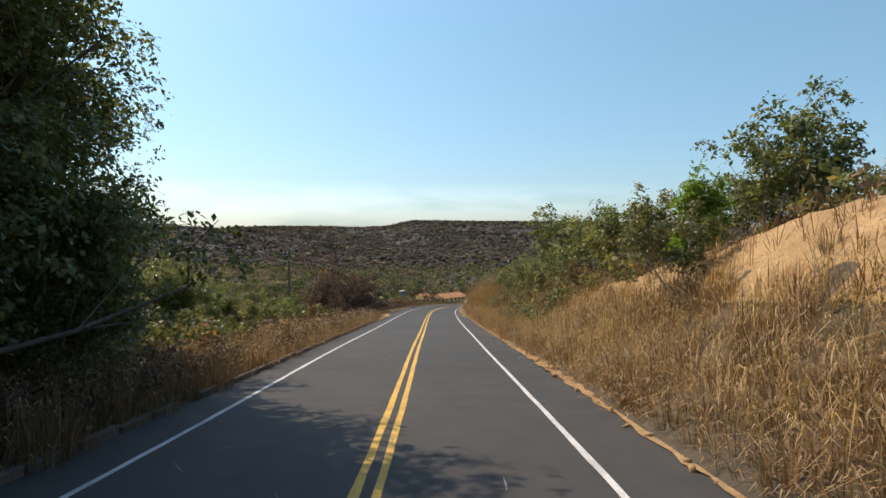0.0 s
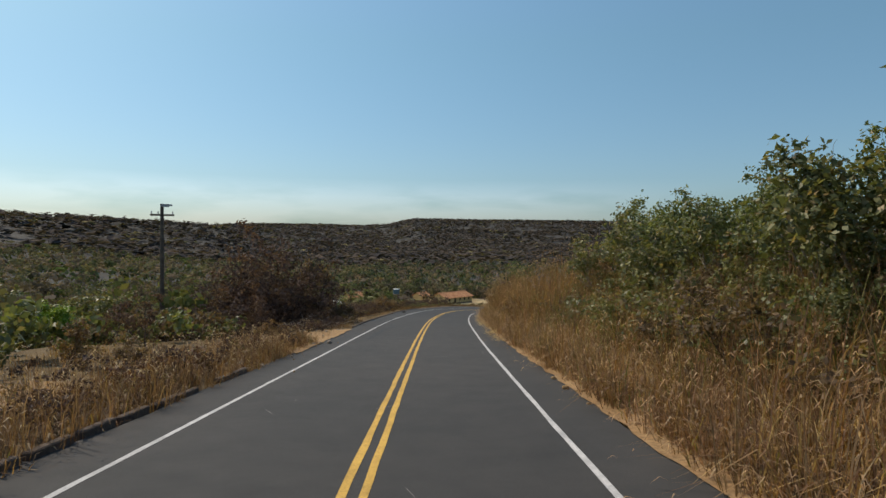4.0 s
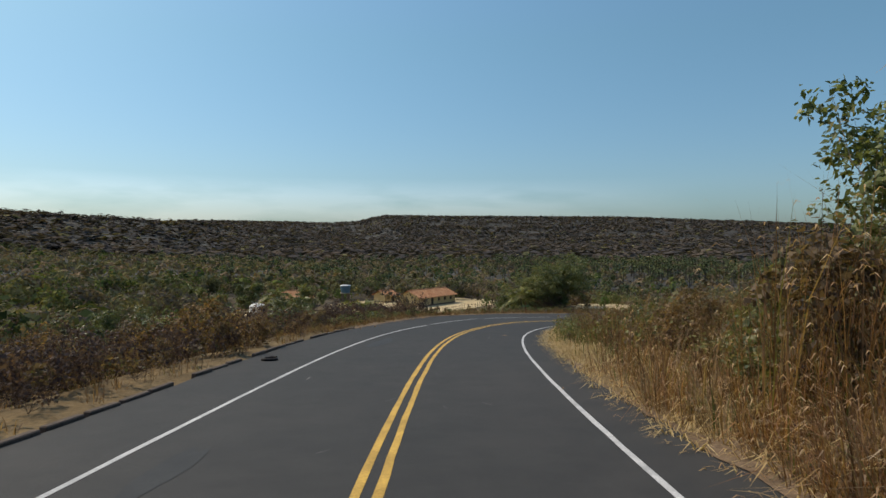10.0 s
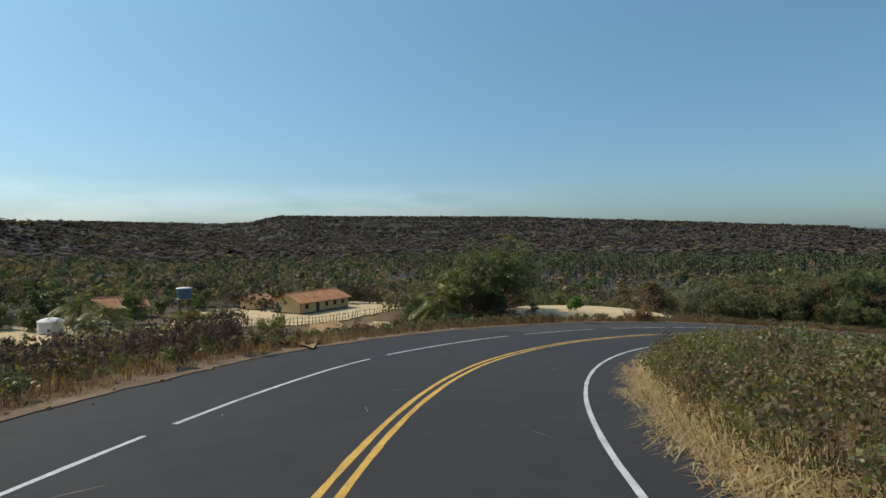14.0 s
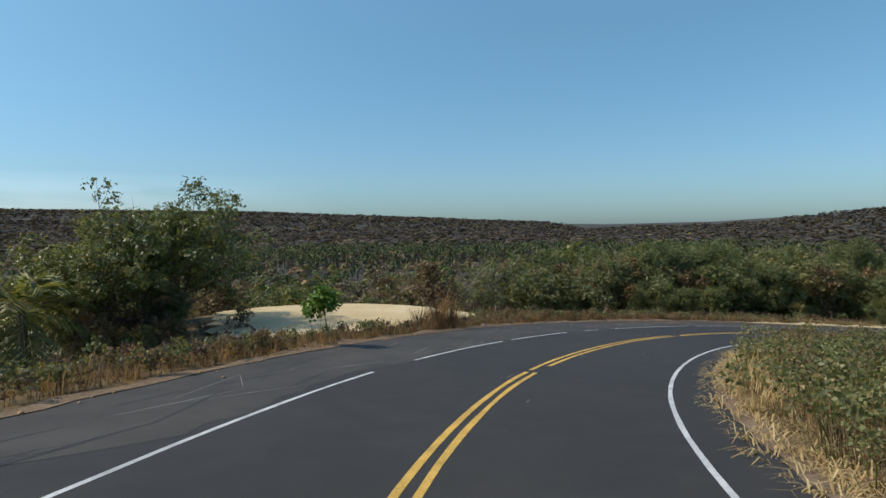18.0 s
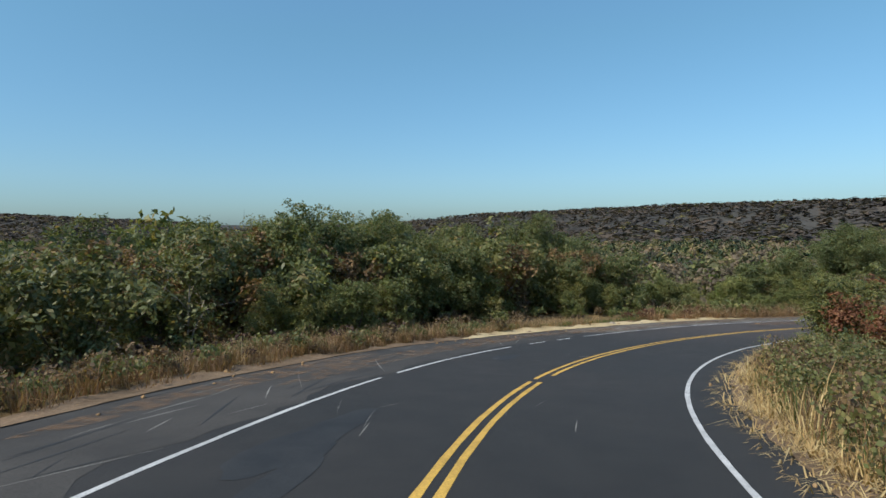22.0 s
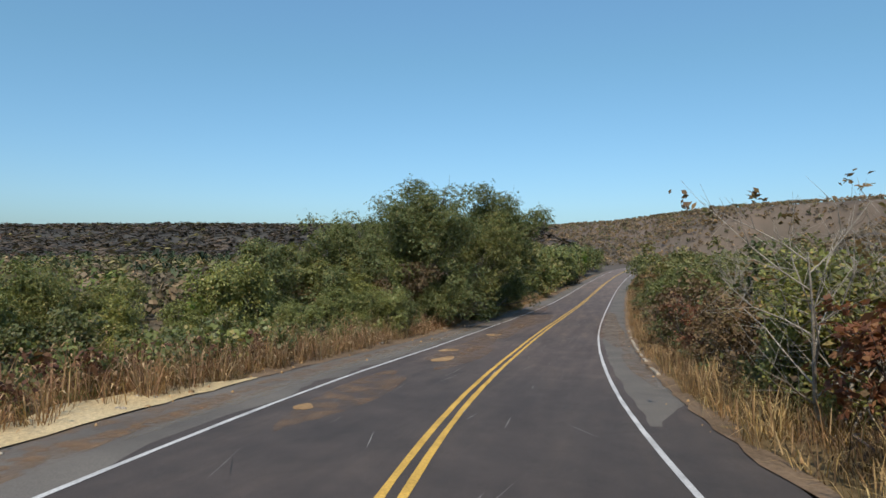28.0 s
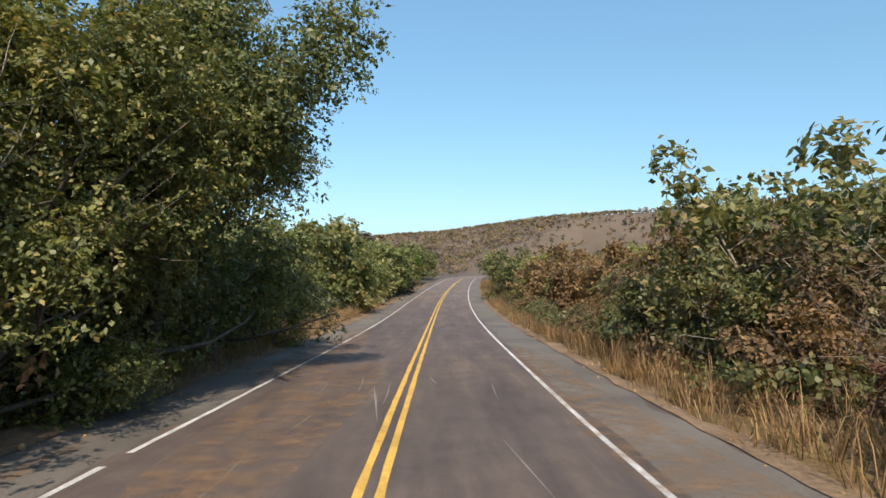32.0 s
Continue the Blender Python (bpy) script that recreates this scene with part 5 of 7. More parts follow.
for kind, s, d, h in [("canopy", 221.6, -7.9, 8.0), ("canopy", 226.5, -6.9, 8.2), ("canopy", 231.0, -6.3, 9.0), ("canopy", 235.2, -6.6, 8.0), ("dense", 239.5, -6.4, 7.2), ("canopy", 217.0, -12.0, 7.2), ("green", 235.0, -8.6, 7.6), ("canopy", 227.0, -13.0, 7.6), ("bare", 231.0, -12.5, 10.6), ("dense", 238.0, -11.0, 7.5), ("bright", 229.5, -8.0, 3.6), ("green", 224.0, -8.4, 3.4), ("bright", 226.0, -10.0, 7.8), ("brown", 226.5, -8.6, 6.4), ("green", 220.0, -9.6, 7.2), ("brown", 216.0, -10.4, 5.0), ("dry", 219.0, -7.8, 2.8),
                      ("canopy", 234.0, -13.0, 8.0), ("green", 219.0, -10.5, 6.0), ("green", 214.0, -8.4, 4.2), ("dense", 240.5, -8.4, 6.2), ("green", 232.0, -7.2, 3.6), ("dense", 236.5, -8.4, 4.8), ("olive", 227.0, -7.4, 2.2), ("green", 211.0, -9.4, 4.2), ("green", 206.5, -10.0, 3.4), ("dense", 215.0, -11.5, 6.4), ("green", 217.0, -9.2, 5.6), ("green", 214.5, -9.4, 5.0), ("green", 223.5, -8.8, 6.4), ("canopy", 224.5, -10.6, 7.8), ("green", 228.5, -8.0, 6.6), ("dense", 218.5, -12.5, 7.8), ("green", 212.5, -9.2, 4.8), ("dense", 221.0, -13.5, 7.4), ("green", 200.0, -11.5, 3.8), ("olive", 197.5, -10.0, 3.0), ("olive", 202.5, -9.2, 2.8), ("brown", 224.0, -13.0, 7.6), ("dense", 209.0, -13.0, 5.2), ("brown", 213.0, -12.0, 5.2), ("green", 204.0, -12.0, 4.4)]:
    at(kind, s, d, h)
zone(8, 200, 216, -8.0, -12, 12, {"green": 4, "bright": 1}, 1.6, 3.2, 1.4)
grove(81, 246, 320, -7.4, -15, 36, {"green_far": 4, "dense_far": 2, "bright": 1, "olive": 2}, 6.4, 9.4, 2.4, "green trees and bushes beside the lower road")
zone(83, 212, 240, -6.6, -9.0, 18, {"dense": 4, "green": 1}, 2.4, 3.8, 1.0)
# inside of the bend and down the far side
zone(92, 166, 186, 6.2, 9.5, 10, {"olive": 4, "sparse": 1}, 1.4, 2.2, 1.2)
grove(93, 184, 200, 6.6, 12, 30, {"green": 3, "dense": 3, "olive": 2, "red": 1, "bare": 2}, 3.4, 5.4, 1.3, "green bushes inside the bend")
zone(10, 197, 216, 7.3, 9.8, 26, {"red": 2, "dry": 3, "olive": 3, "green": 2, "brown": 3, "bare": 2}, 2.4, 4.4, 1.0)
zone(11, 214, 244, 9.0, 12.5, 10, {"dry": 3, "brown": 2, "sparse": 3, "bare": 2, "twigs": 2}, 2.0, 3.6, 1.8)
zone(101, 232, 300, 6.8, 11, 34, {"dry": 4, "olive": 4, "sparse": 1}, 1.4, 2.8, 1.6)
grove(102, 196, 226, 10.5, 22, 26, {"green_far": 4, "olive": 4, "sparse": 2, "brown_far": 2}, 3.0, 4.8, 2.0, "dusty green trees behind the verge")
grove(105, 262, 300, 10, 22, 26, {"green_far": 4, "olive": 4, "sparse": 2, "brown_far": 2}, 3.0, 4.8, 2.0, "dusty green trees behind the verge")
grove(103, 256, 350, 8.2, 30, 110, {"green_far": 4, "brown_far": 3, "olive": 2}, 5.0, 7.6, 2.4, "dusty trees beside the far road")
grove(104, 256, 350, -7.5, -34, 110, {"green_far": 4, "brown_far": 2, "dense_far": 2}, 7.0, 10.0, 2.4, "green trees beside the far road")
# low bushes and undergrowth
def off_sand(x, y):
    return (np.hypot(x - 31.0, y - 183.8) > 9.5) & (np.hypot(x - 1.4, y - 149.1) > 3.4) & (np.hypot(x - 0.1, y - 159.4) > 3.4)


def off_bare(x, y):
    s, d, _ = near_road(x, y)
    return (s > 22) | (d > 11.5) | (s < 8)


low_green, low_brown = [LEAF_GREEN, LEAF_OLIVE], [LEAF_DRY, LEAF_OLIVE]
scrub(801, 98, 188, 0.7, 4.5, 150, 0.6, 1.5, [LEAF_OLIVE, LEAF_DRY, LEAF_OLIVE], 210, 0.06, "low dusty bushes and weeds inside the bend")
scrub(802, 98, 188, 3.0, 18, 300, 0.9, 1.9, [LEAF_OLIVE, LEAF_DRY, LEAF_OLIVE], 120, 0.095, "dusty olive bushes inside the bend")
scrub(803, 106, 180, -0.7, -4.8, 330, 0.4, 0.95, low_brown, 110, 0.075, "low dry brown weeds on the verge", off_sand)
scrub(804, 104, 176, -4.0, -34, 420, 0.7, 1.5, [LEAF_DRY, LEAF_OLIVE, LEAF_PLUM], 75, 0.14, "dry brown scrub below the road", off_sand)
scrub(805, 60, 112, -1.0, -8.0, 170, 0.5, 1.1, [LEAF_DRY, LEAF_PLUM], 90, 0.08, "dry brown undergrowth below the kerb")
scrub(806, 60, 124, -8.0, -46, 300, 1.2, 2.8, [LEAF_PLUM, LEAF_PLUM, LEAF_DRY, LEAF_DARK], 80, 0.20, "dry scrub on the slope below the road")
scrub(808, -8, 110, 4.4, 22, 230, 0.9, 2.2, [LEAF_DRY, LEAF_OLIVE, LEAF_OLIVE], 80, 0.17, "dusty scrub on top of the cut slope", off_bare)
scrub(809, 26, 100, 1.8, 5.0, 190, 0.9, 1.8, [LEAF_DRY, LEAF_OLIVE, LEAF_OLIVE], 120, 0.10, "withered weeds in the tall grass")
scrub(819, 64, 122, -2.2, -9.5, 190, 1.0, 2.2, [LEAF_PLUM, LEAF_PLUM], 150, 0.09, "dark purple-brown thicket below the kerb")
scrub(807, 4, 62, -6.0, -36, 160, 1.0, 2.4, [LEAF_OLIVE, LEAF_GREEN, LEAF_DRY], 110, 0.2, "green and brown scrub beside the clearing")
scrub(810, 196, 300, 1.2, 5.0, 170, 0.6, 1.7, [LEAF_DRY, LEAF_OLIVE], 150, 0.10, "withered weeds and bushes beside the road")
scrub(811, 196, 300, 4.0, 26, 200, 0.9, 2.0, [LEAF_OLIVE, LEAF_DRY, LEAF_DRY], 85, 0.17, "dusty bushes behind the verge")
scrub(812, 160, 202, -7.0, -18, 130, 0.6, 1.5, [LEAF_DARK, LEAF_DRY], 130, 0.13, "dark undergrowth below the trees")
scrub(813, 200, 244, -1.6, -7.0, 110, 0.6, 1.8, [LEAF_DARK, LEAF_GREEN], 160, 0.12, "dark green undergrowth below the trees")
scrub(814, 244, 330, -1.8, -12.0, 110, 0.8, 2.4, [LEAF_GREEN, LEAF_OLIVE], 120, 0.18, "green bushes beside the road")
scrub(816, 190, 222, -1.2, -4.5, 60, 0.6, 1.4, [LEAF_GREEN, LEAF_OLIVE, LEAF_RED], 160, 0.10, "green and reddish weeds before the trees")
scrub(817, 2, 46, -0.6, -7.0, 70, 0.4, 0.9, [LEAF_DRY, LEAF_PLUM], 110, 0.07, "low dry weeds behind the kerb")
scrub(815, 2, 22, -2.5, -8.0, 50, 0.7, 1.6, [LEAF_DARK, LEAF_DRY], 150, 0.11, "dark undergrowth below the big tree")
for kind, s, d, h in [("sparse", 231.0, 8.0, 4.8), ("brown", 230.0, 8.6, 4.6), ("dense", 221.0, 10.0, 8.2), ("brown", 222.6, 9.6, 5.4), ("bare", 197.0, 7.8, 4.8), ("bare", 193.6, 8.6, 4.6), ("bare", 216.5, 8.0, 4.2), ("bare", 212.0, 7.8, 3.6), ("brown", 223.2, 9.6, 5.0), ("sparse", 236.6, 10.0, 6.0), ("brown", 230.6, 10.0, 5.4), ("palm", 240.0, 12.0, 4.6), ("palm", 243.0, 11.0, 4.2), ("sparse", 233.5, 9.6, 5.2), ("bare", 226.0, 8.8, 6.0), ("sparse", 236.0, 8.4, 4.2), ("green", 222.5, 8.4, 5.6), ("red", 220.0, 7.6, 3.4), ("green", 217.5, 8.6, 5.2), ("dense", 219.0, 9.6, 5.4), ("bare", 203.0, 9.8, 5.8), ("brown", 222.0, 9.0, 4.6), ("red", 209.0, 7.4, 2.8), ("bright", 221.0, 8.0, 4.6), ("dry", 228.5, 7.4, 3.0), ("red", 224.5, 7.4, 2.6),
                      ("palm", 247.0, 13.0, 4.0), ("palm", 251.0, 16.0, 4.6), ("palm", 254.0, 12.5, 3.4), ("palm", 258.0, 17.0, 4.8), ("palm", 245.0, 17.5, 3.4), ("palm", 262.0, 14.0, 4.2)]:
    at(kind, s, d, h)

one = np.random.default_rng(777)
for kind, s, d, h in [("canopy", 9.4, -9.4, 10.4), ("dense", 181.0, -21.4, 8.6), ("dense", 184.5, -20.7, 9.1), ("dense", 187.5, -21.8, 9.4), ("dense", 178.0, -22.1, 8.6), ("canopy", 184.0, -25.5, 7.5), ("sparse", 234.0, 9.4, 8.4), ("brown", 236.0, 9.6, 8.0), ("sparse", 231.5, 9.8, 8.4), ("brown", 239.0, 9.4, 5.6), ("dense", 208.0, -12.0, 6.6), ("dense", 211.5, -12.4, 7.2), ("green", 205.5, -11.4, 5.6), ("dense", 214.5, -11.4, 7.4), ("dense", 27.0, -13.0, 6.4), ("green", 29.5, -12.4, 5.8), ("dense", 24.0, -13.5, 6.2), ("green", 32.5, -14.0, 6.0), ("dense", 86.0, 12.2, 5.6), ("dense", 87.2, 11.0, 5.2), ("light", 86.0, 9.8, 4.8), ("brown", 83.5, 9.4, 4.6), ("brown", 90.0, 9.6, 4.2), ("dry", 82.0, 7.0, 3.2), ("dry", 85.0, 7.0, 3.2), ("olive", 88.0, 7.4, 3.0), ("dry", 91.0, 7.6, 2.8), ("dry", 79.0, 6.8, 3.0)]:
    at(kind, s, d, h)

one = np.random.default_rng(31)
for kind, s, d, h in [("light", 42.5, 9.4, 3.0), ("light", 44.6, 9.8, 3.4), ("sparse", 41.0, 8.8, 4.4), ("dense", 104.5, -19.5, 4.6), ("olive", 103.0, -16.5, 3.2), ("dense", 107.0, -19.5, 4.4), ("green", 109.0, -21.0, 4.2), ("green", 25.5, -9.8, 3.4), ("green", 28.5, -9.4, 3.0), ("olive", 23.0, -9.4, 2.4), ("dense", 31.5, -10.6, 3.4), ("plum", 72.5, -11.9, 9.4), ("plum", 69.9, -11.1, 8.2), ("plum", 75.1, -11.6, 8.4), ("brown", 74.3, -12.1, 9.0), ("dense", 84.7, 11.8, 8.4), ("dense", 88.9, 12.1, 7.2), ("green", 230.5, 12.8, 6.6), ("bare", 215.4, 11.8, 7.6)]:
    at(kind, s, d, h)
scrub(821, 140, 172, -0.9, -5.0, 60, 0.4, 0.9, [LEAF_DRY, LEAF_PLUM], 110, 0.07, "low brown weeds between the shoulder and the sand")
scrub(822, 4, 50, -0.5, -2.6, 70, 0.5, 1.1, [LEAF_PLUM, LEAF_RED], 130, 0.06, "dark reddish weeds along the kerb")

# ---- grass ----
bare_bank = lambda s, d: (s > 3) & (s < 29) & (d > 7.6) & (d < 11.5) & ((np.sin(s * 12.9898 + d * 78.233) * 43758.5453) % 1 < 0.66)
spilled = lambda s, d: (s > 52) & (s < 65) & (d < -5.0)
G1, G2, G3 = "tall golden dry grass on the roadside slope", "brown withered grass and weeds", "reddish dry grass with soft plumes"
er, el = lambda s: float(edge_r(s)), lambda s: float(edge_l(s))


def grass_row(s0, s1, side, d0, d1, density, per, h0, h1, mat, seed, label, piece=12.0, **kw):
    """Grass along the road's edge, from d0 to d1 metres outside it, in pieces that follow the edge."""
    rng = np.random.default_rng(seed)
    n = int(1.15 * density * (s1 - s0) * abs(d1 - d0))
    s = rng.uniform(s0, s1, n)
    u = rng.uniform(0, 1, n) ** 1.3
    d = np.where(side > 0, edge_r(s) + d0 + u * (d1 - d0), edge_l(s) - d0 - u * (d1 - d0))
    if "skip" in kw:
        ok = ~kw.pop("skip")(s, d)
        s, d, n = s[ok], d[ok], int(ok.sum())
    x, y, _ = on_road(s, d)
    radius = kw.pop("radius", 0.22)
    a = rng.uniform(0, 2 * np.pi, n * per)
    r = radius * np.sqrt(rng.uniform(0, 1, n * per))
    big = np.repeat(rng.uniform(0.55, 1.25, n), per)
    x, y = np.repeat(x, per) + r * np.cos(a), np.repeat(y, per) + r * np.sin(a)
    lean = rng.uniform(*kw.pop("lean", (0.2, 1.05)), len(x))
    return blades("dry_grass", x, y, ground_z(x, y) - 0.03, rng.uniform(h0, h1, len(x)) * big, lean, mat, seed + 1, kw.pop("width", 0.0075), label, "grass", a + rng.normal(0, 0.6, len(x)), kw.pop("plume", 0.0))


grass_row(-10, 28, 1, 0.35, 3.8, 2.6, 34, 0.4, 1.2, STRAW, 601, G1, skip=bare_bank, plume=0.009, lean=(0.15, 1.15), radius=0.32)
grass_row(-10, 30, 1, 0.3, 4.6, 3.0, 30, 0.35, 1.05, STRAW_BROWN, 627, G2, skip=bare_bank, plume=0.009)
grass_row(-10, 28, 1, 0.35, 5.0, 3.5, 13, 0.4, 1.05, PLUME, 602, G3, skip=bare_bank, plume=0.009)
grass_row(26, 89, 1, 0.3, 3.6, 1.5, 34, 0.5, 1.6, STRAW, 603, G1, plume=0.009, lean=(0.15, 1.15), radius=0.35)
grass_row(26, 92, 1, 0.3, 5.0, 2.6, 32, 0.5, 1.6, STRAW_BROWN, 604, G2, plume=0.009, lean=(0.15, 1.15), radius=0.35)
grass_row(36, 84, 1, 0.2, 1.8, 5.0, 13, 0.7, 1.4, PLUME, 605, G3, plume=0.009, lean=(0.1, 1.0))
grass_row(-5, 104, 1, 4.5, 11, 1.5, 12, 0.6, 1.2, STRAW_BROWN, 606, G2, skip=bare_bank)
grass_row(32, 104, 1, 1.4, 6.0, 3.0, 14, 1.2, 2.3, STRAW_BROWN, 628, "tall dry cane grass on the slope", lean=(0.05, 0.8), width=0.006, radius=0.35)
grass_row(36, 88, 1, 1.4, 5.5, 0.9, 12, 1.1, 2.1, GREEN_GRASS, 629, "tall green cane grass on the slope", lean=(0.05, 0.8), width=0.006, radius=0.3)
grass_row(54, 86, 1, 1.0, 5.2, 3.2, 14, 2.1, 3.7, STRAW_BROWN, 631, "very tall brown cane grass on the slope", lean=(0.05, 0.7), width=0.007, radius=0.35, plume=0.012)
grass_row(40, 104, 1, 0.4, 3.0, 0.9, 9, 0.6, 1.3, GREEN_GRASS, 607, "green grass among the dry stalks")
grass_row(-8, 92, 1, 0.9, 3.6, 2.6, 20, 0.6, 1.6, PALE_STRAW, 626, "pale bent straw among the golden grass", lean=(0.6, 1.2), width=0.006, radius=0.5)
grass_row(120, 150, 1, 0.75, 1.7, 8.0, 22, 0.25, 0.6, PALE_STRAW, 644, "pale cut straw along the inside of the bend", lean=(0.9, 1.22), width=0.008, radius=0.3)
grass_row(93, 122, 1, 0.2, 1.3, 9.0, 22, 0.4, 0.9, PALE_STRAW, 630, "pale cut straw heaped at the road edge", lean=(0.9, 1.22), width=0.008, radius=0.4)
grass_row(56, 190, 1, -0.2, 0.55, 9.0, 18, 0.25, 0.65, PALE_STRAW, 608, "pale cut straw lying at the road's edge", lean=(0.95, 1.2), width=0.009)
grass_row(87, 200, 1, 0.9, 2.6, 2.6, 16, 0.4, 1.0, STRAW_BROWN, 609, "dry brown grass inside the bend")
grass_row(100, 190, 1, 0.6, 4.5, 3.0, 11, 0.4, 0.85, STRAW_BROWN, 610, G2)
grass_row(100, 190, 1, 0.6, 4.0, 2.4, 13, 0.4, 0.95, GREEN_GRASS, 611, "green weeds in the dry grass")
grass_row(188, 330, 1, 0.4, 2.6, 2.0, 24, 0.5, 1.1, STRAW, 612, G1, radius=0.35)
grass_row(188, 330, 1, 0.5, 4.0, 2.0, 12, 0.5, 1.1, STRAW_BROWN, 613, G2)
grass_row(140, 202, 1, 0.5, 2.1, 2.0, 26, 0.4, 1.1, PALE_STRAW, 642, "bright dry straw along the inside of the bend", lean=(0.3, 1.1), radius=0.3)
grass_row(196, 216, -1, 0.3, 2.4, 5.0, 13, 0.6, 1.3, STRAW, 640, G1, plume=0.009)
grass_row(228, 246, -1, 0.3, 2.0, 4.0, 13, 0.6, 1.2, STRAW, 641, G1)
grass_row(-8, 54, -1, 0.2, 2.2, 3.4, 26, 0.6, 1.2, PLUME, 614, G3, plume=0.011, lean=(0.1, 0.9), width=0.005, radius=0.34)
grass_row(-8, 56, -1, 0.1, 2.0, 3.0, 30, 0.45, 0.95, STRAW_BROWN, 632, G2, lean=(0.1, 1.0), radius=0.36)
scrub(820, -6, 56, -0.5, -2.6, 60, 0.5, 1.1, [LEAF_PLUM, LEAF_DRY], 130, 0.06, "dark withered weeds along the kerb")
grass_row(-8, 62, -1, 0.2, 7.0, 2.0, 11, 0.3, 0.8, STRAW_BROWN, 615, G2, skip=spilled)
grass_row(2, 62, -1, 2.0, 9.0, 1.2, 10, 0.25, 0.6, STRAW, 616, G1, skip=spilled)
grass_row(62, 112, -1, 0.5, 5.0, 0.9, 11, 0.3, 0.7, STRAW_BROWN, 617, G2)
grass_row(104, 176, -1, 0.5, 3.2, 7.0, 12, 0.25, 0.55, STRAW_BROWN, 618, G2)
grass_row(138, 174, -1, 0.6, 5.0, 3.4, 14, 0.5, 1.0, STRAW_BROWN, 643, G2)
grass_row(104, 182, -1, 1.0, 7.0, 2.0, 11, 0.3, 0.65, STRAW, 619, "short dry grass and weeds outside the bend")
grass_row(164, 186, -1, 0.9, 5.0, 5.0, 12, 0.45, 0.9, STRAW, 620, "golden dry grass before the trees", plume=0.009)
grass_row(178, 198, -1, 1.5, 4.0, 6.0, 12, 0.25, 0.5, GREEN_GRASS, 621, "yellow-green grass on the verge")
grass_row(190, 222, -1, 0.5, 2.6, 3.0, 14, 0.7, 1.5, PLUME, 622, "tall reddish-golden grass before the trees", plume=0.02)
grass_row(190, 222, -1, 0.5, 2.6, 1.6, 13, 0.5, 1.1, STRAW, 625, "tall golden-brown grass before the trees", plume=0.014)
grass_row(190, 240, -1, 0.8, 3.6, 3.0, 12, 0.4, 0.9, STRAW_BROWN, 623, G2)
grass_row(240, 275, -1, 0.7, 3.2, 5.0, 13, 0.6, 1.2, STRAW, 624, "tall golden grass beside the road", plume=0.014)


# ---- the farm below the bend ----
LIME = two_tone("ochre_limewash", [(0.3, (0.50, 0.36, 0.16)), (0.7, (0.62, 0.47, 0.24))], 0.6, 12, 0.9, 0.2, 0.01)
PLINTH = two_tone("dark_stained_plinth", [(0.3, (0.10, 0.065, 0.045)), (0.7, (0.17, 0.11, 0.075))], 1.0, 12, 0.9, 0.2, 0.01)
CLAY = two_tone("clay_roof_tiles", [(0.3, (0.34, 0.145, 0.065)), (0.5, (0.46, 0.215, 0.10)), (0.75, (0.56, 0.31, 0.16))], 0.9, 6, 0.9, 0.3, 0.02)
OLD_WOOD = two_tone("weathered_wood", [(0.3, (0.075, 0.055, 0.040)), (0.7, (0.16, 0.12, 0.09))], 2.0, 20, 0.9, 0.4, 0.01)
DARK_WOOD = two_tone("dark_shutter_wood", [(0.3, (0.035, 0.025, 0.020)), (0.7, (0.07, 0.05, 0.035))], 2.0, 20, 0.8, 0.2, 0.01)
BLUE = two_tone("faded_blue_plastic", [(0.3, (0.07, 0.13, 0.17)), (0.7, (0.10, 0.17, 0.21))], 1.0, 10, 0.5, 0.05, 0.005, 0.4)
PAINT_WHITE = two_tone("dusty_white_paint", [(0.3, (0.62, 0.60, 0.55)), (0.7, (0.76, 0.74, 0.69))], 0.8, 10, 0.8, 0.1, 0.005)
GREEN_PAINT = two_tone("faded_green_paint", [(0.3, (0.05, 0.13, 0.06)), (0.7, (0.09, 0.19, 0.09))], 2.0, 20, 0.7, 0.1, 0.005)
RED_WOOD = two_tone("reddish_brown_wood", [(0.3, (0.15, 0.055, 0.022)), (0.7, (0.24, 0.10, 0.04))], 2.0, 20, 0.8, 0.2, 0.005)
RUBBER = two_tone("black_rubber", [(0.3, (0.012, 0.010, 0.010)), (0.7, (0.035, 0.026, 0.022))], 3.0, 30, 0.8, 0.3, 0.01)
METAL = two_tone("grey_galvanised_metal", [(0.3, (0.25, 0.25, 0.25)), (0.7, (0.38, 0.38, 0.37))], 2.0, 20, 0.5, 0.1, 0.005, 0.5)


def gz(x, y):
    return float(ground_z(np.array([x]), np.array([y]))[0])


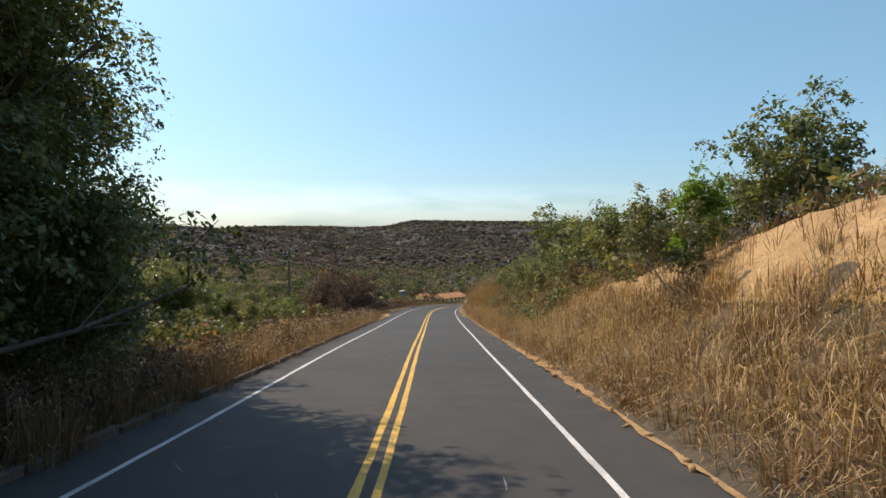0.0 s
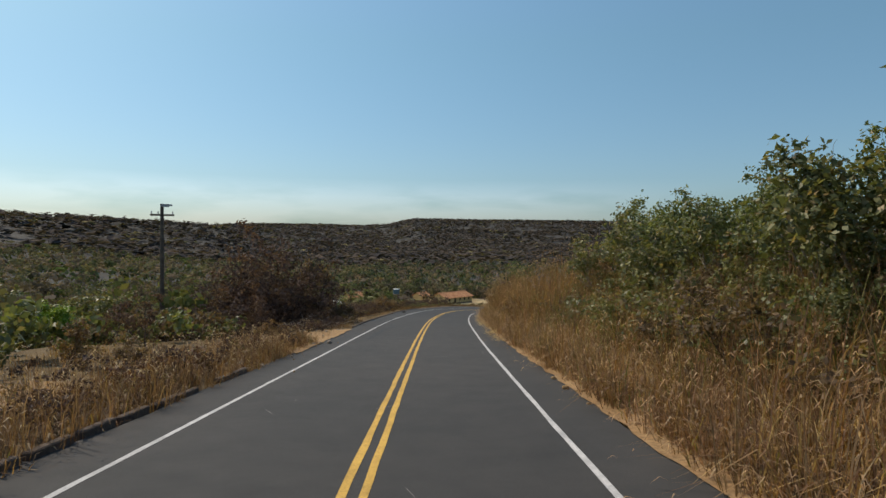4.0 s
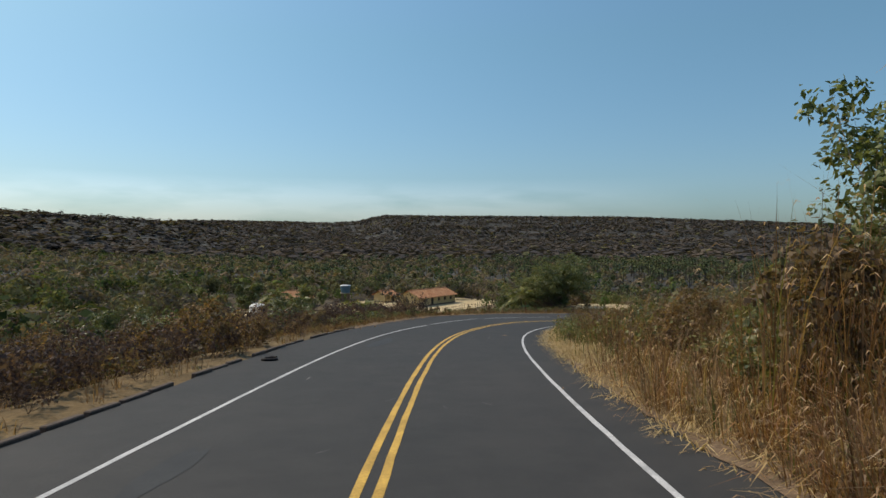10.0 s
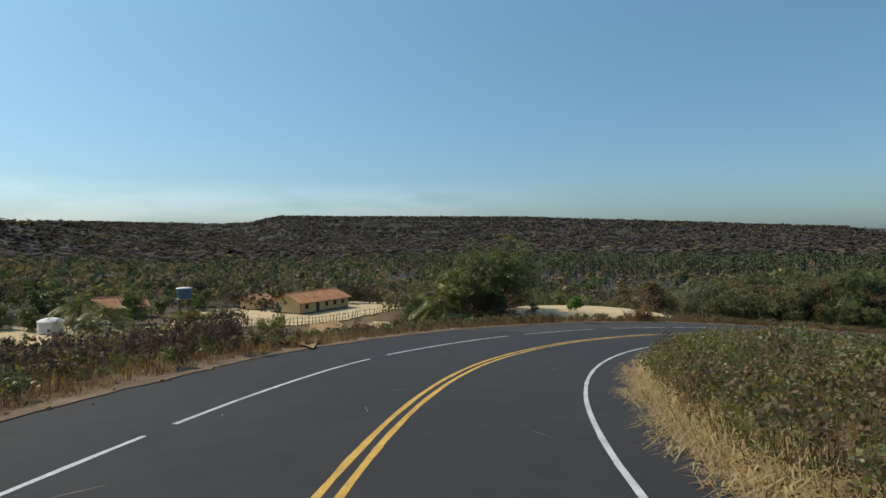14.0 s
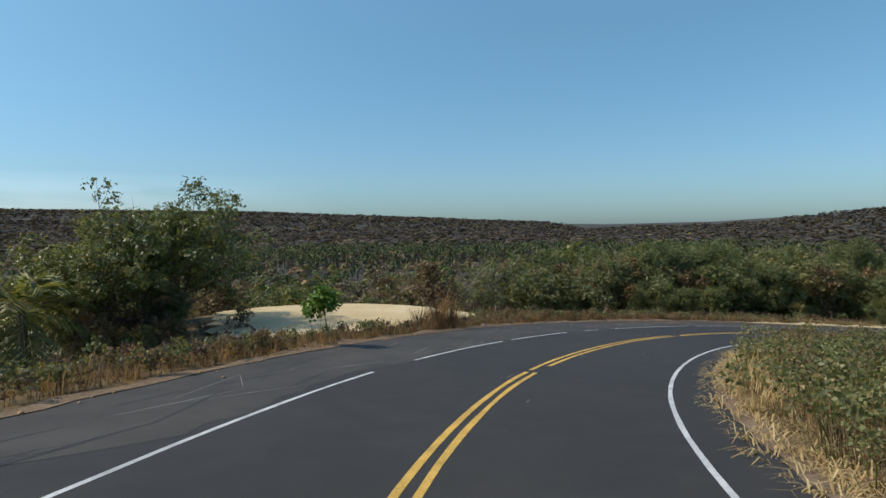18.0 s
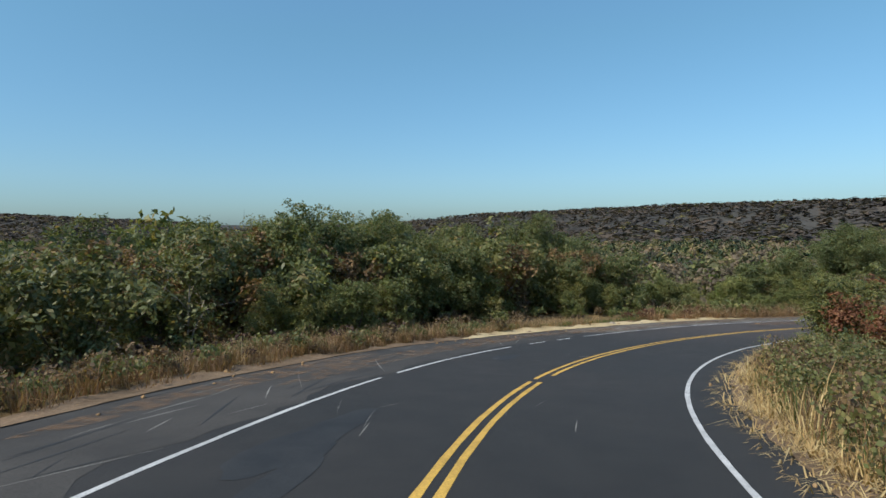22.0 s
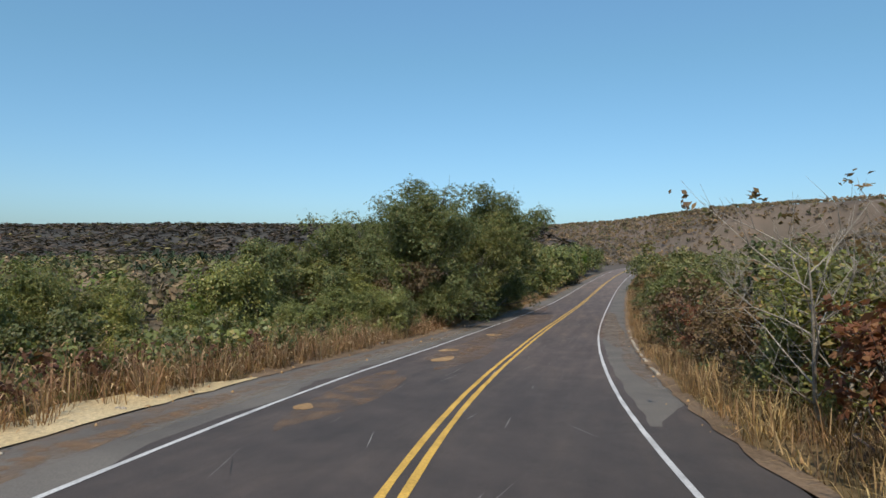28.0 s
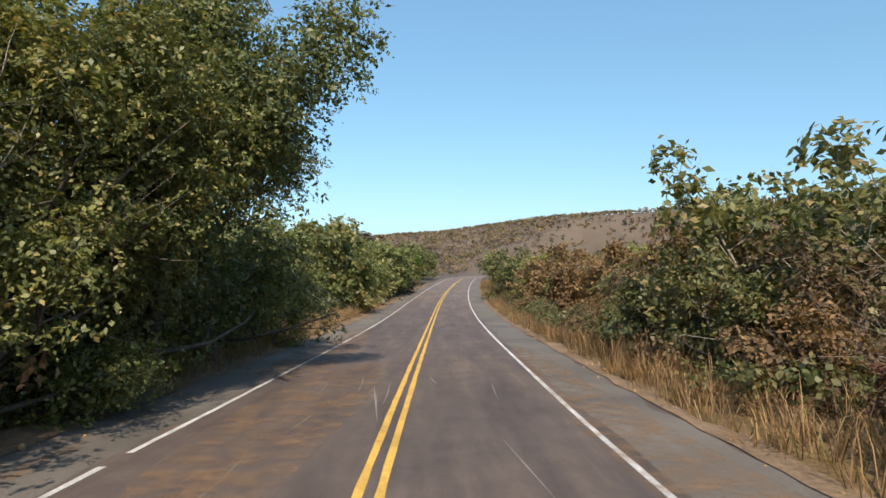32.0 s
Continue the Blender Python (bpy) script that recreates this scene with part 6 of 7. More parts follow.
def wall_with_holes(name, length, height, thick, holes, mat, gable=0.0):
    """An upright wall along x with rectangular openings cut through; gable raises its middle to a point."""
    xs = sorted({0.0, length, length / 2, *[h[0] for h in holes], *[h[1] for h in holes]})
    zs = sorted({0.0, height, *[h[2] for h in holes], *[h[3] for h in holes]})
    bm = bmesh.new()
    for x0, x1 in zip(xs, xs[1:]):
        for z0, z1 in zip(zs, zs[1:]):
            if any(h[0] <= x0 and x1 <= h[1] and h[2] <= z0 and z1 <= h[3] for h in holes):
                continue
            vs = [bm.verts.new((x, y, z)) for y in (0, thick) for x, z in ((x0, z0), (x1, z0), (x1, z1), (x0, z1))]
            for f in ((0, 1, 2, 3), (7, 6, 5, 4), (0, 4, 5, 1), (1, 5, 6, 2), (2, 6, 7, 3), (3, 7, 4, 0)):
                bm.faces.new([vs[i] for i in f])
    if gable:
        vs = [bm.verts.new((x, y, z)) for y in (0, thick) for x, z in ((0, height), (length, height), (length / 2, height + gable))]
        for f in ((0, 1, 2), (5, 4, 3), (1, 4, 5, 2), (2, 5, 3, 0)):
            bm.faces.new([vs[i] for i in f])
    me = bpy.data.meshes.new(name)
    bm.to_mesh(me)
    bm.free()
    me.materials.append(mat)
    return me


def tiled_slope(name, length, depth, rise, mat, pitch=0.28, lip=0.0):
    """A roof slope of ribbed clay tiles in rows: runs along x, falls from y=depth (top) to y=0 (eave)."""
    ribs = int(length / pitch)
    u = np.linspace(0, length, ribs * 4 + 1)
    rows = int(depth / 0.4)
    vs, fs, n = [], [], 0
    for r in range(rows):
        v0, v1 = r / rows, (r + 1) / rows + 0.02
        wave = 0.05 * np.abs(np.sin(np.pi * u / pitch))
        a = np.stack([u, np.full_like(u, v0 * depth), v0 * rise + wave + 0.03], 1)
        b = np.stack([u, np.full_like(u, v1 * depth), v1 * rise + wave], 1)
        vs.append(np.concatenate([a, b]))
        k = np.arange(len(u) - 1) + n
        fs.append(np.stack([k, k + 1, k + 1 + len(u), k + len(u)], 1))
        if r < rows - 1:
            fs.append(np.stack([k + len(u), k + 1 + len(u), k + 1 + 2 * len(u), k + 2 * len(u)], 1))
        n += 2 * len(u)
    under = np.array([[0, 0, -0.05], [length, 0, -0.05], [length, depth, rise - 0.05], [0, depth, rise - 0.05]])
    vs.append(under)
    fs.append(np.array([[3, 2, 1, 0]]) + n)
    me = bpy.data.meshes.new(name)
    me.from_pydata(np.concatenate(vs).tolist(), [], np.concatenate(fs).tolist())
    me.materials.append(mat)
    return me


def farmhouse(x, y, az, length, depth, eave, rise, label, windows, doors, plinth=0.45):
    """A low house with a tiled saddle roof; its front-left corner at x, y, and its front running along the azimuth az."""
    root = tagged(new("house"), label, "house")
    root.matrix_basis = pose(x, y, gz(x, y) - 0.1, 0, 0, 90 - az)
    t = 0.2
    holes = [(w - 0.45, w + 0.45, 1.05, 1.85) for w in windows] + [(d - 0.45, d + 0.45, 0.15, 2.05) for d in doors]
    part("wall", wall_with_holes("wall", length, eave, t, holes, LIME), root)
    part("wall", wall_with_holes("wall", length, eave, t, [], LIME), root, pose(0, depth - t, 0))
    for xx in (0.0, length - t):
        part("wall", wall_with_holes("wall", depth, eave, t, [], LIME, rise * 0.93), root, pose(xx + t, 0.0, 0, 0, 0, 90))
    part("plinth", box_mesh("plinth", length + 0.06, depth + 0.06, plinth, 0.01, PLINTH), root, pose(length / 2, depth / 2, plinth / 2 - 0.02), "dark stained plinth strip")
    over = 0.55
    half = depth / 2 + over
    drop = rise * over / (depth / 2)
    slope = tiled_slope("roof", length + 2 * 0.4, half, rise + drop, CLAY)
    part("roof", slope, root, pose(-0.4, -over, eave - drop + 0.06))
    part("roof", slope, root, pose(length + 0.4, depth + over, eave - drop + 0.06, 0, 0, 180))
    ridge = mesh_object("ridge", *tube(np.array([[-0.42, depth / 2, eave + rise + 0.12], [length / 2, depth / 2, eave + rise + 0.10], [length + 0.42, depth / 2, eave + rise + 0.12]]), [0.12, 0.12, 0.12], 8), [CLAY], True)
    ridge.parent = root
    for w in windows:
        sh = part("window", box_mesh("window", 0.86, 0.05, 0.76, 0.008, DARK_WOOD), root, pose(w, 0.12, 1.45), "closed dark wooden shutter")
        part("window_sill", box_mesh("window_sill", 1.0, 0.14, 0.06, 0.01, LIME), sh, pose(0, -0.12, -0.42))
    for d in doors:
        dr = part("door", box_mesh("door", 0.86, 0.05, 1.86, 0.008, DARK_WOOD), root, pose(d, 0.12, 1.1), "dark wooden door")
        part("door_handle", box_mesh("door_handle", 0.03, 0.05, 0.12, 0.006, METAL), dr, pose(0.34, -0.05, 0))
    return root


farmhouse(-0.6, 225.8, 41.5, 12.8, 6.6, 2.25, 1.3, "long low ochre farmhouse with an orange tiled roof", [1.6, 6.8, 9.0, 11.2], [4.4])
farmhouse(-8.7, 234.6, 41.0, 4.0, 4.0, 2.0, 0.9, "small ochre outbuilding with a tiled roof", [1.0], [2.6])
farmhouse(-30.3, 220.2, 62.0, 7.0, 5.0, 2.1, 1.2, "low farmhouse with a brown tiled roof among trees", [1.5, 5.0], [3.2])


def water_tower(x, y, label):
    root = tagged(new("water_tower"), label, "water tower")
    root.matrix_basis = pose(x, y, gz(x, y), 0, 0, 20)
    for a, b in ((-0.55, -0.55), (0.55, -0.55), (0.55, 0.55), (-0.55, 0.55)):
        part("post", box_mesh("post", 0.2, 0.2, 4.7, 0.02, CONCRETE), root, pose(a, b, 2.3))
    part("platform", box_mesh("platform", 1.7, 1.7, 0.14, 0.02, PALE_CONCRETE), root, pose(0, 0, 4.7))
    t = np.array([[0, 0, 4.77], [0, 0, 4.9], [0, 0, 5.9], [0, 0, 6.05]])
    tank = mesh_object("tank", *tube(t, [0.78, 0.80, 0.95, 0.96], 24), [BLUE], True)
    tank.parent = root
    lid = mesh_object("lid", *tube(np.array([[0, 0, 6.04], [0, 0, 6.12], [0, 0, 6.2], [0, 0, 6.24]]), [0.99, 0.98, 0.5, 0.02], 24), [PAINT_WHITE], True)
    lid.parent = tank
    pipe = mesh_object("pipe", *tube(np.array([[0.7, 0, 0], [0.7, 0, 2.5], [0.7, 0, 4.8]]), [0.03, 0.03, 0.03], 6), [METAL], True)
    pipe.parent = root
    return root


water_tower(-14.5, 203.2, "blue plastic water tank on concrete posts")


def small_tank(x, y):
    root = tagged(new("cistern"), "round whitewashed cistern with a domed lid", "cistern")
    root.matrix_basis = pose(x, y, gz(x, y) - 0.1)
    w = mesh_object("wall", *tube(np.array([[0, 0, 0], [0, 0, 0.9], [0, 0, 1.8]]), [1.5, 1.5, 1.48], 20), [PAINT_WHITE], True)
    c = mesh_object("lid", *tube(np.array([[0, 0, 1.79], [0, 0, 2.0], [0, 0, 2.2], [0, 0, 2.3]]), [1.54, 1.3, 0.7, 0.02], 20), [PAINT_WHITE], True)
    w.parent = c.parent = root
    return root


small_tank(-32.2, 208.8)


def fence(points, gap, label, seed, tall=1.25, rails=2):
    """A rough fence of crooked posts with thin rails between them."""
    rng = np.random.default_rng(seed)
    root = tagged(new("fence"), label, "fence")
    p = np.array(points, float)
    cum = np.r_[0, np.cumsum(np.hypot(*np.diff(p, axis=0).T))]
    at_ = np.arange(0, cum[-1], gap)
    xs, ys = np.interp(at_, cum, p[:, 0]), np.interp(at_, cum, p[:, 1])
    zs = ground_z(xs, ys)
    for x, y, z in zip(xs, ys, zs):
        h = tall * rng.uniform(0.85, 1.2)
        q, r, _ = branch(rng, [x, y, z - 0.2], [rng.normal() * 0.07, rng.normal() * 0.07, 1], h + 0.2, 0.055, 0.04, 4, 0.05)
        o = mesh_object("post", *tube(q, r * rng.uniform(0.8, 1.3), 5), [OLD_WOOD], True)
        o.parent = root
    for k in range(rails):
        z = zs + tall * (0.42 + 0.42 * k)
        o = mesh_object("rail", *tube(np.stack([xs, ys, z + rng.normal(0, 0.03, len(xs))], 1), np.full(len(xs), 0.022), 4), [OLD_WOOD], True)
        o.parent = root
    return root


fence([(-12.5, 210.1), (-6.2, 208.3), (-1.1, 210.2), (3.6, 215.1), (9.3, 221.3), (18.2, 228.3)], 0.75, "rough fence of crooked wooden posts before the farmhouse", 1)
fence([(-66.0, 211.1), (-50.2, 213.6), (-33.9, 211.8), (-21.3, 203.2)], 1.4, "wooden fence round the sandy yard", 2)
fence([(-12.0, 204.8), (-7.5, 210.2), (-9.8, 221.5)], 0.9, "wooden fence beside the farmyard", 3)


def ground_patch(name, mat, outline, h, label, seed, step=1.0):
    """Bare ground with a wandering outline, laid on the land."""
    o = np.array(outline, float)
    rng = np.random.default_rng(seed)
    n = 72
    cum = np.r_[0, np.cumsum(np.hypot(*np.diff(np.r_[o, o[:1]], axis=0).T))]
    u = np.linspace(0, cum[-1], n, endpoint=False)
    c = np.r_[o, o[:1]]
    x, y = np.interp(u, cum, c[:, 0]), np.interp(u, cum, c[:, 1])
    k = np.array([0.25, 0.5, 0.25])
    for _ in range(3):
        x, y = np.convolve(np.r_[x[-1], x, x[0]], k, "valid"), np.convolve(np.r_[y[-1], y, y[0]], k, "valid")
    mx, my = x.mean(), y.mean()
    w = 1 + 0.05 * rng.normal(size=n)
    rings = np.linspace(0, 1, 12)
    X = mx + (x - mx)[None] * rings[:, None] * w
    Y = my + (y - my)[None] * rings[:, None] * w
    Z = ground_z(X, Y) + h
    i = np.arange(12 * n).reshape(12, n)
    j = np.roll(i, -1, 1)
    f = np.stack([i[:-1], i[1:], j[1:], j[:-1]], -1).reshape(-1, 4)
    return tagged(mesh_object(name, np.stack([X, Y, Z], -1).reshape(-1, 3), f, [mat], True), label, "ground", kind="structure")


ground_patch("sand_lot", SAND, [(22.9, 181.3), (26.7, 192.7), (34.5, 194.2), (41.4, 182.0), (39.0, 175.8), (33.4, 176.0), (28.0, 177.0), (23.4, 178.4)], 0.17, "bare pale sand lot below the road", 1)
ground_patch("farmyard", SAND, [(-16.9, 211.1), (-4.1, 208.0), (6.8, 218.0), (17.8, 233.1), (21.1, 247.0), (2.0, 246.6), (-14.9, 237.4), (-20.7, 224.8)], 0.12, "bare sandy farmyard round the house", 2)
ground_patch("farmyard", SAND, [(-54.7, 204.0), (-36.4, 199.8), (-19.5, 196.8), (-9.7, 200.2), (-14.7, 210.4), (-31.2, 216.3), (-52.5, 214.3)], 0.12, "bare sandy yard by the water tank", 3)
ground_patch("dirt_track", EARTH, [(-0.2, 142.9), (2.9, 145.3), (1.3, 155.5), (-0.4, 168.6), (2.7, 183.0), (6.5, 200.9), (5.5, 217.6), (0.8, 215.0), (1.4, 197.1), (-2.7, 180.1), (-4.6, 167.1), (-3.0, 155.3)], 0.14, "sandy track from the road to the farmhouse", 4)
ground_patch("dirt_track", SAND, [(8.4, 206.4), (16.6, 199.8), (24.8, 196.8), (28.2, 200.1), (19.8, 205.6), (10.8, 215.0)], 0.13, "sandy path between farmhouse and sand lot", 5)


# ---- poles, cross and small things ----
def utility_pole(x, y, tall, turn, mat, label, cap=True):
    root = tagged(new("utility_pole"), label, "utility pole")
    root.matrix_basis = pose(x, y, gz(x, y) - 0.1, 0, 0, turn)
    p = mesh_object("pole", *tube(np.array([[0, 0, 0], [0, 0, tall * 0.5], [0, 0, tall]]), [0.17, 0.14, 0.11], 10), [mat], True)
    p.parent = root
    part("crossarm", box_mesh("crossarm", 1.5, 0.1, 0.12, 0.012, mat), root, pose(0, 0.12, tall - 0.75))
    for a in (-0.65, -0.25, 0.65):
        i = mesh_object("insulator", *tube(np.array([[a, 0.12, tall - 0.69], [a, 0.12, tall - 0.6], [a, 0.12, tall - 0.5]]), [0.03, 0.05, 0.025], 8), [PAINT_WHITE], True)
        i.parent = root
    if cap:
        t = part("bracket", box_mesh("bracket", 0.5, 0.16, 0.2, 0.02, METAL), root, pose(0.2, -0.1, tall - 0.12))
        part("lamp", box_mesh("lamp", 0.26, 0.14, 0.12, 0.03, METAL), t, pose(0.32, 0, 0.03))
    return root


utility_pole(-19.6, 75.8, 28.6 - gz(-19.6, 75.8), 20, OLD_WOOD, "dark wooden utility pole with a crossarm and bracket")
utility_pole(189.2, 65.4, 5.4, 40, PAINT_WHITE, "pale concrete utility pole with a crossarm", False)

cross = tagged(new("wooden_cross"), "small wooden roadside cross with a green crossbar", "cross")
cx, cy, cz = (float(v) for v in on_road(135.0, -7.75))
cross.matrix_basis = pose(cx, cy, gz(cx, cy) - 0.1, 2, -3, -30)
part("post", box_mesh("post", 0.09, 0.07, 1.35, 0.01, RED_WOOD), cross, pose(0, 0, 0.68))
part("crossbar", box_mesh("crossbar", 0.95, 0.05, 0.09, 0.01, GREEN_PAINT), cross, pose(0, -0.06, 0.92), "faded green crossbar")


def tyre_scrap(s, d):
    """A tyre ring worn through on one side, lying flat on the shoulder."""
    x, y, z = (float(v) for v in on_road(s, d))
    a = np.linspace(0.3, 5.9, 26)
    p = np.stack([0.22 * np.cos(a) * (1 + 0.04 * np.sin(3 * a)), 0.18 * np.sin(a), 0.05 + 0.008 * np.sin(2 * a)], 1)
    o = mesh_object("tyre_scrap", *tube(p, 0.05 + 0.005 * np.sin(7 * a), 8), [RUBBER], True)
    o.matrix_basis = pose(x, y, z, 0, 0, 30)
    return tagged(o, "worn black tyre lying flat on the shoulder", "tyre scrap")


tyre_scrap(94.0, -5.0)


def stone_at(s, d, size, label, mat, seed):
    rng = np.random.default_rng(seed)
    bm = bmesh.new()
    bmesh.ops.create_icosphere(bm, subdivisions=2, radius=size)
    for v in bm.verts:
        v.co *= 1 + 0.28 * noise.noise(v.co * (2.2 / size) + Vector((seed, 0, 0)))
        v.co.z *= 0.6
    me = bpy.data.meshes.new("stone")
    bm.to_mesh(me)
    bm.free()
    me.materials.append(mat)
    x, y, z = (float(v) for v in on_road(s, d))
    o = new("stone", me)
    o.matrix_basis = pose(x, y, max(z, gz(x, y)) + size * 0.25, 0, 0, rng.uniform(0, 360))
    return tagged(o, label, "stone")


for k, (s, d, size) in enumerate([(134.0, -7.6, 0.11), (133.0, -7.9, 0.08), (152.0, -7.7, 0.15), (20.0, 4.5, 0.12), (219.0, -5.9, 0.14), (209.5, -6.2, 0.13), (186.5, -6.8, 0.2)]):
    stone_at(s, d, size, "pale rough stone on the verge", PALE_CONCRETE, k)


def brush_pile(s0, s1, d0, d1, n, seed, label):
    """Cut dead branches thrown over the kerb."""
    rng = np.random.default_rng(seed)
    root = tagged(new("brush_pile"), label, "brushwood")
    for k in range(n):
        x, y, z = (float(v) for v in on_road(rng.uniform(s0, s1), rng.uniform(min(d0, d1), max(d0, d1))))
        z = max(z, gz(x, y)) + rng.uniform(0.03, 0.35)
        a = rng.uniform(0, 6.28)
        p, r, d = branch(rng, [x, y, z], [np.cos(a), np.sin(a), rng.normal() * 0.15], rng.uniform(0.8, 2.4), 0.028, 0.008, 5, 0.22)
        p[:, 2] = np.maximum(p[:, 2], ground_z(p[:, 0], p[:, 1]) + 0.02)
        pieces = [tube(p, r, 4)]
        for j in range(3):
            q, r2, _ = branch(rng, p[1 + j], d + rng.normal(size=3) * 0.7, rng.uniform(0.3, 0.8), 0.012, 0.004, 3, 0.2)
            pieces.append(tube(q, r2, 3))
        o = mesh_object("dead_branch", *joined(pieces), [BARK_PALE if k % 3 == 0 else BARK_DARK], True)
        o.parent = root
    return root


brush_pile(61, 75, -6.3, -8.2, 46, 1, "dead branches and dry brush piled over the kerb")
brush_pile(62, 70, -6.6, -9.4, 26, 2, "dead branches lying on the bank")
brush_pile(203, 210, 6.0, 8.0, 10, 3, "fallen grey branches in the bushes")
brush_pile(190, 196, 6.0, 9.0, 12, 4, "fallen pale branches in the bushes")

# trees and palms of the farm and the sand lot
for kind, x, y, h in [("shade", 21.6, 185.7, 7.8), ("shade", 17.0, 183.8, 6.4), ("dense", 21.4, 188.6, 6.4), ("dense", 20.9, 182.6, 6.2), ("dense", 18.2, 189.5, 6.2), ("dense", 13.4, 184.4, 6.6), ("dense", 12.0, 187.0, 5.4), ("plum", 19.7, 181.8, 3.6), ("brown_far", -17.0, 173.8, 4.0), ("brown_far", -20.7, 172.7, 4.0), ("plum", -13.9, 170.8, 3.4), ("brown_far", -8.6, 179.4, 4.0), ("olive", 19.0, 179.5, 2.4), ("twigs", 22.6, 182.6, 2.4), ("dry", 24.7, 182.5, 2.0), ("dry", 16.8, 179.3, 2.6), ("dry", 20.5, 179.0, 2.0), ("palm", 14.5, 180.1, 4.6), ("palm", 17.2, 184.1, 3.2), ("palm", -19.2, 186.5, 4.2), ("palm", -14.9, 189.5, 4.8), ("palm", -10.4, 193.2, 4.4), ("palm", -17.3, 180.3, 3.6),
                      ("palm", -31.8, 185.8, 4.4), ("palm", -43.3, 198.1, 4.6), ("green_far", -47.7, 215.2, 5.2), ("green_far", -43.8, 214.4, 5.4), ("green_far", -39.8, 213.3, 5.6), ("green_far", -35.8, 211.8, 5.2), ("palm", -27.8, 206.1, 5.6), ("palm", -22.9, 201.6, 5.4), ("palm", -12.7, 193.1, 4.6), ("green_far", -31.2, 214.8, 5.0), ("dense_far", -24.0, 214.4, 6.0), ("brown_far", -9.7, 200.2, 5.0), ("dense_far", -37.4, 221.7, 6.4), ("dense_far", -52.6, 221.5, 6.0), ("green_far", -59.3, 215.2, 5.2), ("brown_far", -8.1, 194.5, 5.6), ("dense", -50.2, 208.9, 4.4), ("bare", -5.5, 184.5, 6.2), ("sparse", -2.8, 190.2, 5.4), ("sparse", -9.5, 210.0, 4.4),
                      ("green_far", -22.6, 222.8, 5.0), ("bright", 15.8, 255.7, 6.0), ("dense", 22.8, 254.3, 6.0), ("dense", 33.0, 248.9, 5.4), ("green", 9.1, 257.2, 5.5), ("dense", -7.7, 250.5, 6.5), ("dense", -19.4, 242.4, 6.2), ("sparse", 20.4, 212.8, 2.6), ("palm", 5.1, 165.2, 1.6)]:
    plant(kind, x, y, h, one)
# the sapling beside the sand lot
sap = tree("sapling", 301, 4.2, 0.9, LEAF_BRIGHT, 1200, 0.16, BARK_PALE, "thin sapling with a tuft of bright green leaves", puff=0.42, puffs=16, limbs=4, twigs=2, bare=0.6, trunk=0.03, lean=0.2)
sx, sy = 23.4, 166.8
far_home(sap, sx, sy, 40, 0.82)
for k, (s, d, h) in enumerate([(150.0, -8.6, 1.9), (150.7, -9.0, 1.7), (149.4, -8.9, 1.5)]):
    x, y, z, big, a = tufts(np.random.default_rng(700 + k), s - 0.3, s + 0.3, d - 0.3, d + 0.3, 3, 60, 0.25)
    blades("tall_reed_grass", x, y, z, big * h * np.random.default_rng(k).uniform(0.6, 1.2, len(x)), 0.45, STRAW_BROWN, 710 + k, 0.010, "tall clump of brown reed-like grass", "grass", a, 0.012)


# ---- woods ----
def open_ground(x, y):
    """True where no tall wood grows: the yards, the sand and the slope between the road and the house."""
    free = np.zeros(np.shape(x), bool)
    for fx, fy, r in [(29.2, 182.1, 13), (-1.3, 227.3, 17), (-25.0, 207.4, 20), (11.9, 202.7, 14), (-7.6, 179.1, 22), (2.8, 168.5, 18), (20.2, 192.6, 12), (-14.1, 165.7, 20), (-9.4, 149.0, 16), (46.0, 185.5, 8)]:
        free |= np.hypot(x - fx, y - fy) < r
    return free


def wood_spots(rng, n, r0, r1, a0=-75, a1=190):
    """Places strewn round the bend from r0 to r1 metres, clear of the road and the open ground."""
    az, r = rng.uniform(a0, a1, n), np.sqrt(rng.uniform(r0**2, r1**2, n))
    x, y = HUB[0] + r * np.sin(np.radians(az)), HUB[1] + r * np.cos(np.radians(az))
    s, d, _ = near_road(x, y)
    ok = (abs(d) > np.where((d < 0) & (s > 100), 24, 17)) & ~open_ground(x, y)
    return x[ok], y[ok]


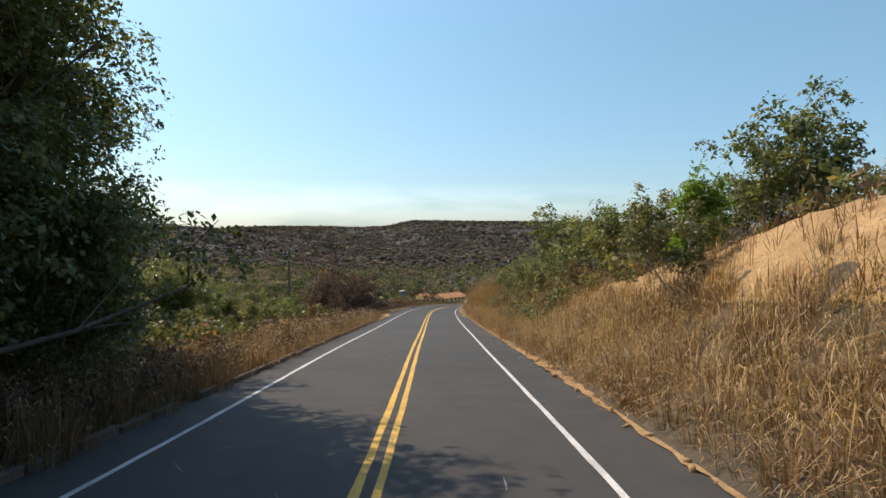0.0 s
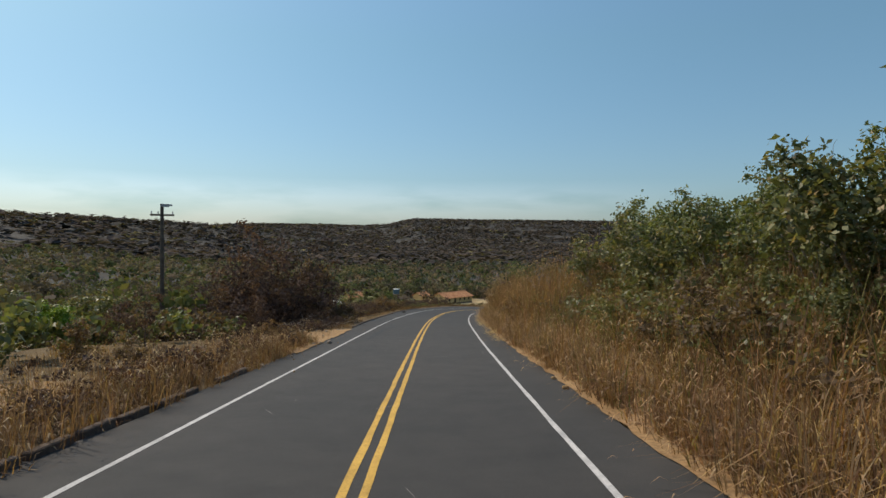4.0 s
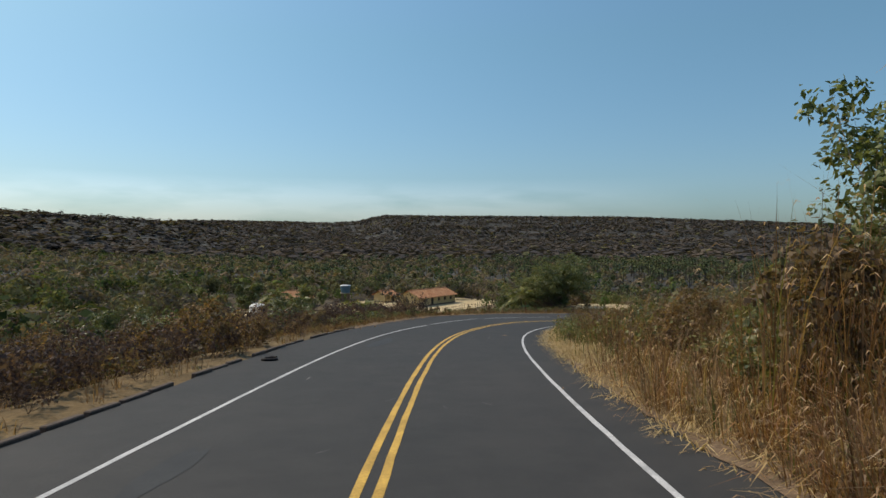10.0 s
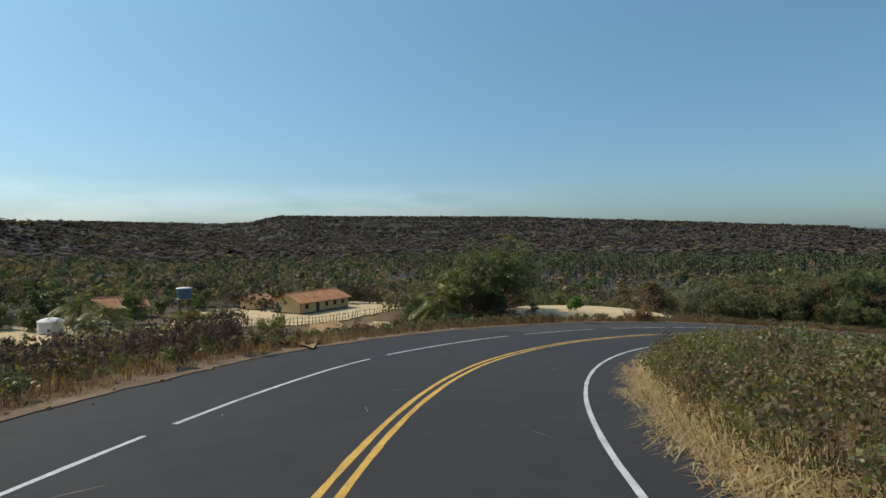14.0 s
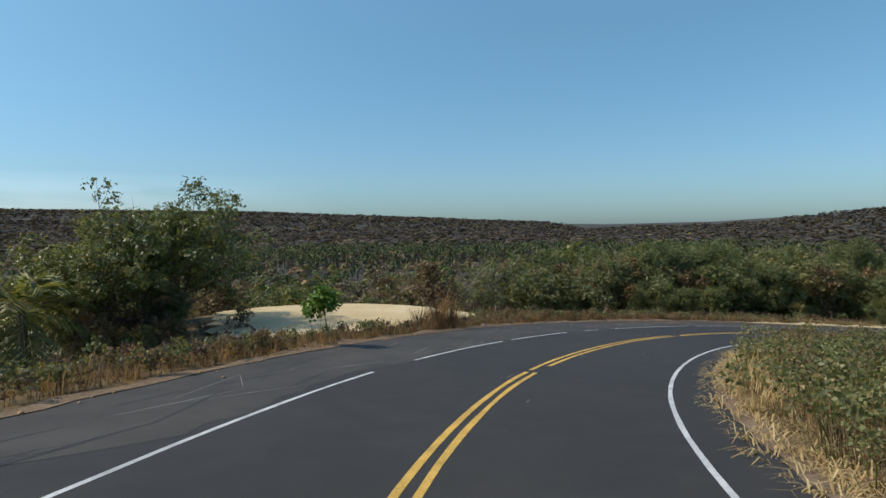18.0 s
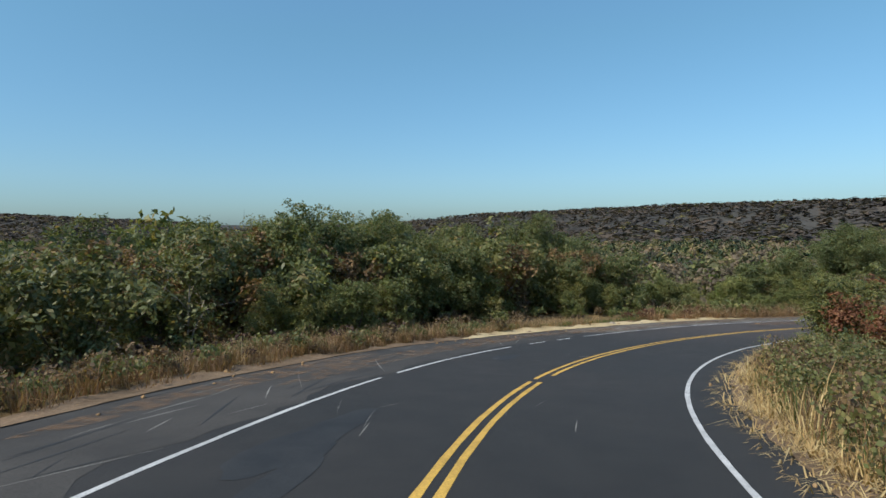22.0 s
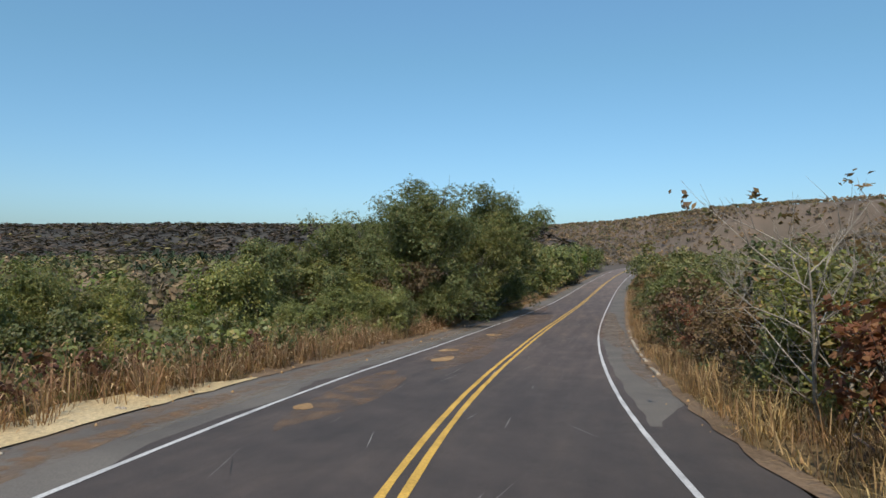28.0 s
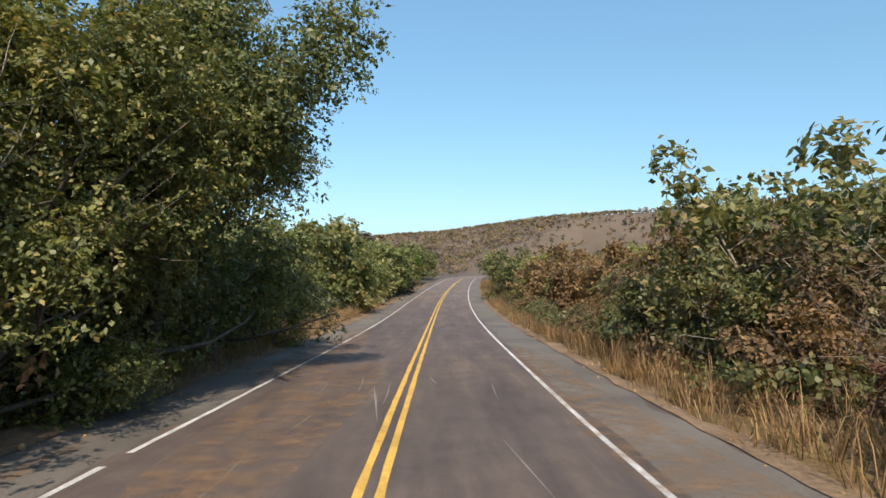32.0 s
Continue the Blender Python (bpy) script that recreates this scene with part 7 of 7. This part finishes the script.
wr = np.random.default_rng(900)
WOODS = [(FAR_DARK, "dark green treetops of the valley woodland", 0.14), (FAR_OLIVE, "dusty olive treetops of the valley woodland", 0.36), (FAR_GREEN, "green treetops of the valley woodland", 0.06), (FAR_DRY, "bare brown treetops of the valley woodland", 0.44)]
for k, (mat, lab, share) in enumerate(WOODS):
    x, y = wood_spots(wr, int(2600 * share), 40, 150, -150, 150)
    crowns("woodland", x, y, ground_z(x, y), wr.uniform(3.0, 5.8, len(x)), mat, 903 + k, 150, 0.46, lab, lobes=4, wide=0.5, jitter=0.3)
    x, y = wood_spots(wr, int(6500 * share), 120, 420, -75, 116)
    crowns("woodland", x, y, ground_z(x, y), wr.uniform(3.0, 5.6, len(x)), mat, 910 + k, 36, 0.95, lab, lobes=3, wide=0.55, jitter=0.2, lift=0.7)
    # far hills take the colour with haze mixed in; one share stays olive
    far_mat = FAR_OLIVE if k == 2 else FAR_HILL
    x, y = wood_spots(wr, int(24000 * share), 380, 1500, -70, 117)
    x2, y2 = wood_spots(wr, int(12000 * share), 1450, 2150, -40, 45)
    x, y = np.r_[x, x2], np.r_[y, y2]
    crowns("woodland", x, y, ground_z(x, y), wr.uniform(4.0, 7.0, len(x)), far_mat, 920 + k, 10, 5.0, "dry woodland on the far hills, mostly grey-brown with haze painted in", wide=0.8, jitter=0.06, lift=2.6)
    x, y = wood_spots(wr, int(34000 * share), 110, 640, 97, 182)
    crowns("hillside_scrub", x, y, ground_z(x, y), wr.uniform(1.0, 3.2, len(x)), FAR_OLIVE if k == 0 else FAR_DRY, 930 + k, 18, 0.7, "scattered dry scrub on the reddish hillside")


def far_palms(seed, n, label, r0, r1, a0, a1, h0, h1):
    """Palms of the valley floor: a thin trunk and arching fronds, all in one sheet."""
    rng = np.random.default_rng(seed)
    x, y = wood_spots(rng, n, r0, r1, a0, a1)
    z, h, m = ground_z(x, y), rng.uniform(h0, h1, len(x)), len(x)
    V, F = [], []
    top = np.stack([x, y, z + h], 1)
    k = 11
    a = np.arange(k)[None] * 0.57 * np.pi + rng.uniform(0, 6, (m, 1))
    up = rng.uniform(-0.2, 1.3, (m, k))
    l = rng.uniform(2.0, 3.0, (m, k))
    out = np.stack([np.cos(a) * np.cos(up), np.sin(a) * np.cos(up), np.sin(up)], -1) * l[..., None]
    side = np.stack([-np.sin(a), np.cos(a), 0 * a], -1) * 0.32
    c = top[:, None]
    mid = c + out * 0.55
    tip = c + out * np.array([1, 1, 0.8]) - np.array([0, 0, 0.8])
    v = np.stack([c + 0 * mid, mid - side, tip, mid + side], 2).reshape(-1, 3)
    f = np.arange(m * k * 4).reshape(-1, 4)
    tw = np.stack([x, y, z], 1)[:, None] + np.array([[-0.09, 0, 0], [0.09, 0, 0], [0.07, 0, 1], [-0.07, 0, 1]])[None] * np.stack([np.ones(m), np.ones(m), h], 1)[:, None]
    tf = np.arange(m * 4).reshape(-1, 4)
    tagged(mesh_object("palm_crowns", v, f, [FAR_PALM]), label, "palms", kind="stuff")
    tagged(mesh_object("palm_trunks", np.concatenate([tw.reshape(-1, 3), tw.reshape(-1, 3)[:, [0, 1, 2]] + [0.02, 0.15, 0]]), np.concatenate([tf, tf + m * 4]), [BARK]), "thin grey palm trunks in the valley", "palms", kind="stuff")


far_palms(950, 1000, "babassu palm crowns across the valley floor", 130, 430, -30, 118, 3.0, 6.0)
far_palms(951, 800, "dark grove of babassu palms in the valley", 195, 330, 2, 62, 5.5, 8.5)
